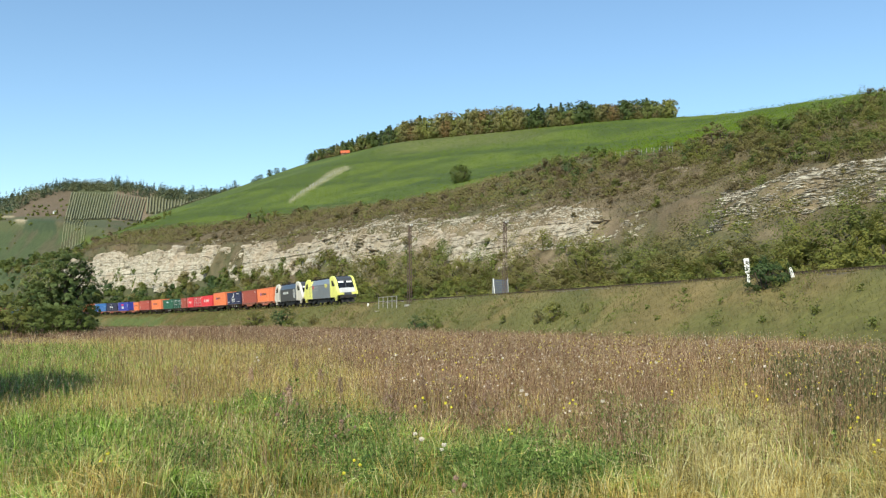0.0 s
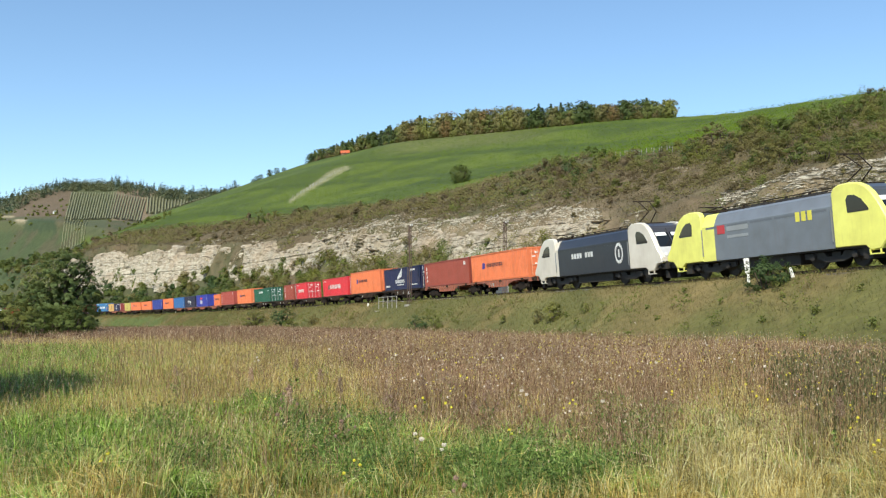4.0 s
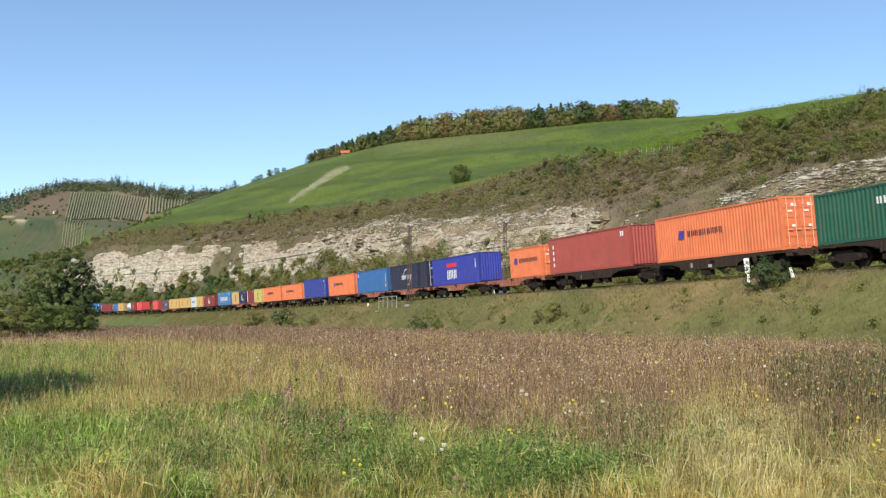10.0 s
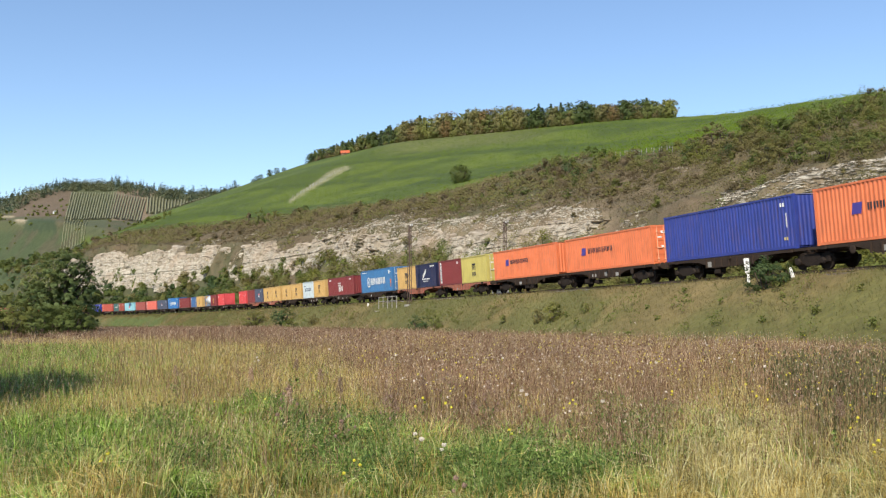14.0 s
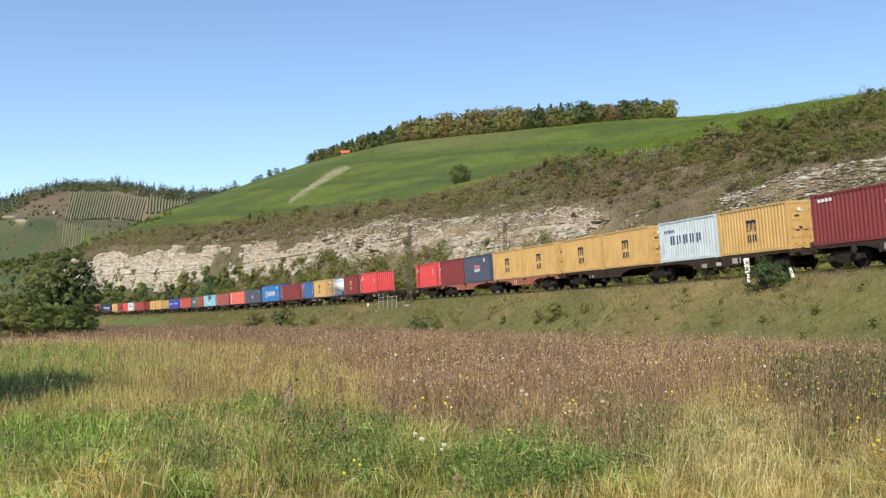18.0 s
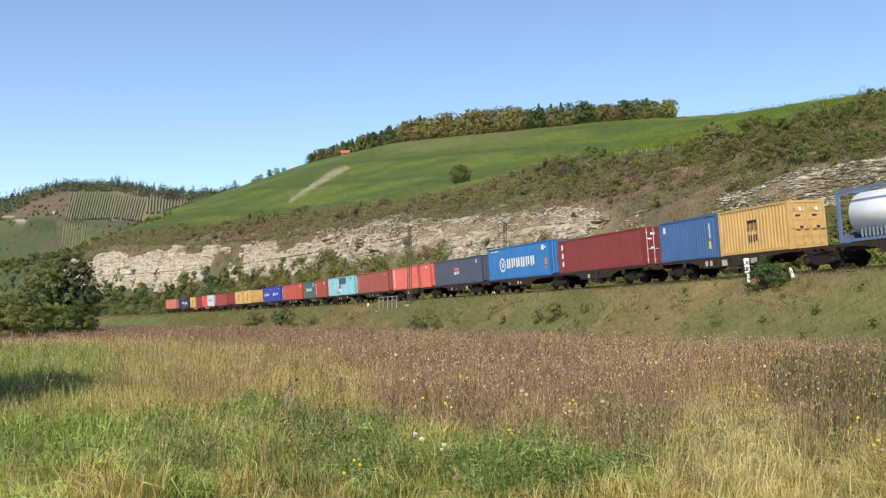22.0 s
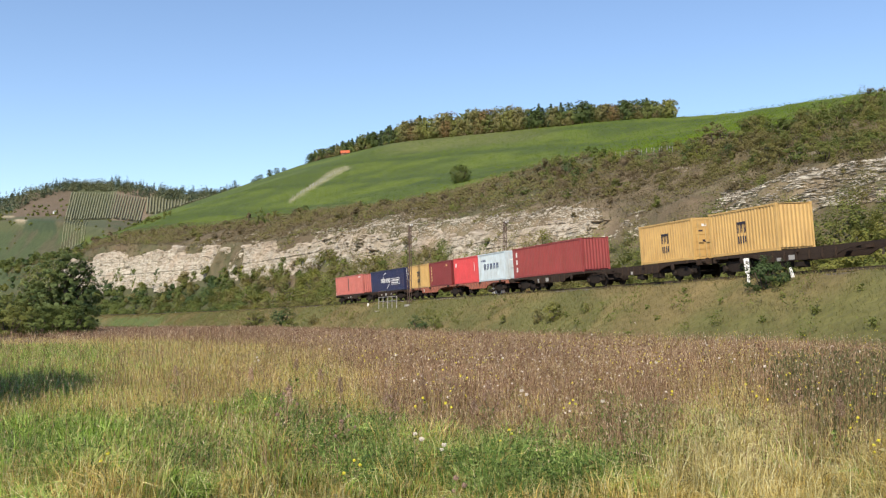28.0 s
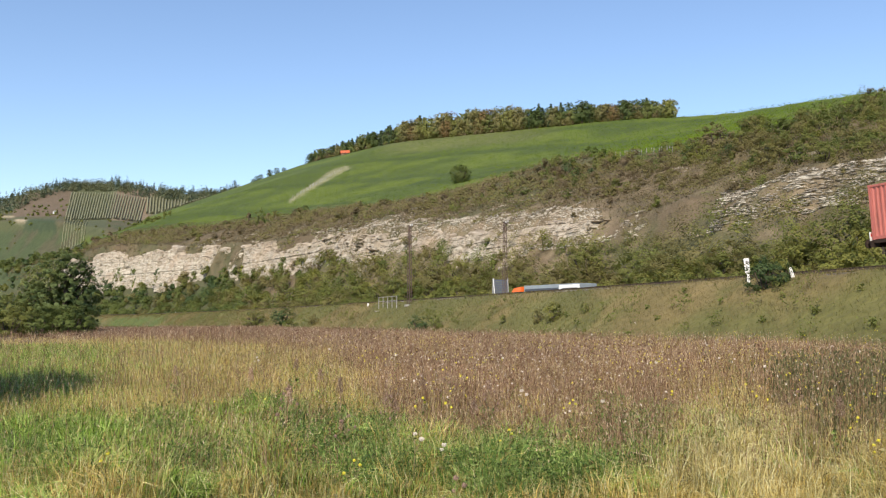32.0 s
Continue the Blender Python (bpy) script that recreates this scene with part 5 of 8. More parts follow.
def scree():
    """Loose pale stones on the slope over and between the rocks."""
    r = np.random.RandomState(35)
    n = 70000
    s, d = r.uniform(-260, 140, n), 45 + 26 * r.rand(n) ** 1.3
    x, y, way = on_track(s, d)
    px = 784 + 1642 * x / np.maximum(y, 3)
    bald = (step(px, 520, 600) * step(px, 1110, 1040) + 0.8 * step(px, 1240, 1330)) * step(d, 58, 52)
    k = (y > 20) & (px < 1650) & (smooth_noise(s, d * 1.5, 7, 36) * 0.55 + smooth_noise(s, d * 2, 2, 37) * 0.45 > 0.69 - 0.30 * bald * step(d, 62, 54) - 0.10 * bald - 0.15 * step(px, 1280, 1330) * step(np.abs(d - 52 - 2 * smooth_noise(s, d * 0, 14, 40)), 2.3, 1.0))
    x, y, way, slab = x[k], y[k], way[k][:, None], step(px[k], 1230, 1290)[:, None]
    z = lay(x, y)[0] + 0.12
    n = len(x)
    base = np.array([(1, 0, 0), (-0.5, 0.87, 0), (-0.5, -0.87, 0), (0.2, 0.1, 0.9), (0, 0, -0.9)])
    sz = (0.06 + 0.28 * r.rand(n) ** 2.5)[:, None, None]
    v = base[None] * sz * (1 + 0.5 * r.normal(size=(n, 5, 3)) * 0.5) * (1.2, 1.2, 0.8)
    # broken ledges: flat slabs lying along the slope
    a, b = v[..., 0] * (1 + 1.6 * slab), v[..., 1]
    v = np.stack((a * np.cos(way) - b * np.sin(way), a * np.sin(way) + b * np.cos(way), v[..., 2] * (1 - 0.25 * slab)), -1) + np.stack((x, y, z), 1)[:, None, :]
    f = np.array([(0, 1, 3), (1, 2, 3), (2, 0, 3), (1, 0, 4), (2, 1, 4), (0, 2, 4)])
    q = (np.arange(n)[:, None, None] * 5 + f[None]).reshape(-1, 3)
    tagged(new("scree_stones", raw_mesh("scree_stones", v.reshape(-1, 3), q, ROCK)), "loose pale limestone stones on the slope", "stones", kind="stuff")


build_cliff()
scree()

# ---- foliage ----
LEAF_GREEN = leaf_material("leaf_green", (0.145, 0.18, 0.042), (0.19, 0.225, 0.055), (0.205, 0.20, 0.062), 0.48)
LEAF_DARK = leaf_material("leaf_dark_green", (0.105, 0.145, 0.038), (0.145, 0.185, 0.046), (0.14, 0.16, 0.046), 0.42)
LEAF_DEEP = leaf_material("leaf_deep_green", (0.045, 0.08, 0.026), (0.07, 0.11, 0.036), (0.06, 0.09, 0.03), 0.3)
LEAF_OLIVE = leaf_material("leaf_olive", (0.20, 0.19, 0.064), (0.235, 0.22, 0.077), (0.225, 0.19, 0.08), 0.5)
LEAF_BROWN = leaf_material("leaf_brown_scrub", (0.175, 0.132, 0.078), (0.225, 0.172, 0.10), (0.165, 0.14, 0.066), 0.45)
LEAF_LIME = leaf_material("leaf_yellow_green", (0.205, 0.222, 0.05), (0.255, 0.268, 0.062), (0.23, 0.215, 0.062), 0.48)
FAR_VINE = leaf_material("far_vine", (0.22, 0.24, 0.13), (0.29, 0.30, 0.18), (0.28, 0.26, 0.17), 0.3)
LEAF_RUST = leaf_material("leaf_rust", (0.21, 0.125, 0.055), (0.27, 0.18, 0.075), (0.19, 0.15, 0.06), 0.4)
LEAF_PINE = leaf_material("needle_green", (0.055, 0.085, 0.04), (0.095, 0.13, 0.055), (0.075, 0.105, 0.045), 0.2)
LEAF_VINE_TALL = leaf_material("leaf_vine_tall", (0.15, 0.215, 0.024), (0.175, 0.24, 0.028), (0.10, 0.16, 0.018), 0.45, 0.05, 0.05)
LEAF_VINE = leaf_material("leaf_vine", (0.105, 0.145, 0.007), (0.122, 0.164, 0.009), (0.036, 0.066, 0.004), 0.35, 0.028, 0.03)


def leaf_cloud(rng, centres, radii, count, size, flat=0.85, up=0.3, loose=0.4, core=None, tilt=None):
    """Quads on the shells of many small clumps, faces mostly outwards, also from the core of the plant. Returns corners."""
    k = rng.randint(0, len(centres), count)
    u = rng.normal(size=(count, 3))
    u /= np.linalg.norm(u, axis=1)[:, None]
    rad = radii[k] * (0.55 + 0.5 * rng.rand(count) ** 0.6)[:, None]
    p = centres[k] + u * rad * (1, 1, flat)
    nrm = u + rng.normal(size=(count, 3)) * loose + np.array((0, 0, 1) if tilt is None else tilt) * up
    if core is not None:
        w = p - core
        nrm = nrm * 0.32 + w / (np.linalg.norm(w, axis=1)[:, None] + 1e-6) + (0, 0, 0.15)
    nrm /= np.linalg.norm(nrm, axis=1)[:, None]
    t = np.cross(nrm, rng.normal(size=(count, 3)))
    t /= np.linalg.norm(t, axis=1)[:, None] + 1e-9
    b = np.cross(nrm, t)
    sz = (size * (0.6 + 0.8 * rng.rand(count)))[:, None]
    return np.stack((p - t * sz * 0.6, p - b * sz * 0.45, p + t * sz * 0.6, p + b * sz * 0.45), 1).reshape(-1, 3)


def quads_of(n):
    return np.arange(4 * n).reshape(n, 4)


def crown_mesh(name, seed, w, h, clumps, leaves, size, mat, base=0.1, taper=0.75):
    """An uneven crown of width w and height h on many clumps, with gaps."""
    r = np.random.RandomState(seed)
    t = r.rand(clumps)
    z = base * h + t * h * (0.93 - base)
    prof = np.sin(np.pi * np.clip(0.12 + 0.80 * t, 0, 1)) ** taper
    a, q = r.rand(clumps) * 2 * np.pi, np.sqrt(r.rand(clumps))
    rad = w / 2 * prof * q * (0.78 + 0.45 * r.rand(clumps))
    c = np.stack((rad * np.cos(a), rad * np.sin(a), z), 1)
    rr_ = (w * 0.78 / clumps ** 0.5 * (0.5 + 0.9 * r.rand(clumps)))[:, None]
    return raw_mesh(name, leaf_cloud(r, c, rr_, leaves, size, loose=0.25, core=np.array((0, 0, h * 0.35))), quads_of(leaves), mat)


def conifer_mesh(name, seed, w, h, leaves, size, mat):
    r = np.random.RandomState(seed)
    t = r.rand(leaves) ** 1.3
    tier = np.floor(t * 11) / 11
    a = r.rand(leaves) * 2 * np.pi
    rad = w / 2 * (1 - tier * 0.95) * (0.25 + 0.75 * np.sqrt(r.rand(leaves))) * (0.85 + 0.3 * r.rand(leaves))
    c = np.stack((rad * np.cos(a), rad * np.sin(a), h * (0.08 + 0.92 * t) - rad * 0.25), 1)
    return raw_mesh(name, leaf_cloud(r, c, np.full((leaves, 1), size * 0.3), leaves, size), quads_of(leaves), mat)


def trunk_mesh(h, r0, seed=0, limbs=5):
    g = random.Random(seed)
    sh = Shape()
    sh.round((0, 0, -0.4), [(0, r0 * 1.25), (0.5, r0), (h * 0.45, r0 * 0.75), (h * 0.85, r0 * 0.25)], "z", 8)
    for i in range(limbs):
        a, z = g.random() * 6.28, h * (0.25 + 0.4 * g.random())
        sh.beam((0, 0, z), (math.cos(a) * h * 0.22, math.sin(a) * h * 0.22, z + h * 0.22), r0 * 0.5)
    return sh.mesh("trunk", BARK)


BUSH_ME = {}
for nm, mat in (("green", LEAF_GREEN), ("dark", LEAF_DARK), ("deep", LEAF_DEEP), ("olive", LEAF_OLIVE), ("brown", LEAF_BROWN), ("lime", LEAF_LIME), ("rust", LEAF_RUST)):
    BUSH_ME[nm] = [crown_mesh("foliage", 40 + i, 1.0, 1.0, 48, 2300, 0.040, mat, 0.0, 0.5) for i in range(3)]
BIG_ME = {nm: crown_mesh("foliage", 48, 1.0, 1.0, 110, 6500, 0.024, mat, 0.0, 0.5) for nm, mat in (("lime", LEAF_LIME), ("green", LEAF_GREEN), ("olive", LEAF_OLIVE), ("dark", LEAF_DARK))}
STEMS = Shape()
for i in range(6):
    STEMS.beam((0.02 * math.cos(i), 0.02 * math.sin(i), -0.15), (0.24 * math.cos(i * 1.05), 0.24 * math.sin(i * 1.05), 0.55), 0.025)
STEMS = STEMS.mesh("stem", BARK)
BUSH_WORDS = {"green": "leafy green bush", "dark": "dense dark green bush", "deep": "compact deep green bush", "olive": "olive green bush with dry twigs", "brown": "dry brown scrubby bush", "lime": "yellow-green bush", "rust": "rust red autumn bush"}


def bush(x, y, w, h, kind, rng, where, group="bushes below the rocks", z=None, name="bush"):
    z = lay_at(x, y) if z is None else z
    ob = tagged(new(name), BUSH_WORDS[kind] + " " + where, "bush", group)
    ob.matrix_basis = pose(x, y, z - 0.05, 0, 0, rng.random() * 360)
    sc = Matrix.Diagonal((w, w * (0.85 + 0.3 * rng.random()), h, 1))
    part("foliage", BIG_ME[kind] if w > 7.2 and kind in BIG_ME else BUSH_ME[kind][rng.randrange(3)], ob, m=sc)
    part("stem", STEMS, ob, m=sc)
    return ob


def thicket(r, rows, kind, name, label, leaves=520):
    """Many bushes grown into one mass."""
    verts = []
    for x, y, h in rows:
        k = 11
        h = h * r.uniform(0.65, 1.2)
        z = lay_at(x, y)
        t = r.uniform(0.05, 0.85, k)
        c = np.stack((x + r.normal(size=k) * h * 0.34 * (1.1 - t), y + r.normal(size=k) * h * 0.34 * (1.1 - t), z + h * t), 1)
        verts.append(leaf_cloud(r, c, h * r.uniform(0.18, 0.32, (k, 1)), leaves, max(h * 0.037, y * 0.00115), up=0.35, loose=0.25, core=np.array((x, y, z + 0.25 * h))))
    tagged(new(name, raw_mesh(name, np.concatenate(verts), quads_of(leaves * len(rows)), BUSH_ME[kind][0].materials[0])), label, "thicket", kind="stuff")


def belt():
    """The band of bushes between the road and the rocks."""
    rng, rear = random.Random(5), {}
    for s0 in np.concatenate((np.arange(-420.0, -235.0, 5.5), np.arange(-235.0, 135.0, 3.0))):
        for row, (dlo, dhi) in enumerate(((25, 31), (32, 38), (36, 41), (41, 45.5))):
            s, d = s0 + rng.uniform(-1.6, 1.6), rng.uniform(dlo, dhi)
            x, y, _ = on_track(s, d)
            if y < 20 or abs(x / y) > 0.60:
                continue
            px = 784 + 1642 * x / y
            h = (rng.uniform(2.8, 4.8), rng.uniform(3.6, 5.8), rng.uniform(3.4, 5.2), rng.uniform(2.6, 4.4))[row]
            h *= (1.05, 1.2, 1.45, 1.5)[row] if px > 540 else (1.0, 1.1, 1.25, 1.25)[row]
            if row == 3 and 0.77 < rock_share(px):
                h *= 0.75
            u = rng.random()
            left = px < 560
            kind = ("deep" if u < 0.3 else "dark" if u < 0.72 else "green" if u < 0.88 else "olive") if px < 400 else "dark" if u < (0.32 if left else 0.08) else "green" if u < 0.46 else "olive" if u < 0.78 else "lime"
            if row >= 2 or s0 < -235 or (row == 1 and px < 620):
                rear.setdefault(kind if kind != "rust" else "olive", []).append((x, y, h))
            else:
                bush(x, y, h * rng.uniform(1.1, 1.5), h, kind, rng, "between road and rocks")
    for i in range(150):
        px = rng.uniform(150, 640)
        x, y, s = bearing_at(px, rng.uniform(27, 45.5))
        rear.setdefault(rng.choice(("deep", "dark", "dark", "green", "olive") if px < 400 else ("dark", "green", "olive", "olive", "brown")), []).append((x, y, rng.uniform(3.0, 5.2)))
    for i in range(110):
        x, y, s = bearing_at(rng.uniform(-60, 150), rng.uniform(36, 66))
        rear.setdefault(rng.choice(("deep", "dark", "dark", "green")), []).append((x, y, rng.uniform(3.2, 6.0)))
    r = np.random.RandomState(6)
    for kind, rows in rear.items():
        thicket(r, rows, kind, "%s_thicket" % kind, BUSH_WORDS[kind].replace("bush", "thicket") + " at the foot of the rocks")


belt()


def scrub_on_slope():
    """Low scrub on the steep slope over the rocks, too many to count."""
    for nm, mat, count, seed, lo in (("brown_scrub", LEAF_BROWN, 6600, 61, 0.30), ("olive_scrub", LEAF_OLIVE, 3600, 62, 0.45), ("green_scrub", LEAF_GREEN, 900, 63, 0.52)):
        r = np.random.RandomState(seed)
        s, d = 150 - 620 * r.rand(count * 5) ** 1.5, 46 + 51 * r.rand(count * 5) ** 0.9
        x, y, _ = on_track(s, d)
        px = 784 + 1642 * x / np.maximum(y, 3)
        n = smooth_noise(x, y, 17, 70 + seed)
        bald = step(px, 560, 660) * step(px, 1110, 1040) * step(d, 57, 51) + 0.8 * step(px, 1300, 1400) * step(d, 60, 53)
        ok = (y > 15) & (d < vine_edge(px) - 2 + 7 * smooth_noise(s, d * 0, 6, 69)) & (px > -120) & (px < 1750) & (n > lo) & (smooth_noise(s, d * 1.6, 5.5, 66) > 0.52 * bald)
        x, y = x[ok][:count], y[ok][:count]
        z = lay(x, y)[0]
        size = 0.7 + 2.3 * r.rand(len(x)) ** 2.2
        leaf = 16
        c = np.repeat(np.stack((x, y, z + size * 0.25), 1), leaf, 0)
        rad = np.repeat(size, leaf)
        m = len(c)
        u = r.normal(size=(m, 3))
        u[:, 2] = np.abs(u[:, 2]) * 0.9
        u /= np.linalg.norm(u, axis=1)[:, None]
        p = c + u * (rad * (0.55 + 0.45 * r.rand(m)))[:, None] * (1, 1, 0.75)
        nrm = u * 0.8 + r.normal(size=(m, 3)) * 0.12 + (0, -0.15, 0.5)
        nrm /= np.linalg.norm(nrm, axis=1)[:, None]
        a = np.cross(nrm, r.normal(size=(m, 3)))
        a /= np.linalg.norm(a, axis=1)[:, None] + 1e-9
        b = np.cross(nrm, a)
        sz = (np.clip(p[:, 1] * 0.00115, 0.16, 0.36) * (0.6 + 0.8 * r.rand(m)))[:, None]
        v = np.stack((p - a * sz * 0.7, p - b * sz * 0.5, p + a * sz * 0.7, p + b * sz * 0.5), 1).reshape(-1, 3)
        tagged(new(nm, raw_mesh(nm, v, quads_of(m), mat)), {"brown_scrub": "dry brown scrub on the steep slope", "olive_scrub": "olive scrub on the steep slope", "green_scrub": "green scrub on the steep slope"}[nm], "scrub", kind="stuff")


scrub_on_slope()


def slope_bushes():
    """Larger bushes along the upper edge of the slope."""
    rng, rest = random.Random(9), {}
    for i in range(330):
        px = rng.uniform(150, 1600)
        d = rng.uniform(54, 82) if px < 430 else rng.uniform(60, 90) if px < 1240 else rng.uniform(56, 92)
        x, y, s = bearing_at(px, d)
        h = rng.uniform(1.4, 3.6) * (1.1 if px > 1240 else 0.9)
        u = rng.random()
        kind = ("brown" if u < 0.5 else "olive" if u < 0.82 else "green" if u < 0.92 else "dark") if px < 1240 else ("brown" if u < 0.12 else "olive" if u < 0.45 else "green" if u < 0.75 else "dark")
        if i % 3:
            rest.setdefault(kind, []).append((x, y, h))
        else:
            bush(x, y, h * rng.uniform(1.2, 1.7), h, kind, rng, "on the slope over the rocks", "bushes on the slope")
    for i in range(230):
        px = rng.uniform(960, 1620)
        low = i % 5 < 2
        d = rng.uniform(50, 76) if low else rng.uniform(74, 93) - 8 * (px > 1240) * rng.random()
        x, y, s = bearing_at(px, d)
        h = rng.uniform(0.9, 2.0) if low else rng.uniform(1.8, 3.6)
        kind = rng.choice(("brown", "brown", "olive", "olive", "green") if low else ("olive", "green", "green", "dark", "dark", "lime", "deep"))
        rest.setdefault(kind, []).append((x, y, h))
    r = np.random.RandomState(10)
    for kind, rows in rest.items():
        thicket(r, rows, kind, "%s_slope_thicket" % kind, BUSH_WORDS[kind].replace("bush", "thicket") + " along the slope over the rocks", 430)
    for px, d, w, h, kind in ((815, 130, 9.0, 8.2, "dark"), (811, 131, 7.4, 7.6, "dark"), (820, 132, 7.4, 7.0, "dark"), (1272, 80, 7.6, 7.0, "brown"), (1262, 82, 5.0, 5.0, "olive"), (1345, 92, 6.0, 5.5, "green"), (1245, 76, 5.0, 4.0, "lime"), (458, 72, 6.0, 9.0, "green")):
        x, y, s = bearing_at(px, d)
        bush(x, y, w, h, kind, rng, "standing alone at the vineyard", "bushes on the slope")
    for px, d, w, h, kind in ((1450, 34, 10.0, 8.4, "lime"), (1395, 31, 7.5, 6.6, "green"), (1520, 35, 9.5, 9.0, "green"), (1335, 33, 7.5, 6.4, "olive"), (1575, 33, 9.0, 8.6, "lime"), (1485, 29, 7.3, 6.0, "lime"), (1265, 34, 7.4, 6.0, "green"), (1215, 31, 5.0, 4.6, "lime"), (1180, 35, 7.4, 5.6, "olive"), (800, 33, 6.6, 6.4, "green"), (838, 34, 5.6, 5.4, "olive"), (590, 27, 7.0, 6.5, "olive"), (545, 30, 6.0, 6.5, "green"), (932, 30, 3.6, 3.8, "rust"), (1128, 29, 3.2, 3.6, "rust"), (1100, 30, 3.0, 3.4, "rust")):
        x, y, s = bearing_at(px, d)
        bush(x, y, w, h, kind, rng, "beyond the railway bank")


slope_bushes()

# ---- trees ----
# woodland leaf colours, mostly lightened so the hilltop looks hazy with distance
WOOD_GREEN = leaf_material("wood_leaf_green", (0.215, 0.26, 0.082), (0.265, 0.315, 0.10), (0.26, 0.27, 0.095), 0.48)
WOOD_DARK = leaf_material("wood_leaf_dark", (0.10, 0.145, 0.05), (0.14, 0.19, 0.062), (0.13, 0.165, 0.055), 0.4)
WOOD_OLIVE = leaf_material("wood_leaf_olive", (0.30, 0.29, 0.115), (0.36, 0.34, 0.14), (0.31, 0.275, 0.125), 0.5)
WOOD_RUST = leaf_material("wood_leaf_rust", (0.31, 0.205, 0.095), (0.36, 0.245, 0.11), (0.30, 0.225, 0.10), 0.5)
WOOD_LIME = leaf_material("wood_leaf_lime", (0.27, 0.29, 0.085), (0.34, 0.35, 0.105), (0.28, 0.275, 0.095), 0.42)
# far hill leaves: haze of distance put into greyer, bluer colours
HAZED_LEAF = leaf_material("hazed_wood_leaf", (0.125, 0.15, 0.08), (0.165, 0.185, 0.095), (0.18, 0.18, 0.09), 0.45, 0.03)
HAZED_PINE = leaf_material("hazed_needle", (0.075, 0.112, 0.075), (0.105, 0.145, 0.09), (0.12, 0.145, 0.085), 0.35, 0.03)
TREE_ME = [crown_mesh("crown", 90 + i, 0.78, 1.0, 150, 2600, 0.041, m, 0.05, 0.55) for i, m in enumerate((WOOD_GREEN, WOOD_DARK, WOOD_OLIVE, WOOD_RUST, WOOD_LIME, WOOD_DARK))]
NEAR_ME = [crown_mesh("crown", 90 + i, 0.74, 1.0, 460, 15000, 0.0185, m, 0.02, 0.5) for i, m in enumerate((WOOD_GREEN, WOOD_DARK))]
CONE_ME = [conifer_mesh("crown", 95 + i, 0.42, 1.0, 450, 0.075, LEAF_PINE) for i in range(2)]
TRUNK = trunk_mesh(1.0, 0.028, 3)
TREE_WORDS = ["green broadleaf tree", "dark green broadleaf tree", "olive tinged broadleaf tree", "rust brown autumn tree", "yellow-green broadleaf tree", "dark green broadleaf tree"]


def tree(x, y, h, kind, rng, where, group, wide=1.0, z=None):
    z = lay_at(x, y) if z is None else z
    words = "dark green conifer" if kind >= 6 else TREE_WORDS[kind]
    ob = tagged(new("tree"), words + " " + where, "tree", group)
    ob.matrix_basis = pose(x, y, z - 0.1, 0, 0, rng.random() * 360)
    part("trunk", TRUNK, ob, m=Matrix.Diagonal((h, h, h, 1)))
    part("crown", (CONE_ME[kind % 2] if kind >= 6 else NEAR_ME[kind] if kind < 2 and y < 150 else TREE_ME[kind]), ob, m=Matrix.Diagonal((h * wide, h * wide, h, 1)))
    return ob


def hilltop_wood():
    rng = random.Random(17)
    top = lambda px: np.interp(px, [540, 600, 720, 760, 850, 940, 1030, 1110, 1195], [23, 25, 38, 48, 52, 45, 43, 37, 37])
    for i in range(250):
        px = 545 + 648 * ((i + rng.random()) / 250) ** 1.2
        d = 303 + rng.random() ** 1.5 * 45
        x, y, s = bearing_at(px, d)
        h = float(top(px)) / 1642 * y * rng.choice((rng.uniform(0.5, 0.75), rng.uniform(0.7, 0.95), rng.uniform(0.85, 1.1)))
        u = rng.random()
        if px < 700:
            kind = 6 if u < 0.25 else 1 if u < 0.65 else 2 if u < 0.85 else 0
        elif px < 930:
            kind = 2 if u < 0.42 else 3 if u < 0.53 else 4 if u < 0.74 else 0 if u < 0.88 else 6
        else:
            kind = 1 if u < 0.22 else 6 if u < 0.42 else 0 if u < 0.66 else 2 if u < 0.96 else 3
        tree(x, y, h, kind, rng, "in the wood on the hilltop", "hilltop wood", 1.0 if kind < 6 else 0.8)
    for i in range(46):
        px = 552 + 200 * (i + rng.random()) / 46
        x, y, s = bearing_at(px, rng.uniform(318, 352))
        tree(x, y, float(top(px)) / 1642 * y * rng.uniform(0.95, 1.22), 6 + i % 2, rng, "behind the wood on the hilltop", "hilltop wood", 0.9)
    under = {}
    for i in range(230):
        px = rng.uniform(548, 1195)
        x, y, s = bearing_at(px, rng.uniform(301, 312))
        under.setdefault(rng.choice(("olive", "olive", "green", "brown")), []).append((x, y, rng.uniform(2.5, 5.5)))
    r = np.random.RandomState(18)
    for kind, rows in under.items():
        thicket(r, rows, kind, "%s_undergrowth" % kind, BUSH_WORDS[kind].replace("bush", "undergrowth") + " below the trees of the hilltop wood", 110)
    for px, h, k in ((1117, 37, 1), (1184, 38, 4), (1194, 33, 4), (1150, 31, 0), (1092, 31, 3), (1035, 44, 1), (1046, 38, 1), (1066, 32, 2), (940, 36, 1), (952, 34, 1)):
        x, y, s = bearing_at(px, 301)
        tree(x, y, h / 1642 * y, k, rng, "at the end of the hilltop wood", "hilltop wood", 1.0)
    for px, h, k in ((444, 9, 1), (452, 12, 5), (458, 12, 1), (474, 15, 1), (487, 13, 5), (500, 9, 1)):
        x, y, s = bearing_at(px, 305)
        tree(x, y, h / 1642 * y, k, rng, "on the skyline of the vineyard hill", "skyline trees", 1.3)


hilltop_wood()


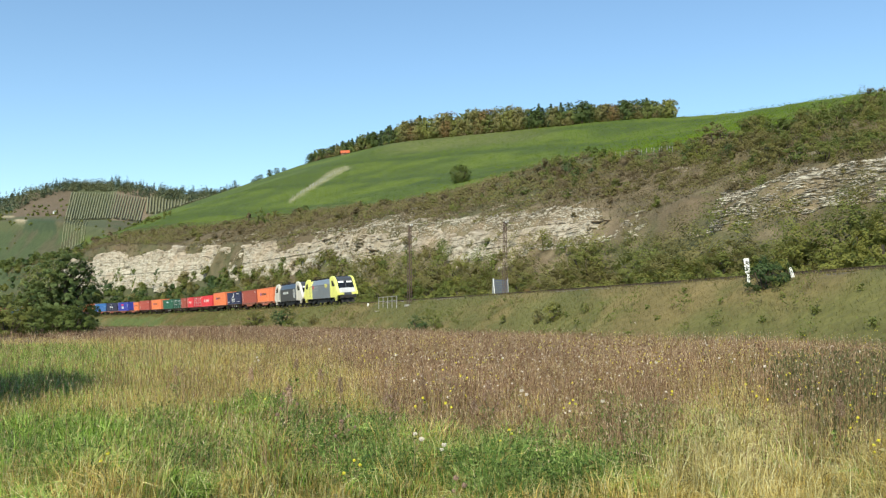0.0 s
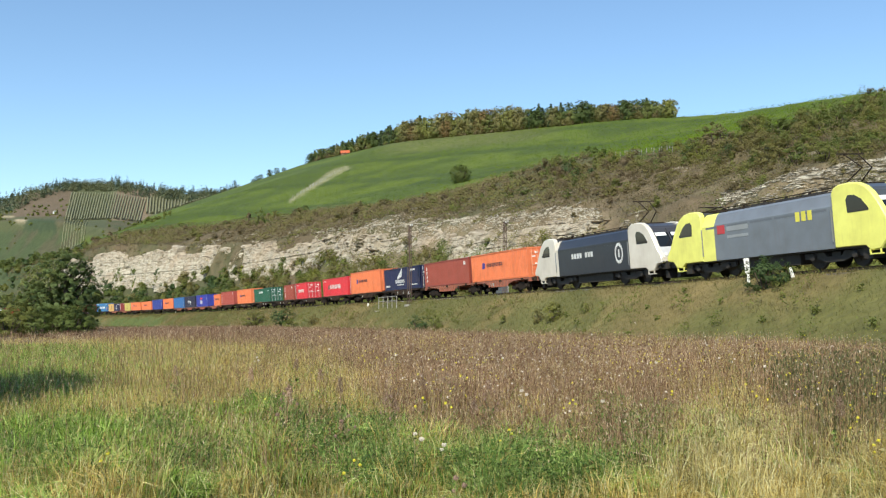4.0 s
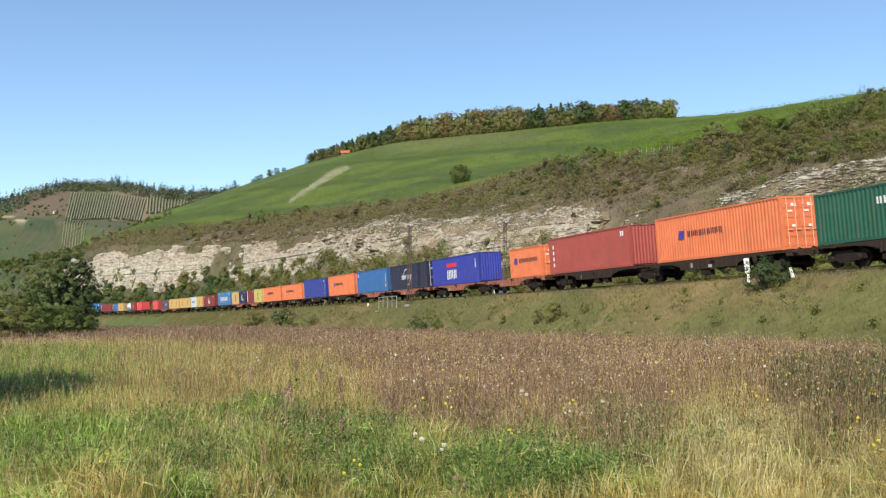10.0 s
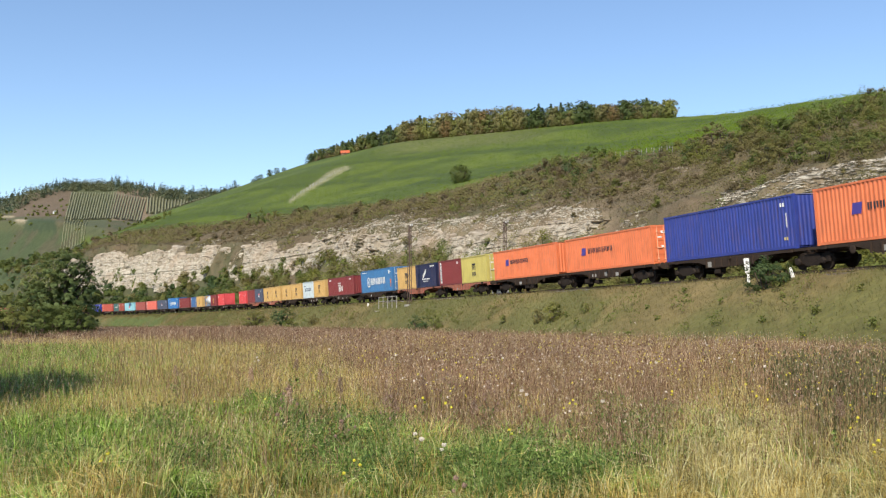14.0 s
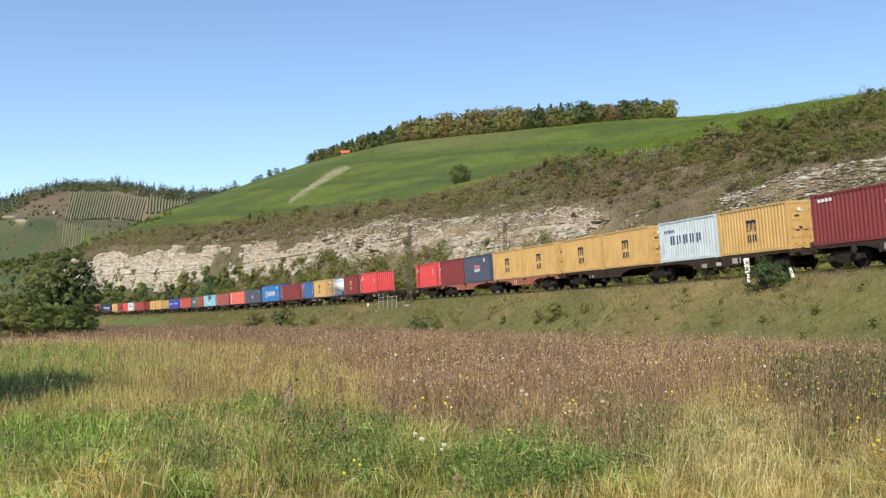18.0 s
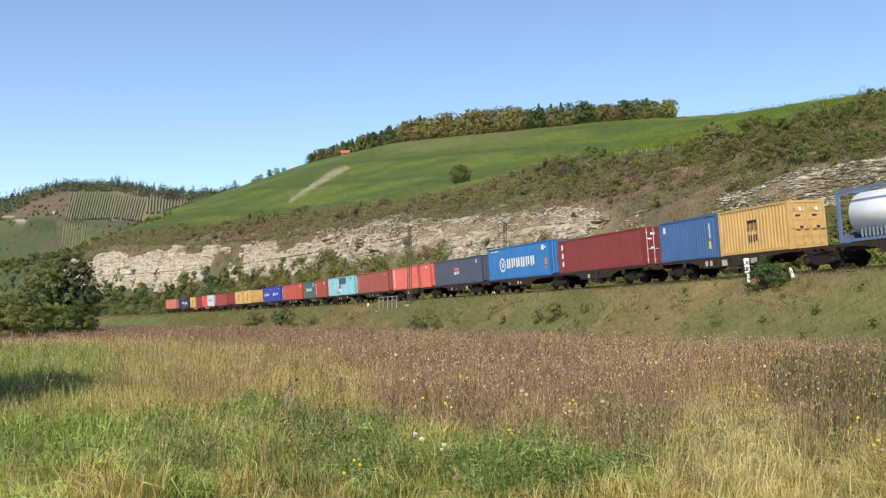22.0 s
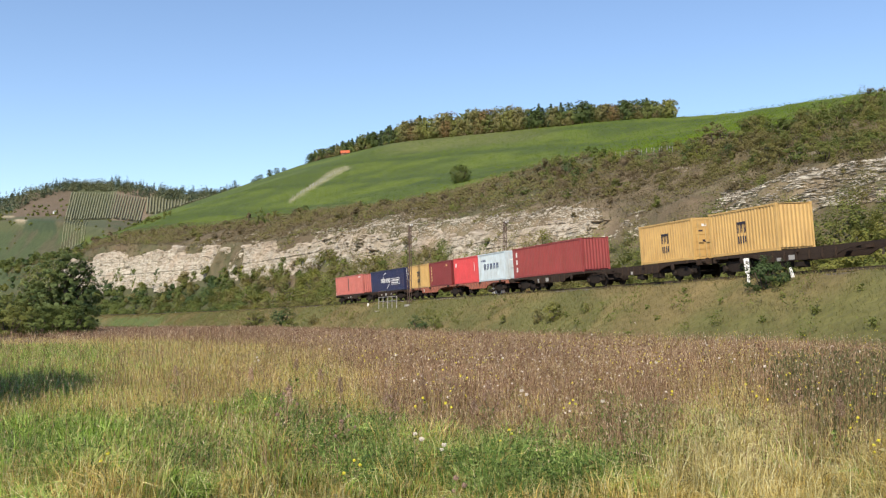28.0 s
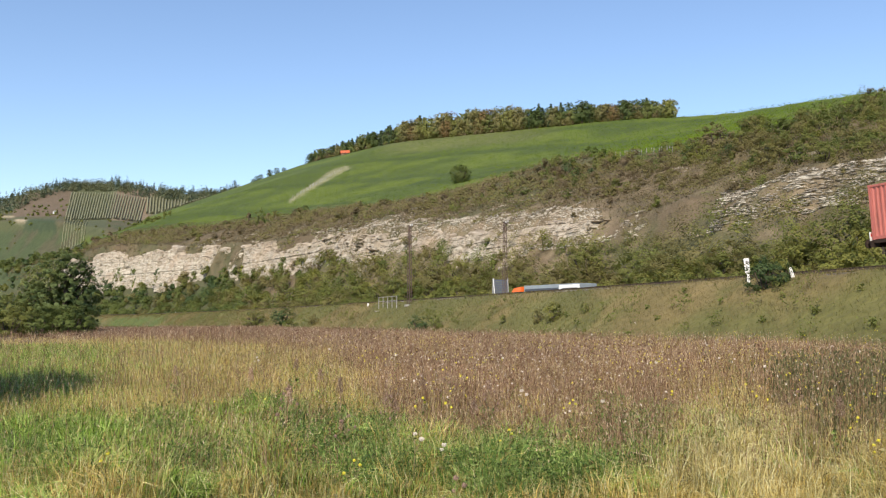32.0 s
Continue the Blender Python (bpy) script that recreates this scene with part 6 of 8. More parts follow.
def far_wood():
    """The wood on the far hill: dark conifers and paler broadleaf crowns, each kind one mass."""
    for nm, mat, n, seed, cone, label in (("far_conifers", HAZED_PINE, 420, 31, True, "dark conifers along the top of the far hill"), ("far_broadleaf_wood", HAZED_LEAF, 760, 32, False, "olive broadleaf wood along the top of the far hill")):
        r = np.random.RandomState(seed)
        px = r.uniform(-60, 420, n)
        lump = smooth_noise(px, px * 0, 26, 131)
        keep = (lump > 0.4) if cone else (r.rand(n) < 1.1 - 0.7 * (lump > 0.55))
        front = np.interp(px, [-60, 20, 110, 150, 250, 400], [790, 840, 910, 905, 880, 880])
        yy = front + (1000 - front) * r.rand(n) ** 1.2
        px, yy = px[keep], yy[keep]
        n = len(px)
        x = (px - 784) / 1642 * yy
        z = lay(x, yy)[0]
        h = (5.5 + 6.5 * r.rand(n) ** 1.4) if cone else (4.5 + 5.5 * r.rand(n) ** 1.5)
        per = 60
        t = r.rand(n, per)
        a = r.rand(n, per) * 2 * np.pi
        rad = ((1 - t) * 0.36 if cone else np.sin(np.pi * (0.15 + 0.8 * t)) * 0.48) * h[:, None] * np.sqrt(r.rand(n, per))
        c = np.stack((x[:, None] + rad * np.cos(a), yy[:, None] + rad * np.sin(a), z[:, None] + h[:, None] * (0.05 + 0.95 * t)), -1).reshape(-1, 3)
        v = []
        for k in range(n):
            v.append(leaf_cloud(r, c[k * per:(k + 1) * per], np.full((per, 1), 0.25), per, 1.0, up=0.4, loose=0.2, core=np.array((x[k], yy[k], z[k] + h[k] * 0.3))))
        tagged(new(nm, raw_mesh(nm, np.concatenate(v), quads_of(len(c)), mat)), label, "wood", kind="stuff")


far_wood()


def side_trees():
    """The group of trees and bushes at the meadow's edge, before the far end of the line."""
    rng = random.Random(23)
    g = "trees at the edge of the meadow"
    for x_px, dist, h, k, wide in ((114, 112, 10.7, 1, 1.05), (136, 114, 9.6, 1, 0.85), (88, 116, 9.8, 0, 0.95), (62, 110, 6.8, 1, 1.0), (8, 112, 5.4, 0, 1.3), (-40, 110, 6.0, 0, 1.2)):
        x = (x_px - 784) / 1642 * dist
        tree(x, dist, h, k, rng, "at the edge of the meadow", g, wide, z=-1.45)
    for x_px, dist, h, w in ((20, 104, 3.4, 5.0), (70, 103, 2.8, 5.0), (115, 104, 2.6, 4.0), (150, 106, 2.2, 3.2), (-20, 104, 3.0, 5.0), (40, 107, 4.2, 5.5), (130, 105, 3.6, 4.5), (90, 105, 3.8, 5.0), (156, 108, 2.6, 2.4)):
        x = (x_px - 784) / 1642 * dist
        bush(x, dist, w, h, "dark" if x_px % 20 else "green", rng, "at the foot of the trees", g, z=-1.5)
    # bushes on the railway bank and beside the line
    for px, d, w, h, kind in ((742, -8.0, 2.2, 1.7, "deep"), (768, -7.6, 1.1, 1.9, "green"), (452, -7.5, 5.0, 2.6, "green"), (500, -7.0, 4.0, 2.8, "deep"), (515, -8.2, 2.5, 1.6, "green"), (985, -6.2, 1.7, 1.4, "lime"), (950, -6.5, 1.0, 1.1, "olive"), (1362, -3.7, 2.0, 1.8, "deep"), (1378, -3.5, 1.5, 1.4, "deep"), (1040, -5.5, 0.7, 0.9, "green"), (888, -6.5, 0.7, 0.8, "green"), (555, -7.0, 1.4, 1.5, "olive"), (370, 8.0, 4.0, 3.0, "dark")):
        x, y, s = bearing_at(px, d)
        bush(x, y, w, h, kind, rng, "on the grassy railway bank", "bushes on the bank")
    # trees out of view, inferred from their shadow on the grass; overlapped to deepen it
    for k, (x, y, h) in enumerate(((-13.3, 15.0, 9.2), (-13.9, 15.7, 9.4), (-13.4, 14.2, 9.0), (-14.2, 14.8, 9.5), (-14.8, 16.4, 9.5), (-13.0, 13.8, 8.6), (-15.2, 15.6, 9.3), (-13.6, 13.4, 8.8))):
        tree(x, y, h, 0 if k in (3, 4) else 1, rng, "out of view, added to shadow the meadow", g, 1.1, z=-1.7)


side_trees()


def vineyards():
    """Vine rows up the hill, and on the far hill."""
    r = np.random.RandomState(41)
    s0 = np.arange(-430.0, 170.0, 2.3)
    d0 = np.arange(66.0, 299.0, 1.5)
    sg, dg = np.meshgrid(s0, d0)
    sg, dg = sg.ravel() + (dg.ravel() - 90) * 0.18 + r.normal(size=sg.size) * 0.10, dg.ravel()
    x, y, _ = on_track(sg, dg)
    px = 784 + 1642 * x / np.maximum(y, 3)
    ok = (y > 60) & (px > 150) & (px < 1700) & (dg > vine_edge(px) - 3 + 6 * smooth_noise(sg, dg * 0, 6, 69))
    path = (np.abs(dg - 150 - 10 * np.sin(sg * 0.02)) < 1.8) | (np.abs(dg - 215 + 8 * np.sin(sg * 0.015)) < 1.6) | (np.abs(dg - 118 - 6 * np.sin(sg * 0.03)) < 1.2)
    ok &= ~path & ((px > 1000) | (r.rand(len(x)) < 0.55)) & ~((px > 506) & (px < 620) & (dg - TERRACE(px) > -7) & (dg - TERRACE(px) < SCAR_WIDE(px)) & (r.rand(len(x)) < 0.7))
    x, y, px = x[ok], y[ok], px[ok]
    z, _, dd = lay(x, y)
    keep = far_hill(x, y) < z - 0.5
    x, y, z, px = x[keep], y[keep], z[keep], px[keep]
    tall = np.repeat(np.interp(px, [850, 1080, 1500], [0.06, 0.9, 1.8]), 4)
    c = np.repeat(np.stack((x, y, z + 0.04), 1), 4, 0) + r.normal(size=(4 * len(x), 3)) * (0.26, 0.5, 0.0)
    c[:, 2] += tall * r.rand(len(c))
    k = np.argsort(r.rand(len(c)))
    c, tall = c[k], tall[k]
    low = tall < 0.6
    for nm, q, u, leaf, label in (("vine_rows", c[low], 12.0, LEAF_VINE, "green vine rows running up the hillside"), ("tall_vine_rows", c[~low], 1.8, LEAF_VINE_TALL, "taller yellow-green vine rows on the near shoulder of the hill")):
        v = leaf_cloud(r, q, np.full((len(q), 1), 0.04), len(q), 0.6 if u > 5 else 0.48, 0.85, u, tilt=(-0.25, -0.5, 1.0))
        tagged(new(nm, raw_mesh(nm, v, quads_of(len(q)), leaf)), label, "vineyard", kind="stuff")
    # far hill: hedge-like rows on stakes
    verts, faces = [], []
    rows_far = [(p, p - 10.5, float(np.interp(p, [118, 255], [898, 868])), 688.0, 0.42, 1.4) for p in np.arange(122, 256, 4.7)]
    rows_far += [(p, p - 2, 893.0, 760.0, 0.5, 1.7) for p in np.arange(258, 364, 5.4)]
    rows_far += [(112 + 5.0 * i, 96 + 5.4 * i, 684.0, 566.0, 0.20, 0.8) for i in range(9)]
    rows_far += [(86 + 5.5 * i, 72 + 6.0 * i, 556.0, 480.0, 0.18, 0.8) for i in range(8)]
    for pa, pb, ya, yb, w, hh in rows_far:
        t = np.linspace(0, 1, 60)
        yy = ya + (yb - ya) * t
        x = (pa + (pb - pa) * t - 784) / 1642 * yy + r.normal(size=60) * 0.12
        z = lay(x, yy)[0]
        wid, top = w + 0.12 * r.rand(60), hh * (0.8 + 0.4 * r.rand(60)) * np.where(r.rand(60) < 0.12, 0.3, 1)
        ring = np.stack((np.stack((x - wid, yy, z - 0.2), 1), np.stack((x - wid * 0.7, yy, z + top), 1), np.stack((x + wid * 0.7, yy, z + top), 1), np.stack((x + wid, yy, z - 0.2), 1)), 1)
        o = np.arange(60 * 4).reshape(60, 4) + sum(len(q) for q in verts)
        verts.append(ring.reshape(-1, 3))
        for k in range(3):
            faces.append(np.stack((o[:-1, k], o[:-1, k + 1], o[1:, k + 1], o[1:, k]), 1))
    v, fq = np.concatenate(verts), np.concatenate(faces)
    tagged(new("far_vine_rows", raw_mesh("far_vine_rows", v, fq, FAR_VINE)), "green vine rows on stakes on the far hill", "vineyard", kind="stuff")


vineyards()


def far_hedges():
    """Hedges and single bushes between the far fields."""
    r = np.random.RandomState(45)
    rows = []
    for i in range(120):
        px, yy = r.uniform(-20, 118), r.uniform(700, 850)
        if i % 2:
            px, yy = r.uniform(128, 300), r.uniform(540, 676)
        rows.append(((px - 784) / 1642 * yy, yy, r.uniform(0.9, 2.8)))
    thicket(r, rows, "green", "far_hedges", "green hedges and bushes between the far fields", 110)
    ob = tagged(new("field_hut"), "small white hut among the far fields", "hut")
    x, y = (93 - 784) / 1642 * 752, 752.0
    ob.matrix_basis = pose(x, y, lay_at(x, y), 0, 0, 20)
    part("wall", Shape().box(-1.6, 1.6, -1.2, 1.2, -0.5, 1.5).mesh("wall", WHITE), ob)
    part("roof", Shape().prism([(-1.9, 1.5), (1.9, 1.5), (0, 2.3)], -1.5, 1.5).mesh("roof", CONCRETE), ob)


far_hedges()

# ---- meadow ----
GRASS_GREEN = grass_material("grass_green", [(0.04, 0.07, 0.012), (0.26, 0.43, 0.052), (0.45, 0.65, 0.105), (0.84, 0.90, 0.34)], fine=True)
GRASS_LUSH = grass_material("grass_lush", [(0.055, 0.095, 0.02), (0.175, 0.29, 0.052), (0.30, 0.44, 0.095), (0.60, 0.70, 0.25)], fine=True)
GRASS_STRAW = grass_material("grass_straw", [(0.095, 0.063, 0.02), (0.74, 0.515, 0.135), (0.95, 0.735, 0.255), (0.98, 0.88, 0.50)], fine=True)
WEED_BROWN = grass_material("weed_brown", [(0.07, 0.034, 0.02), (0.27, 0.155, 0.085), (0.43, 0.27, 0.155), (0.78, 0.58, 0.35)])
SEED_BROWN = grass_material("seed_brown", [(0.10, 0.045, 0.027), (0.29, 0.155, 0.095), (0.42, 0.25, 0.155), (0.88, 0.70, 0.50)])
EAR_TAN = grass_material("ear_tan", [(0.18, 0.11, 0.045), (0.40, 0.28, 0.115), (0.56, 0.42, 0.19), (0.80, 0.66, 0.38)])
SLOPE_DRY = grass_material("slope_dry", [(0.19, 0.165, 0.09), (0.25, 0.215, 0.125), (0.31, 0.26, 0.16), (0.36, 0.31, 0.20)], 0.4)
BANK_STRAW = grass_material("bank_straw", [(0.16, 0.13, 0.046), (0.21, 0.165, 0.06), (0.265, 0.21, 0.08), (0.34, 0.275, 0.115)])
BANK_GREEN = grass_material("bank_green", [(0.145, 0.145, 0.036), (0.185, 0.178, 0.046), (0.215, 0.205, 0.055), (0.265, 0.25, 0.075)])
HERB_GREEN = grass_material("herb_green", [(0.04, 0.075, 0.014), (0.12, 0.215, 0.038), (0.235, 0.355, 0.072), (0.52, 0.62, 0.19)], fine=True)
WEED_DARK = grass_material("weed_dark", [(0.04, 0.042, 0.016), (0.105, 0.11, 0.036), (0.18, 0.18, 0.068), (0.38, 0.36, 0.17)])
DOCK_SEED = grass_material("dock_seed", [(0.16, 0.085, 0.055), (0.42, 0.25, 0.165), (0.58, 0.38, 0.27), (0.86, 0.68, 0.54)])
GRASS_PALE = grass_material("grass_pale", [(0.22, 0.19, 0.055), (0.69, 0.55, 0.185), (0.91, 0.76, 0.335), (0.97, 0.89, 0.52)], fine=True)
STEM_DRY = two_tone("dry_stem", (0.30, 0.24, 0.11), (0.20, 0.17, 0.07), 20.0, 0.8)
PETAL_YELLOW = two_tone("yellow_petals", (0.88, 0.80, 0.06), (0.82, 0.70, 0.04), 30.0, 0.6)
PETAL_WHITE = two_tone("white_seed_fluff", (0.82, 0.75, 0.66), (0.68, 0.57, 0.48), 30.0, 0.8)


def scatter(r, n, r0, r1, power):
    """Places before the camera, thinner with distance."""
    u = r.rand(n)
    q = 2 - power
    rad = (r0 ** q + u * (r1 ** q - r0 ** q)) ** (1 / q)
    a = r.uniform(-0.56, 0.56, n)
    return rad * np.sin(a), rad * np.cos(a), rad, 784 + 1642 * np.tan(a)


def meadow_ok(x, y):
    return track_coords(x, y)[1] < -8.5


def patches(x, y, rad, px, rows, seed):
    """Share of a plant in the patches (bearing, drop of sight, half-widths) that it fills."""
    drop = 572 + 2250 / rad + 34 * (smooth_noise(x, y, 0.9, seed) - 0.5) + 40 * (smooth_noise(x, y, 0.35, seed + 3) - 0.5)
    side = px + 90 * (smooth_noise(x, y, 0.8, seed + 1) - 0.5) + 60 * (smooth_noise(x, y, 0.3, seed + 2) - 0.5)
    f = np.zeros(len(x))
    for a, b, ra, rb, k in rows:
        f = np.maximum(f, k * step(1 - np.hypot((side - a) / ra, (drop - b) / rb), -0.15, 0.22))
    return f


GREEN_ROWS = [(1400, 800, 60, 24, 0.4), (1490, 850, 40, 30, 0.35), (60, 668, 150, 36, 1.0), (130, 632, 200, 22, 0.7), (110, 705, 150, 26, 0.55), (90, 766, 170, 38, 1.0), (300, 772, 190, 38, 0.85), (480, 750, 110, 34, 0.8), (640, 815, 130, 65, 0.55), (330, 868, 75, 26, 0.9), (20, 850, 60, 26, 0.5), (790, 800, 90, 40, 0.5), (1000, 830, 200, 62, 0.8), (1215, 748, 130, 40, 0.5), (1165, 850, 45, 34, 0.5), (1305, 862, 34, 24, 0.5), (60, 620, 160, 34, 0.85), (700, 860, 120, 40, 0.5), (250, 800, 260, 50, 0.6), (150, 690, 220, 40, 0.55), (560, 790, 170, 60, 0.6)]
HERB_ROWS = [(620, 800, 95, 62, 1.0), (500, 738, 55, 24, 0.9), (960, 842, 170, 44, 1.0), (300, 752, 50, 20, 0.6), (170, 800, 60, 26, 0.5), (1100, 752, 60, 26, 0.5), (690, 842, 70, 40, 0.8), (60, 775, 50, 24, 0.7), (370, 800, 60, 26, 0.5), (1120, 800, 60, 40, 0.6)]


def zones(x, y, rad, px):
    """Shares of green grass and of brown weeds; straw takes the rest."""
    n1, n2 = smooth_noise(x, y, 2.6, 51), smooth_noise(x, y, 7.0, 52)
    edge = np.interp(px, [0, 400, 550, 630, 690, 800, 1150, 1210, 1300, 1400, 1568], [125, 62, 40, 22, 13.4, 12.8, 12.2, 15.5, 15.5, 12.5, 11.0])
    brown = step(rad + (n2 - 0.5) * 12 + (n1 - 0.5) * 7, edge * 0.82, edge * 1.25)
    green = patches(x, y, rad, px, GREEN_ROWS, 151)
    far_green = np.interp(px, [0, 120, 260, 420, 600], [0.95, 0.9, 0.6, 0.3, 0.0]) * step(rad, 15, 20) * (0.55 + 0.6 * smooth_noise(x, y, 1.8, 65))
    some = 0.12 * step(px, 900, 300) + 0.45 * step(px, 1230, 1080) * step(n1 * 0.5 + smooth_noise(x, y, 1.1, 53) * 0.5, 0.45, 0.7)
    return np.clip(np.maximum(np.maximum(green * (1 - 0.6 * brown), some), far_green * (1 - brown * 0.7)), 0, 1), brown


def blade_mesh(name, r, x, y, height, width, lean, mat, z=None):
    """One tapering blade each, leaning its own way."""
    n = len(x)
    z = (lay(x, y)[0] if z is None else z) - 0.03
    a = r.rand(n) * 2 * np.pi
    b = smooth_noise(x, y, 0.8, 57) * 4 * np.pi + r.normal(size=n) * 1.5
    base = np.stack((x, y, z), 1)
    side = np.stack((np.cos(a) * width / 2, np.sin(a) * width / 2, np.zeros(n)), 1)
    tip = base + np.stack((np.cos(b) * lean * height, np.sin(b) * lean * height, height * (1 - 0.35 * lean)), 1)
    v = np.stack((base - side, base + side, tip), 1).reshape(-1, 3)
    return raw_mesh(name, v, np.arange(3 * n).reshape(n, 3), mat)


def bent_blades(name, r, x, y, height, width, lean, mat, drift=0.0):
    """Blades that rise and then bend over, in tussocks that fall their own way."""
    n = len(x)
    z = lay(x, y)[0] - 0.03
    a = r.rand(n) * 2 * np.pi
    b = smooth_noise(x, y, 0.45, 57) * 4 * np.pi * (1 - drift) + r.normal(size=n) * 1.3
    base = np.stack((x, y, z), 1)
    side = np.stack((np.cos(a), np.sin(a), 0.3 * r.normal(size=n)), 1) * (width / 2)[:, None]
    out = np.stack((np.cos(b), np.sin(b), np.zeros(n)), 1) * (height * lean)[:, None]
    up = np.stack((np.zeros(n), np.zeros(n), height), 1)
    mid = base + out * 0.3 + up * 0.65
    tip = base + out + up * np.clip(1.0 - 0.45 * lean, 0.25, 1)[:, None]
    v = np.stack((base - side, base + side, mid - side * 0.8, mid + side * 0.8, tip), 1).reshape(-1, 3)
    f = (np.arange(n)[:, None, None] * 5 + np.array([(0, 1, 3), (0, 3, 2), (2, 3, 4)])[None]).reshape(-1, 3)
    return raw_mesh(name, v, f, mat)


def near_meadow():
    """The tangle of grass close by: green, lush and dry blades in patches."""
    r = np.random.RandomState(78)
    x, y, rad, px = scatter(r, 290000, 6.8, 16.5, 1.45)
    g, br = zones(x, y, rad, px)
    herb = patches(x, y, rad, px, HERB_ROWS, 161)
    u = r.rand(len(x))
    fade = r.rand(len(x)) > step(rad, 13.5, 16.5)
    tus = 0.35 + 1.35 * smooth_noise(x, y, 0.42, 156) * (0.6 + 0.8 * smooth_noise(x, y, 1.3, 157))
    kind = np.where(u < herb * 0.75, 2, np.where(u < g * 0.93, 1, 0))
    thin = (kind > 0) | (r.rand(len(x)) < 1 - 0.65 * br)
    for k, nm, mat, hs, ln, label in ((0, "dry_grass", GRASS_STRAW, 0.35, 0.7, "tangled dry straw-coloured grass"), (1, "green_grass", GRASS_GREEN, 0.38, 1.1, "tangled green meadow grass"), (2, "lush_grass", GRASS_LUSH, 0.40, 1.0, "dense dark green grass tussocks")):
        q = (kind == k) & fade & thin & meadow_ok(x, y)
        m = int(q.sum())
        h = hs * (0.45 + 0.75 * r.rand(m)) * tus[q]
        me = bent_blades(nm, r, x[q], y[q], h, 0.003 + rad[q] * 0.00048 * (0.5 + 1.0 * r.rand(m)), 0.15 + ln * r.rand(m) ** 1.4, mat)
        tagged(new(nm, me), label, "grass", kind="stuff")


def meadow():
    near_meadow()
    r = np.random.RandomState(77)
    # green grass farther off
    x, y, rad, px = scatter(r, 230000, 13.5, 70, 1.6)
    g, br = zones(x, y, rad, px)
    k = (r.rand(len(x)) < g) & meadow_ok(x, y)
    x, y, rad = x[k], y[k], rad[k]
    tall = 0.55 + 0.8 * smooth_noise(x, y, 0.8, 54)
    me = blade_mesh("green_grass", r, x, y, (0.24 + 0.40 * r.rand(len(x)) ** 1.5) * tall, 0.003 + rad * 0.0005, 0.25 + 1.2 * r.rand(len(x)), GRASS_GREEN)
    tagged(new("green_grass", me), "lush green meadow grass", "grass", kind="stuff")
    # straw farther off
    x, y, rad, px = scatter(r, 420000, 13.0, 95, 1.5)
    g, br = zones(x, y, rad, px)
    k = (r.rand(len(x)) < np.clip(1.0 - g * 0.84 - br * 0.55, 0, 1)) & meadow_ok(x, y)
    x, y, rad, br, g = x[k], y[k], rad[k], br[k], g[k]
    tall = (1 - 0.4 * g) * (0.45 + 1.1 * smooth_noise(x, y, 0.9, 55)) * (0.8 + 0.4 * smooth_noise(x, y, 3.0, 155)) * (1 - 0.3 * step(rad, 18, 13))
    me = blade_mesh("straw_grass", r, x, y, (0.28 + 0.42 * r.rand(len(x))) * tall, 0.003 + rad * 0.00045, 0.1 + (0.8 + 0.8 * step(rad, 20, 13)) * r.rand(len(x)) ** 1.5, GRASS_STRAW)
    tagged(new("straw_grass", me), "tall dry straw-coloured meadow grass", "grass", kind="stuff")
    # ears on the dry grass
    k = np.nonzero((rad < 42) & (br < 0.3) & (r.rand(len(x)) < 0.20))[0]
    hk = (0.36 + 0.40 * r.rand(len(k))) * tall[k]
    size = 0.012 + rad[k] * 0.0007
    me = blade_mesh("grass_ears", r, x[k], y[k], size * 3.0, size * 0.42, r.rand(len(k)) * 0.9, EAR_TAN, lay(x[k], y[k])[0] + hk)
    tagged(new("grass_ears", me), "ripe brown and straw ears of the meadow grass", "grass", kind="stuff")
    # brown weeds: stalks and seed heads
    x, y, rad, px = scatter(r, 430000, 8, 165, 1.3)
    g, br = zones(x, y, rad, px)
    k = (r.rand(len(x)) < np.clip(br * 0.9 + 0.05 + 0.22 * step(smooth_noise(x, y, 1.6, 158), 0.5, 0.75) * step(px, 150, 400), 0, 1)) & meadow_ok(x, y)
    x, y, rad = x[k], y[k], rad[k]
    h = (0.42 + 0.5 * r.rand(len(x))) * (0.75 + 0.4 * smooth_noise(x, y, 2.2, 56))
    me = blade_mesh("brown_weeds", r, x, y, h, 0.003 + rad * 0.00042, 0.05 + 0.3 * r.rand(len(x)), WEED_BROWN)
    tagged(new("brown_weeds", me), "reddish brown dried weed stalks in the meadow", "weeds", kind="stuff")
    z = lay(x, y)[0]
    m = len(x)
    kk = np.concatenate((np.arange(m), np.nonzero(rad < 32)[0]))
    zz = z[kk] + h[kk] * r.uniform(0.45, 1.0, len(kk))
    size = 0.012 + rad[kk] * 0.0008
    me = blade_mesh("seed_heads", r, x[kk] + r.normal(size=len(kk)) * 0.03, y[kk] + r.normal(size=len(kk)) * 0.03, size * 2.0, size * 0.5, r.rand(len(kk)) * 0.7, SEED_BROWN, zz)
    tagged(new("seed_heads", me), "reddish brown seed heads of meadow weeds", "weeds", kind="stuff")
    # leafy herbs in the green strip
    x, y, rad, px = scatter(r, 11500, 6.6, 15, 1.4)
    k = r.rand(len(x)) < patches(x, y, rad, px, HERB_ROWS, 161) * 0.9
    x, y = x[k], y[k]
    z = lay(x, y)[0]
    m = len(x) * 20
    high = np.repeat(0.28 + 0.30 * smooth_noise(x, y, 0.7, 64), 20)
    c = np.repeat(np.stack((x, y, z), 1), 20, 0) + np.stack((r.normal(size=m) * 0.10, r.normal(size=m) * 0.10, r.rand(m) ** 0.8 * high), 1)
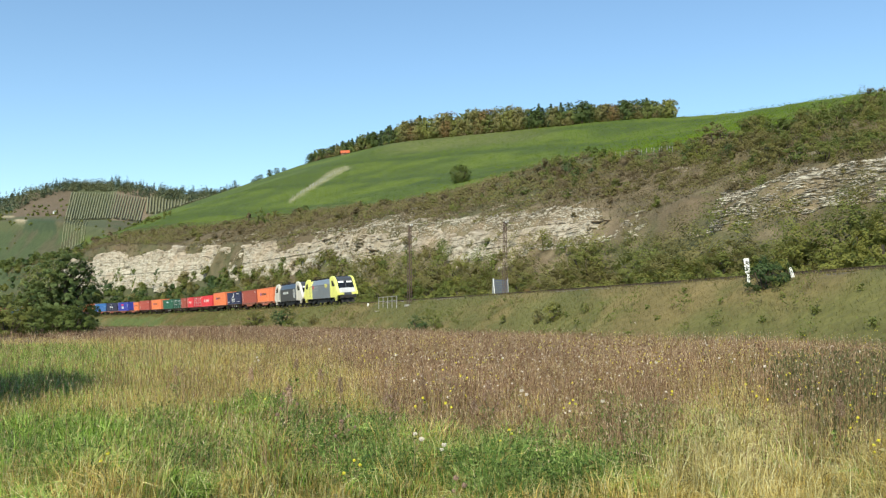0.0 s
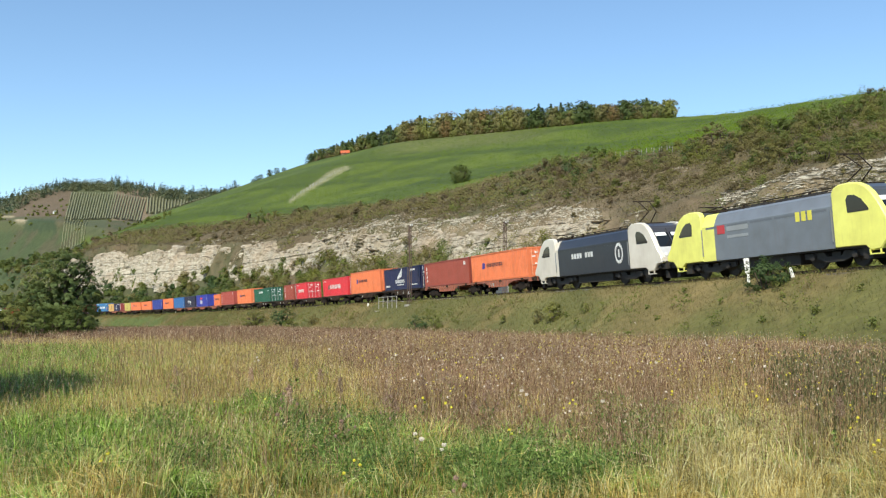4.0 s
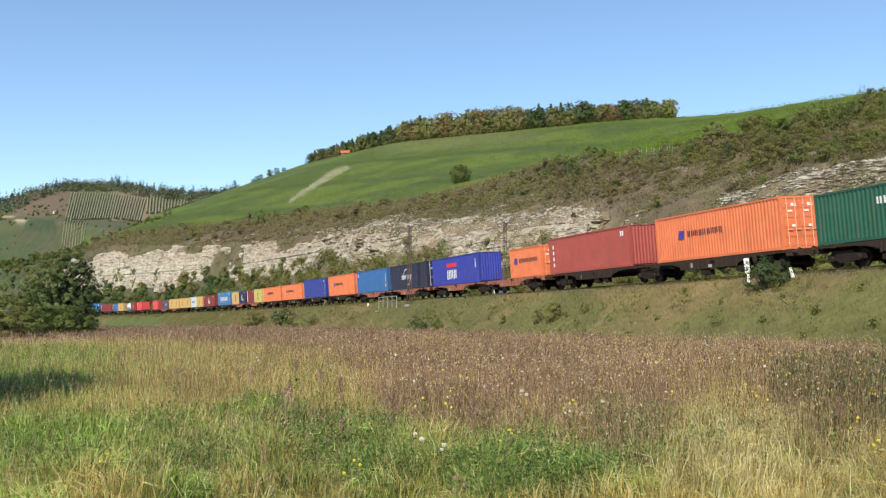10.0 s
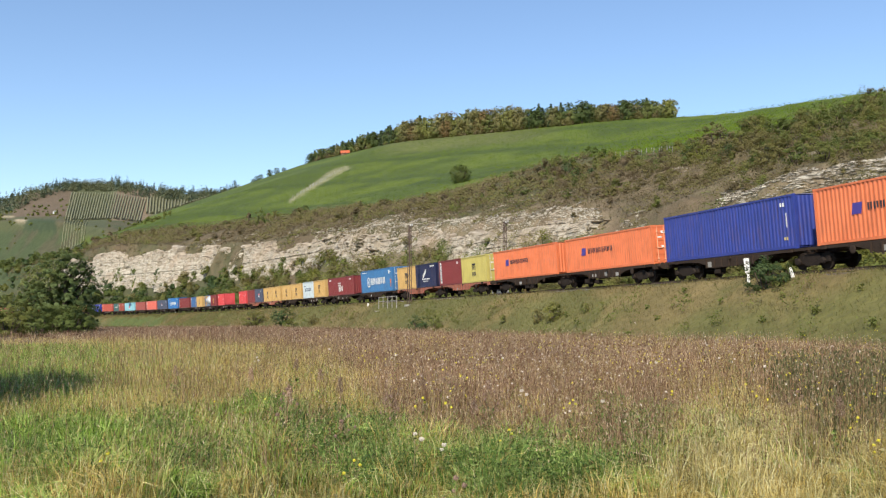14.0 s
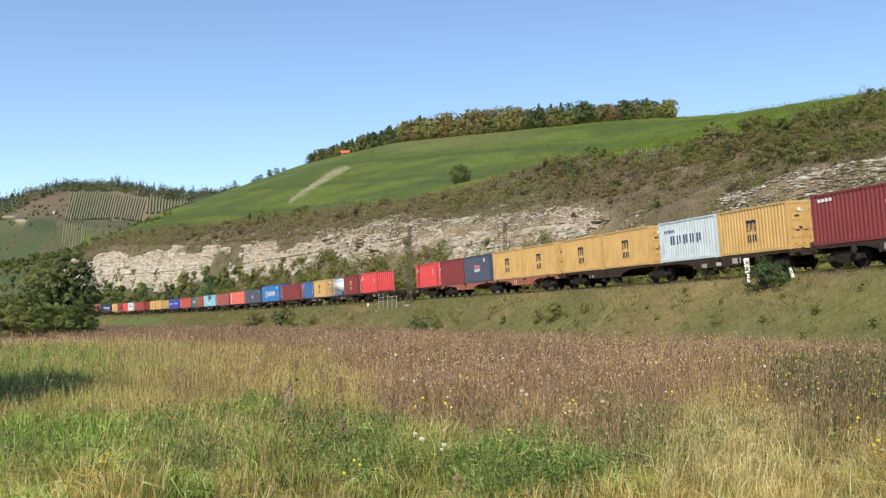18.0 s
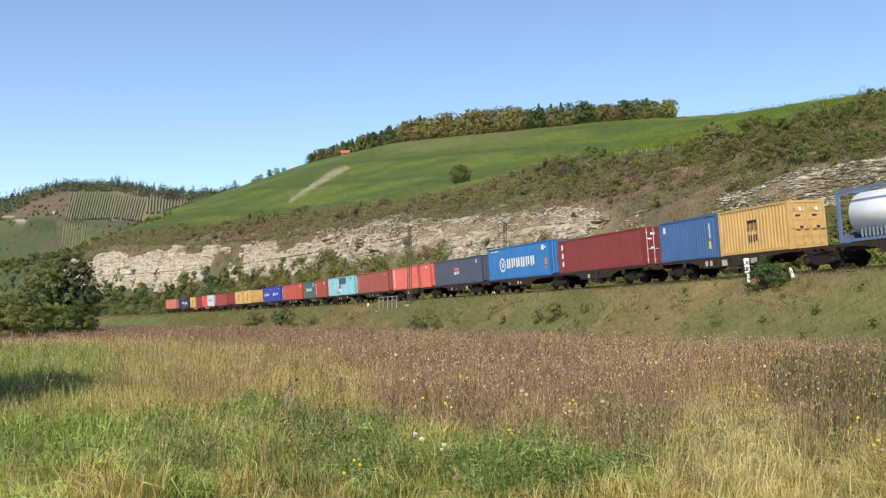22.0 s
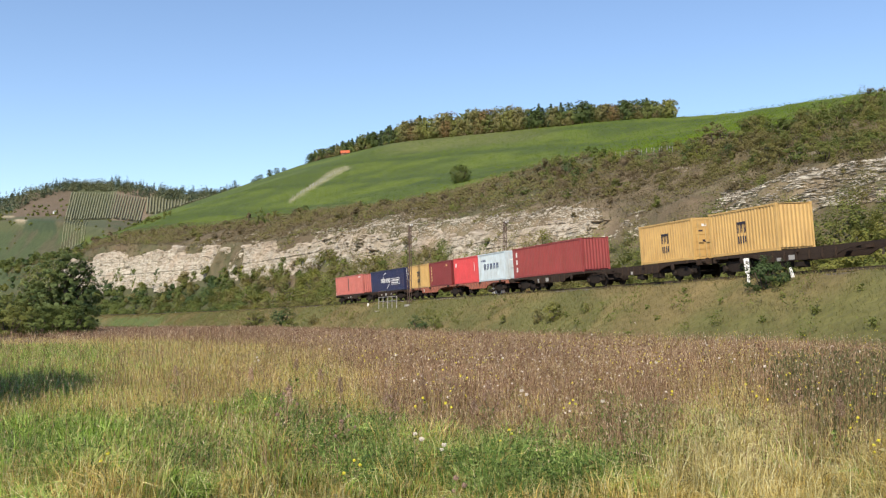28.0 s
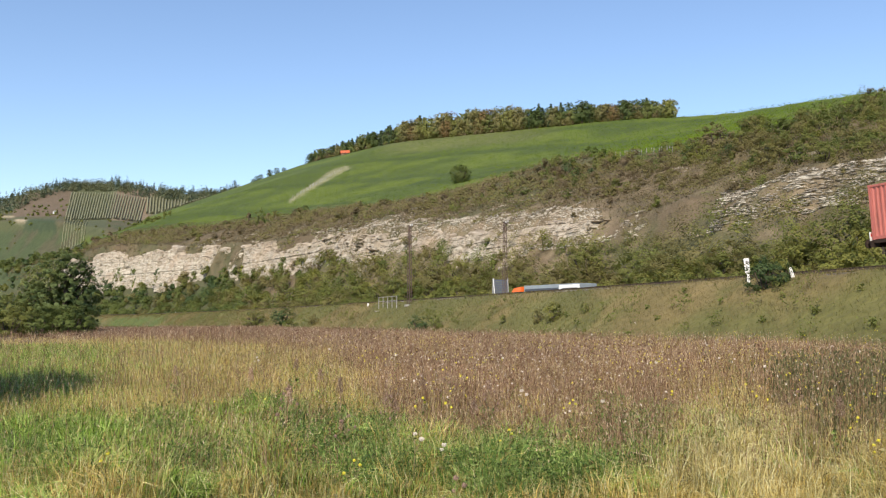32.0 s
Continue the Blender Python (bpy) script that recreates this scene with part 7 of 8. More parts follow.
    v = leaf_cloud(r, c, np.full((m, 1), 0.02), m, 0.030, loose=0.8)
    quad = v.reshape(-1, 4, 3)
    cen = quad.mean(1, keepdims=True)
    v = np.stack((quad[:, 0], cen[:, 0] + (quad[:, 1] - cen[:, 0]) * 0.42, quad[:, 2], cen[:, 0] + (quad[:, 3] - cen[:, 0]) * 0.42), 1).reshape(-1, 3)
    tagged(new("leafy_herbs", raw_mesh("leafy_herbs", v, quads_of(m), HERB_GREEN)), "bushy dark green meadow herbs", "herbs", kind="stuff")
    # tall dark weeds
    x, y, rad, px = scatter(r, 8000, 10.6, 24, 1.2)
    k = (smooth_noise(x, y, 1.3, 59) * 0.6 + smooth_noise(x, y, 0.5, 60) * 0.4 > 0.47) & (px > 1240 + 330 * smooth_noise(x, y, 1.2, 63) * r.rand(len(x)) ** 0.5 + 14 * np.maximum(0, 15 - rad) ** 1.5) & (px < 1640)
    x, y, rad = x[k], y[k], rad[k]
    z = lay(x, y)[0]
    m = len(x) * 20
    c = np.repeat(np.stack((x, y, z), 1), 20, 0) + np.stack((r.normal(size=m) * 0.06, r.normal(size=m) * 0.06, r.rand(m) ** 0.8 * 0.95), 1)
    v = leaf_cloud(r, c, np.full((m, 1), 0.02), m, 0.026)
    cen = v.reshape(-1, 4, 3).mean(1, keepdims=True)
    v = (cen + (v.reshape(-1, 4, 3) - cen) * (0.45, 0.45, 2.6)).reshape(-1, 3)
    tagged(new("tall_weeds", raw_mesh("tall_weeds", v, quads_of(m), WEED_DARK)), "tall dark olive weeds in the meadow", "weeds", kind="stuff")
    kk = np.repeat(np.arange(len(x)), 3)
    me = blade_mesh("weed_stalks", r, x[kk] + r.normal(size=len(kk)) * 0.07, y[kk] + r.normal(size=len(kk)) * 0.07, 0.6 + 0.45 * r.rand(len(kk)), 0.006 + rad[kk] * 0.0004, 0.25 * r.rand(len(kk)), WEED_DARK)
    tagged(new("weed_stalks", me), "upright dark stalks of tall meadow weeds", "weeds", kind="stuff")
    # dry grass on the railway bank and the verge beyond it
    for nm, mat, n, seed in (("bank_grass", BANK_STRAW, 170000, 5), ("green_bank_grass", BANK_GREEN, 120000, 6)):
        rb = np.random.RandomState(seed)
        s = 150 - 380 * rb.rand(n) ** 1.6
        d = np.where(rb.rand(n) < 0.85, rb.uniform(-11.5, -1.55, n), rb.uniform(3.0, 9, n))
        x, y, _ = on_track(s, d)
        ok = (y > 12) & (np.abs(x / np.maximum(y, 1)) < 0.62) & ((bank_patch(x, y) + 0.12 * rb.normal(size=n) > 0.50) == (seed == 5)) & (rb.rand(n) > 0.7 * verge(784 + 1642 * x / np.maximum(y, 3), d))
        x, y = x[ok], y[ok]
        rad = np.hypot(x, y)
        me = blade_mesh(nm, rb, x, y, 0.12 + 0.26 * rb.rand(len(x)), 0.004 + rad * 0.00042, 0.2 + 0.6 * rb.rand(len(x)), mat)
        tagged(new(nm, me), "dry grass on the railway bank" if seed == 5 else "olive green grass on the railway bank", "grass", kind="stuff")
    # weed tufts on the bank
    rb = np.random.RandomState(8)
    s, d = 150 - 300 * rb.rand(420) ** 1.5, rb.uniform(-9.8, -3.2, 420)
    x, y, _ = on_track(s, d)
    ok = (y > 12) & (np.abs(x / np.maximum(y, 1)) < 0.55) & (smooth_noise(s, d * 2, 9, 83) > 0.45)
    x, y = x[ok], y[ok]
    tall = 0.25 + 0.75 * rb.rand(len(x)) ** 2
    per = 60
    c = np.repeat(np.stack((x, y, lay(x, y)[0]), 1), per, 0)
    m = len(c)
    hh = np.repeat(tall, per)
    c += np.stack((rb.normal(size=m) * 0.28 * hh, rb.normal(size=m) * 0.28 * hh, hh * rb.rand(m) ** 0.8), 1)
    v = leaf_cloud(rb, c, np.full((m, 1), 0.03), m, 0.085, up=0.5)
    tagged(new("bank_weeds", raw_mesh("bank_weeds", v, quads_of(m), LEAF_GREEN)), "green weed tufts on the railway bank", "weeds", kind="stuff")
    # dry grass on the steep slope over the rocks
    rs = np.random.RandomState(96)
    n = 95000
    s, d = 150 - 560 * rs.rand(n) ** 1.3, 46 + 44 * rs.rand(n)
    x, y, _ = on_track(s, d)
    px = 784 + 1642 * x / np.maximum(y, 3)
    ok = (y > 20) & (px > -50) & (px < 1650) & (smooth_noise(s, d * 1.4, 5, 97) > 0.3)
    x, y = x[ok], y[ok]
    me = blade_mesh("slope_grass", rs, x, y, 0.25 + 0.35 * rs.rand(len(x)), 0.03 + y * 0.0006, 0.4 + 0.8 * rs.rand(len(x)), SLOPE_DRY)
    tagged(new("slope_grass", me), "pale dry grass on the steep slope over the rocks", "grass", kind="stuff")
    # long pale grass bending over
    x, y, rad, px = scatter(r, 60000, 7.0, 15.5, 1.4)
    wisp = smooth_noise(x, y, 0.9, 171) * 0.6 + smooth_noise(x, y, 0.3, 172) * 0.4
    k = meadow_ok(x, y) & (r.rand(len(x)) < np.clip(step(px, 1120, 1240) + 0.16, 0, 1) * step(wisp, 0.38, 0.62) * step(rad, 15.5, 12.5))
    x, y, rad = x[k], y[k], rad[k]
    me = bent_blades("pale_grass", r, x, y, 0.30 + 0.36 * r.rand(len(x)), 0.003 + rad * 0.00038, 0.2 + 0.7 * r.rand(len(x)), GRASS_PALE, 0.8)
    tagged(new("pale_grass", me), "long pale yellow-green grass bending over", "grass", kind="stuff")
    # flowers
    for nm, mat, n, r0, r1, seed, label in (("yellow_flowers", PETAL_YELLOW, 6500, 7, 45, 91, "small yellow meadow flowers"), ("white_seed_heads", PETAL_WHITE, 13000, 8.5, 70, 92, "pale fluffy seed heads of thistles")):
        rf = np.random.RandomState(seed)
        x, y, rad, px = scatter(rf, n, r0, r1, 1.35)
        g, br = zones(x, y, rad, px)
        lump = smooth_noise(x, y, 2.4, seed) * 0.6 + smooth_noise(x, y, 0.9, seed + 5) * 0.4
        keep = meadow_ok(x, y) & (rf.rand(n) < np.clip(br * 0.9 + 0.06, 0, 1)) & (px > 380) & (lump > (0.5 if seed == 91 else 0.44))
        x, y, rad = x[keep], y[keep], rad[keep]
        m = len(x)
        c = np.stack((x, y, lay(x, y)[0] + rf.uniform(0.6, 0.95, m)), 1)
        kk = np.repeat(np.arange(m), 5)
        size = (0.006 + 0.00027 * rad[kk]) * ((0.6 + 0.7 * rf.rand(m)) if seed == 91 else (0.35 + 0.9 * rf.rand(m) ** 2.5))[kk]
        v = leaf_cloud(rf, c[kk] + rf.normal(size=(5 * m, 3)) * size[:, None] * 0.6, np.full((5 * m, 1), 0.004), 5 * m, 1.0)
        v = v.reshape(-1, 4, 3)
        cen = v.mean(1, keepdims=True)
        v = (cen + (v - cen) * size[:, None, None]).reshape(-1, 3)
        tagged(new(nm, raw_mesh(nm, v, quads_of(5 * m), mat)), label, "flowers", kind="stuff")


meadow()


def dock_plants():
    """Single docks gone to seed over the grass: stem, leaves and plumes of seeds."""
    stem = Shape()
    stem.round((0, 0, -0.02), [(0, 0.011), (0.4, 0.008), (0.8, 0.005), (1.0, 0.002)], "z", 6)
    for i in range(7):
        z, a = 0.68 + 0.04 * i, i * 2.4
        stem.beam((0, 0, z), (0.05 * math.cos(a), 0.05 * math.sin(a), z + 0.09), 0.004)
    stem = stem.mesh("stem", WEED_BROWN)
    r = np.random.RandomState(88)
    a, t = np.arange(16) * 2.4, np.linspace(0, 1, 16)
    c = np.stack((0.06 * (1 - 0.7 * t) * np.cos(a), 0.06 * (1 - 0.7 * t) * np.sin(a), 0.74 + 0.25 * t), 1)
    plume = raw_mesh("seed_plume", leaf_cloud(r, c, np.full((16, 1), 0.03), 620, 0.015, 1.2, loose=0.7), quads_of(620), DOCK_SEED)
    c = np.stack((0.10 * np.cos(a), 0.10 * np.sin(a), 0.12 + 0.36 * t), 1)
    leaves = raw_mesh("leaves", leaf_cloud(r, c, np.full((16, 1), 0.05), 90, 0.055, loose=0.8), quads_of(90), HERB_GREEN)
    for px, rad, h in ((508, 11.8, 0.80), (612, 9.9, 0.55), (445, 17.0, 0.80), (523, 19.5, 0.82), (606, 13.6, 0.76), (566, 16.5, 0.74), (690, 12.4, 0.64), (704, 12.0, 0.60), (745, 14.0, 0.76), (860, 12.8, 0.78), (842, 11.0, 0.66), (318, 20.0, 0.72), (1480, 10.6, 0.74)):
        f = (px - 784) / 1642
        y = rad / math.hypot(1, f)
        ob = tagged(new("dock_plant"), "reddish brown dock gone to seed in the meadow", "weed", "docks in the meadow")
        ob.matrix_basis = pose(f * y, y, lay_at(f * y, y), 4 * math.sin(px), 3 * math.cos(px), px * 7.0)
        for nm, me in (("stem", stem), ("seed_plume", plume), ("leaves", leaves)):
            part(nm, me, ob, m=Matrix.Diagonal((h, h, h, 1)))


dock_plants()


def thistle(px, top, dist, kind, rng):
    """A tall single plant: stem, leaves and heads."""
    y = dist
    x = (px - 784) / 1642 * y
    z = lay_at(x, y)
    h = max(0.35, -(top - 572.4) / 1642 * y - z)
    ob = tagged(new("thistle"), ("tall thistle with pale fluffy seed heads in the meadow", "tall dried thistle with pinkish brown heads in the meadow", "meadow flower with yellow heads on a thin stem")[kind], "wildflower", "tall flowers in the meadow")
    ob.matrix_basis = pose(x, y, z, rng.uniform(-5, 5), rng.uniform(-5, 5), rng.random() * 360)
    part("stem", Shape().round((0, 0, -0.05), [(0, 0.006), (h * 0.6, 0.005), (h, 0.003)], "z", 5).mesh("stem", STEM_DRY), ob)
    leaf = cached(("thistle_leaf",), lambda: Shape().add([(0, -0.004, 0), (0.10, -0.03, 0.05), (0.20, 0, 0.03), (0.10, 0.03, 0.05), (0.1, 0, 0.035)], [(0, 1, 4), (1, 2, 4), (2, 3, 4), (3, 0, 4)]).mesh("leaf", HERB_GREEN))
    for i in range(6):
        part("leaf", leaf, ob, m=pose(0, 0, h * (0.15 + 0.11 * i), 0, -20, i * 137) @ Matrix.Scale(0.5, 4))
    mat = (PETAL_WHITE, HEAD_PINK, PETAL_YELLOW)[kind]
    head = cached(("head", kind), lambda: raw_mesh("flower_head", leaf_cloud(np.random.RandomState(kind), np.zeros((1, 3)), np.array([[0.026]]), 130, 0.011), quads_of(130), mat))
    for i in range((1 + rng.randrange(2), 6, 2 + rng.randrange(2))[kind]):
        a = i * 2.1
        q = 0.0 if i == 0 else 0.05 + 0.02 * i
        hz = h - 0.05 * i
        part("flower_head", head, ob, m=pose(q * math.cos(a), q * math.sin(a), hz) @ Matrix.Scale(rng.uniform(0.8, 1.2) * (0.85, 0.75, 0.58)[kind], 4))
        if i:
            part("side_stem", Shape().beam((0, 0, hz - 0.12), (q * math.cos(a), q * math.sin(a), hz), 0.005).mesh("side_stem", STEM_DRY), ob)


HEAD_PINK = two_tone("dried_thistle_heads", (0.36, 0.24, 0.19), (0.24, 0.145, 0.105), 40.0, 0.8)


def tall_flowers():
    rng = random.Random(71)
    for px, top, dist, kind in ((507, 688, 9.5, 1), (733, 764, 8.2, 0), (785, 784, 8.4, 0), (805, 842, 7.0, 1), (805, 662, 12.5, 1), (852, 590, 34, 0), (1048, 592, 30, 0), (1122, 570, 34, 0), (1166, 640, 16, 0), (1250, 606, 24, 0), (1270, 632, 17, 0), (1297, 634, 17, 0), (1350, 647, 15, 0), (885, 628, 18, 0), (925, 690, 11.5, 0), (1070, 708, 11, 0), (465, 632, 17, 0), (1016, 706, 11, 2), (1010, 712, 10.6, 2), (795, 712, 10.5, 2), (748, 703, 11, 2), (1490, 713, 10.4, 2), (1508, 735, 9.6, 2), (1380, 622, 18, 2), (205, 799, 7.9, 2), (636, 810, 7.7, 2), (905, 757, 8.8, 2), (612, 735, 9.4, 1), (690, 700, 11, 1), (1410, 690, 11.6, 1), (1330, 690, 11.4, 2), (858, 684, 12, 1), (1180, 690, 12, 2), (700, 628, 19, 0), (583, 618, 22, 0), (1545, 775, 8.7, 2)):
        thistle(px, top, dist, kind, rng)


tall_flowers()

# ---- things beside the line ----
def lattice_mast(s, d, height, label):
    x, y, h = on_track(s, d)
    z = lay_at(x, y)
    ob = tagged(new("catenary_mast"), label, "mast", "masts along the line")
    ob.matrix_basis = pose(x, y, z - 0.05, 0, 0, math.degrees(h))
    w0, w1 = 0.34, 0.16
    for a in (-1, 1):
        for b in (-1, 1):
            part("leg", Shape().beam((a * w0, b * 0.13, 0), (a * w1, b * 0.10, height), 0.055).mesh("leg", LATTICE), ob)
    n = 15
    for i in range(n):
        t0, t1 = i / n, (i + 1) / n
        wa, wb = w0 + (w1 - w0) * t0, w0 + (w1 - w0) * t1
        k = 1 if i % 2 else -1
        for b in (-0.13, 0.13):
            part("brace", Shape().beam((-k * wa, b, t0 * height), (k * wb, b, t1 * height), 0.022).mesh("brace", LATTICE), ob)
    part("cap", Shape().box(-0.2, 0.2, -0.14, 0.14, height - 0.04, height + 0.05).mesh("cap", LATTICE), ob)
    part("footing", Shape().box(-0.5, 0.5, -0.4, 0.4, -0.5, 0.03).mesh("footing", CONCRETE), ob)
    for k, (a, b) in enumerate(((0.25, 0.1), (0.75, 0.1))):
        part("insulator", Shape().round((a, 0, height - 0.1), [(0, 0.04), (0.05, 0.09), (0.1, 0.05), (0.15, 0.09), (0.2, 0.04)], "z", 8).mesh("insulator", WHITE), ob)
    part("arm", Shape().beam((-0.1, 0, height - 0.15), (0.9, 0, height - 0.15), 0.06).mesh("arm", LATTICE), ob)
    return ob


lattice_mast(54.0, -3.3, 8.7, "brown lattice steel mast with small white insulators")
lattice_mast(61.0, 4.9, 8.7, "brown lattice steel mast beside a grey panel")


SLATE_STEEL = two_tone("grey_slats", (0.10, 0.115, 0.14), (0.075, 0.085, 0.105), 3.0, 0.85)


def grey_panel():
    """A slatted grey panel on white raking posts beyond the track."""
    x, y, s = bearing_at(884, 5.8)
    z = lay_at(x, y)
    ob = tagged(new("slatted_panel"), "grey slatted panel between white raking posts beyond the track", "panel")
    ob.matrix_basis = pose(x, y, z, 0, 0, -3)
    w = 0.82
    top = 4.85 - z
    for i in range(9):
        z0 = 0.5 + (top - 0.55) * i / 9
        part("slat", Shape().box(-w + 0.06, w - 0.06, -0.03, 0.03, z0, z0 + (top - 0.55) / 9 - 0.03).mesh("slat", SLATE_STEEL), ob)
    for sx in (-1, 1):
        part("post", Shape().beam((sx * (w + 0.05), 0, -0.2), (sx * (w - 0.02), 0, top + 0.05), 0.10).mesh("post", GALV), ob)
        part("raking_post", Shape().beam((sx * (w - 0.05) + (0.22 if sx < 0 else 0.0), -0.35, -0.1), (sx * (w - 0.05), -0.05, top), 0.09).mesh("raking_post", WHITE), ob)


grey_panel()


def culvert():
    ob = tagged(new("culvert_railing"), "pale tubular railing over a small concrete culvert head", "railing")
    xa, ya, _ = on_track(45.2, -3.9)
    xb, yb, _ = on_track(51.5, -3.9)
    ang = math.atan2(yb - ya, xb - xa)
    z = lay_at((xa + xb) / 2, (ya + yb) / 2) + 0.25
    ob.matrix_basis = pose((xa + xb) / 2, (ya + yb) / 2, z, 0, 0, math.degrees(ang))
    ln = math.hypot(xb - xa, yb - ya)
    for i in range(5):
        part("post", Shape().beam((-ln / 2 + ln * i / 4, 0, -0.6), (-ln / 2 + ln * i / 4, 0, 1.1), 0.06).mesh("post", CONCRETE), ob)
    for h in (0.6, 1.1):
        part("handrail", Shape().beam((-ln / 2, 0, h), (ln / 2, 0, h), 0.045).mesh("handrail", CONCRETE), ob)
    part("culvert_head", Shape().box(-ln / 2 + 0.2, -ln / 2 + 1.5, -0.6, -0.15, -1.1, -0.5).mesh("culvert_head", CONCRETE), ob)


culvert()


def distance_board():
    """A white board of two lines on a leaning post."""
    x, y, s = bearing_at(1336, -3.1)
    z = lay_at(x, y)
    ob = tagged(new("distance_board"), "white distance board with two dark figures on a leaning post", "marker post", "marker posts along the line")
    ob.matrix_basis = pose(x, y, z, 0, -5, math.degrees(math.atan2(y, x)) - 90)
    h = 3.5 - z
    part("post", Shape().box(-0.07, 0.07, -0.04, 0.04, -0.3, h - 0.7).mesh("post", WHITE), ob)
    part("board", Shape().prism([(-0.13, h - 0.78), (0.13, h - 0.78), (0.14, h - 0.03), (0.11, h), (-0.11, h), (-0.14, h - 0.03)], -0.07, -0.041).mesh("board", WHITE), ob)
    for i in range(2):
        part("marking", Shape().box(-0.055, 0.055, -0.078, -0.071, h - 0.32 - 0.34 * i, h - 0.14 - 0.34 * i).mesh("marking", MARK), ob, "dark bar of illegible writing", colour=(0.22, 0.22, 0.21))


def stone(px, d, z1, w, label, lean=0.0, bars=True):
    x, y, s = bearing_at(px, d)
    z = lay_at(x, y)
    ob = tagged(new("distance_post"), label, "marker post", "marker posts along the line")
    ob.matrix_basis = pose(x, y, z, 0, lean, math.degrees(math.atan2(y, x)) - 90)
    h = z1 - z
    part("post", Shape().prism([(-w / 2, -0.3), (w / 2, -0.3), (w / 2, h - 0.08), (w / 3, h), (-w / 3, h), (-w / 2, h - 0.08)], -0.07, 0.07).mesh("post", WHITE), ob)
    if bars:
        for i in range(2):
            part("marking", Shape().box(-w * 0.28, w * 0.28, -0.078, -0.071, h - 0.42 - 0.34 * i, h - 0.22 - 0.34 * i).mesh("marking", MARK), ob, "dark bar of illegible writing", colour=(0.10, 0.10, 0.10))


distance_board()
stone(1393, -2.7, 2.86, 0.16, "small white leaning marker post by the track", -18, False)
for px, d, h in ((312, 6.0, 1.6), (277, 6.5, 1.2), (347, 6.5, 1.1), (651, -3.2, 0.35)):
    x_, y_, s_ = bearing_at(px, d)
    stone(px, d, lay_at(x_, y_) + h, 0.22, "small white marker post in the grass", 0, False)


def hut():
    x, y, s = bearing_at(608, 297)
    z = lay_at(x, y)
    ob = tagged(new("vineyard_hut"), "small vineyard hut with an orange tiled roof on the hill", "hut")
    ob.matrix_basis = pose(x, y, z - 1.3, 0, 0, 12)
    wall = two_tone("hut_plaster", (0.26, 0.19, 0.12), (0.2, 0.15, 0.1), 1.0)
    tiles = two_tone("orange_roof_tiles", (0.62, 0.13, 0.05), (0.50, 0.10, 0.04), 1.0)
    part("wall", Shape().prism([(-3.0, -1), (3.0, -1), (3.0, 2.2), (0, 3.2), (-3.0, 2.2)], -2.0, 2.0).mesh("wall", wall), ob)
    part("roof", Shape().add([(-3.6, -2.4, 1.6), (3.6, -2.4, 2.3), (3.6, 0, 4.6), (-3.6, 0, 3.9), (-3.6, -2.4, 1.85), (3.6, -2.4, 2.55), (3.6, 0, 4.85), (-3.6, 0, 4.15)], [(3, 2, 1, 0), (4, 5, 6, 7), (0, 1, 5, 4), (1, 2, 6, 5), (2, 3, 7, 6), (3, 0, 4, 7)]).add([(-3.6, 2.4, 1.9), (3.6, 2.4, 1.9), (3.6, 0, 4.6), (-3.6, 0, 3.9)], [(0, 1, 2, 3)]).mesh("roof", tiles), ob)
    part("door", Shape().box(-0.6, 0.6, -2.06, -2.0, -0.1, 1.9).mesh("door", BARK), ob)


hut()


def stakes():
    """White vine stakes, in rows."""
    sh = Shape()
    r = random.Random(12)
    for px0, d0, px1, d1, n in ((510, 122, 575, 178, 16), (516, 132, 590, 196, 16), (530, 140, 605, 208, 14), (550, 160, 614, 218, 10), (1085, 92, 1210, 90, 18)):
        for i in range(n):
            t = (i + 0.4 * r.random()) / n
            x, y, s = bearing_at(px0 + (px1 - px0) * t, d0 + (d1 - d0) * t)
            z = lay_at(x, y)
            sh.box(x - 0.07, x + 0.07, y - 0.07, y + 0.07, z - 0.2, z + (1.7 if px0 < 1000 else 1.5))
    tagged(new("vine_stakes", sh.mesh("vine_stakes", CONCRETE)), "pale wooden vine stakes on the slope", "stakes", kind="stuff")


stakes()


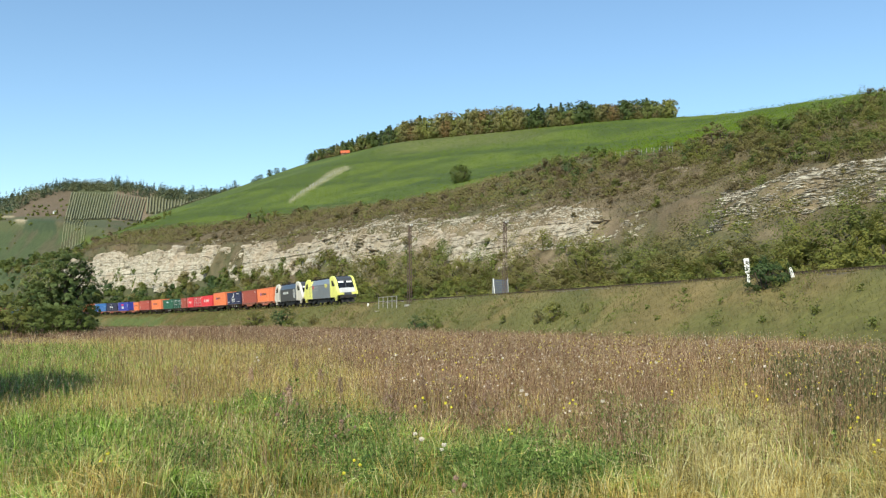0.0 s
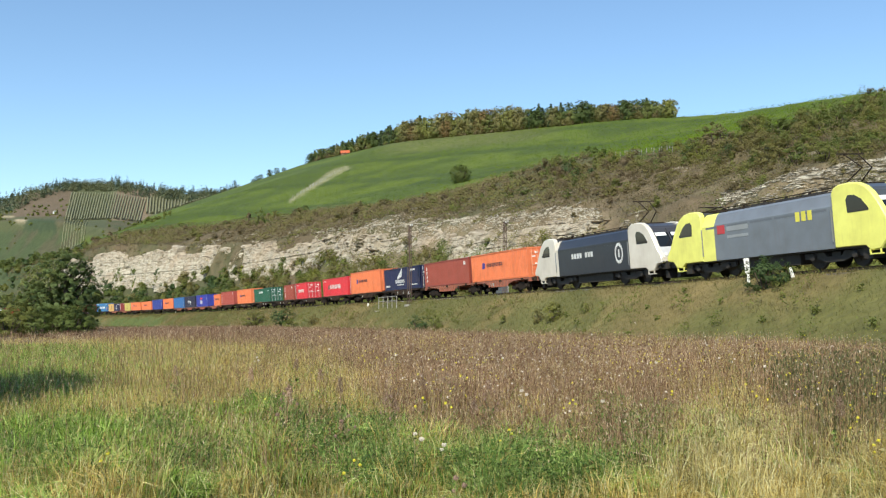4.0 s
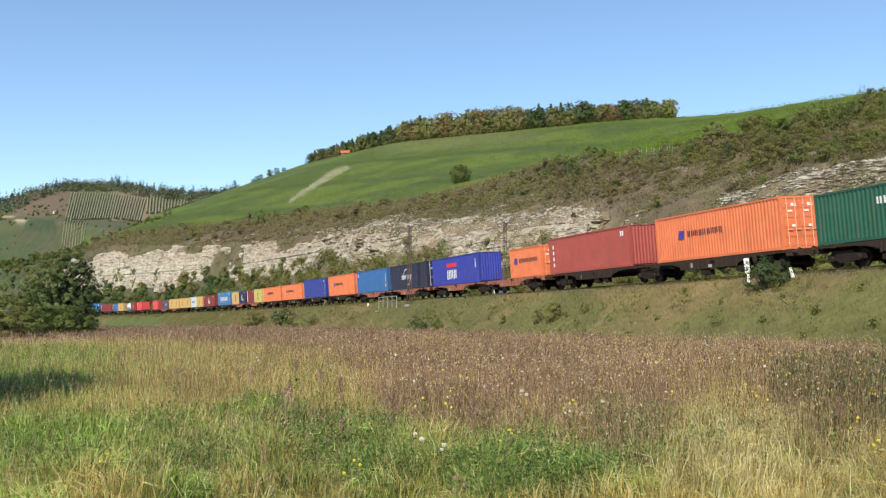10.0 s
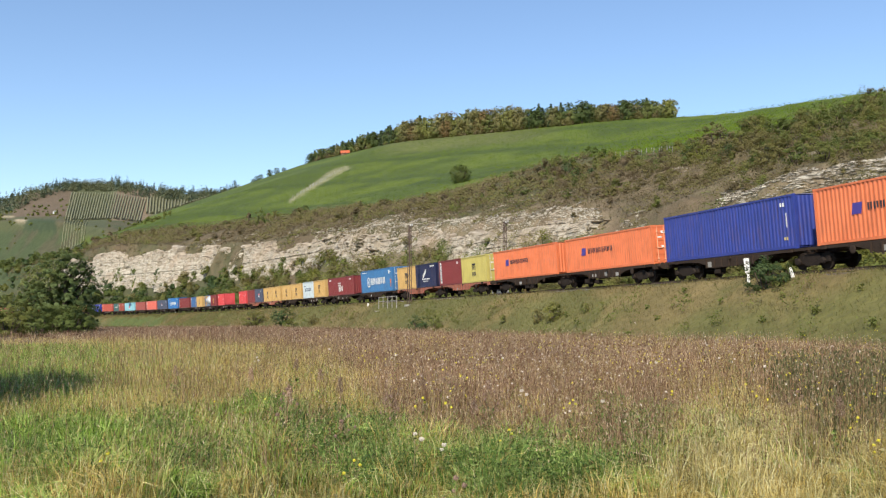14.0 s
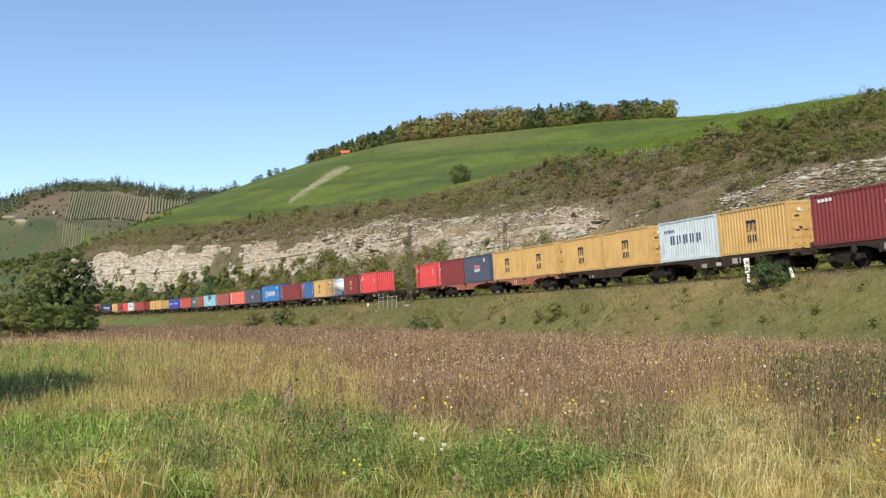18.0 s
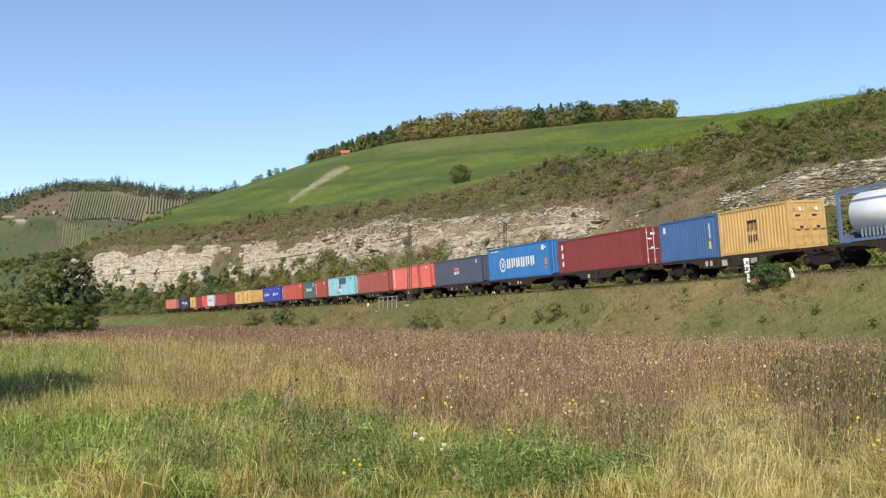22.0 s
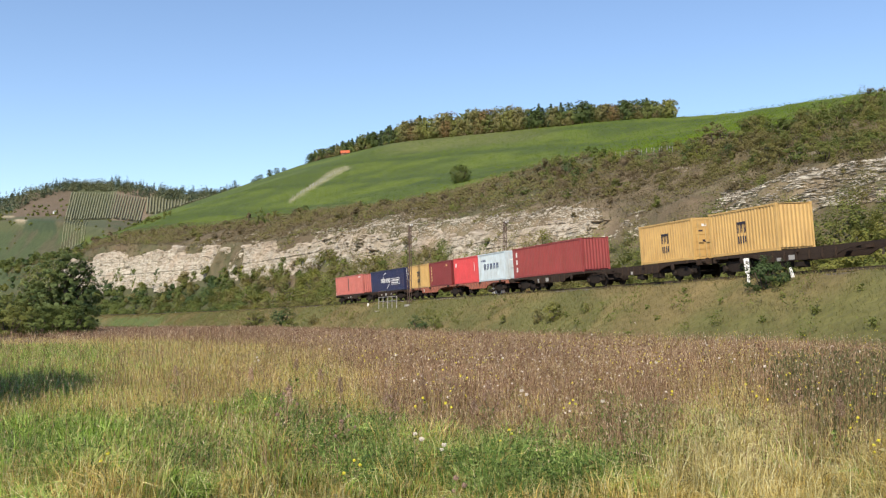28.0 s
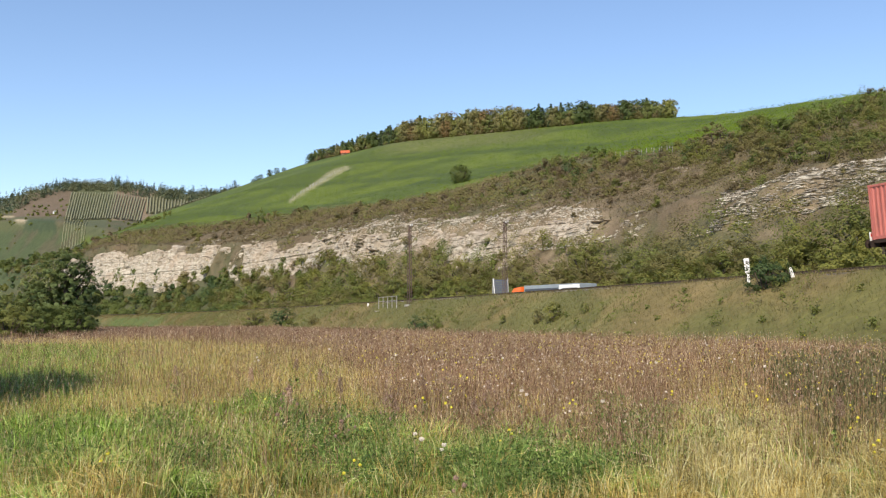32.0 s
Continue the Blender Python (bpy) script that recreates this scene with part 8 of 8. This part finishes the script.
def truck():
    """An articulated lorry on the road; only its upper part shows over the bank."""
    ob = tagged(new("truck"), "lorry with orange cab and grey trailer on the road", "truck")
    org = (0.85, 0.16, 0.03)
    cab = part("cab", Shape().prism([(6.0, 0.9), (8.1, 0.9), (8.15, 1.9), (7.95, 3.1), (7.5, 3.5), (6.0, 3.62)], -1.22, 1.22).mesh("cab", GLOSS), ob, colour=org)
    part("windscreen", Shape().add([(8.17, -1.05, 1.95), (8.17, 1.05, 1.95), (7.99, 1.0, 3.0), (7.99, -1.0, 3.0), (8.1, -1.05, 1.95), (8.1, 1.05, 1.95), (7.92, 1.0, 3.0), (7.92, -1.0, 3.0)], [(0, 1, 2, 3), (7, 6, 5, 4), (0, 4, 5, 1), (1, 5, 6, 2), (2, 6, 7, 3), (3, 7, 4, 0)]).mesh("windscreen", GLASS), cab)
    for y in (-1.235, 1.215):
        part("side_window", Shape().box(6.9, 7.75, y, y + 0.02, 2.1, 2.9).mesh("side_window", GLASS), cab)
        part("door", Shape().box(6.75, 7.95, y, y + 0.018, 1.0, 2.05).mesh("door", GLOSS), cab, colour=org)
    tr = part("trailer", Shape().box(-5.2, 5.4, -1.25, 1.25, 1.15, 3.72).mesh("trailer", GLOSS), ob, colour=(0.26, 0.30, 0.33))
    for y, a in ((-1.262, 0), (1.252, 0)):
        part("side_band", Shape().box(-1.3, 5.2, y, y + 0.01, 2.85, 3.3).mesh("side_band", MARK), tr, colour=(0.06, 0.07, 0.09))
        part("side_panel", Shape().box(-5.1, -1.4, y, y + 0.01, 1.4, 3.6).mesh("side_panel", MARK), tr, colour=(0.78, 0.78, 0.76))
        part("side_band", Shape().box(-4.7, -2.0, y - 0.004, y + 0.014, 3.05, 3.22).mesh("side_band", MARK), tr, colour=(0.1, 0.1, 0.1))
    part("chassis", Shape().box(-5.0, 8.0, -0.5, 0.5, 0.7, 1.15).mesh("chassis", RUNNING), ob)
    tyre = Shape().round((0, -0.16, 0.5), [(0, 0.28), (0.02, 0.48), (0.3, 0.48), (0.32, 0.28)], "y", 16).mesh("wheel", RUNNING)
    for wx in (7.0, 3.4, -2.4, -3.5, -4.6):
        for y in (-1.05, 1.05):
            part("wheel", tyre, ob, m=pose(wx, y, 0))
    return ob


TRUCK = truck()


def motions():
    times = np.arange(0.0, 32.01, 1.0)
    for ob, rear, front, up in MOVING:
        walk(ob, [(float(t), vehicle_pose(rear + SPEED * t, front + SPEED * t) @ pose(0, 0, up)) for t in times])
    rows = []
    for t in times:
        x, y, h = on_track(51.2 + 20.0 * (32.0 - t), road_d)
        rows.append((float(t), pose(x, y, ROAD_Z, 0, 0, math.degrees(h) + 190)))
    walk(TRUCK, rows)
    turn = math.degrees(SPEED / LOCO_R) / FPS
    for w, wx in LOCO_WHEELS:
        walk(w, [(k / FPS, pose(wx, 0, LOCO_R) @ pose(0, 0, 0, 0, (k * turn) % 360, 0)) for k in range(32 * FPS + 1)])


motions()
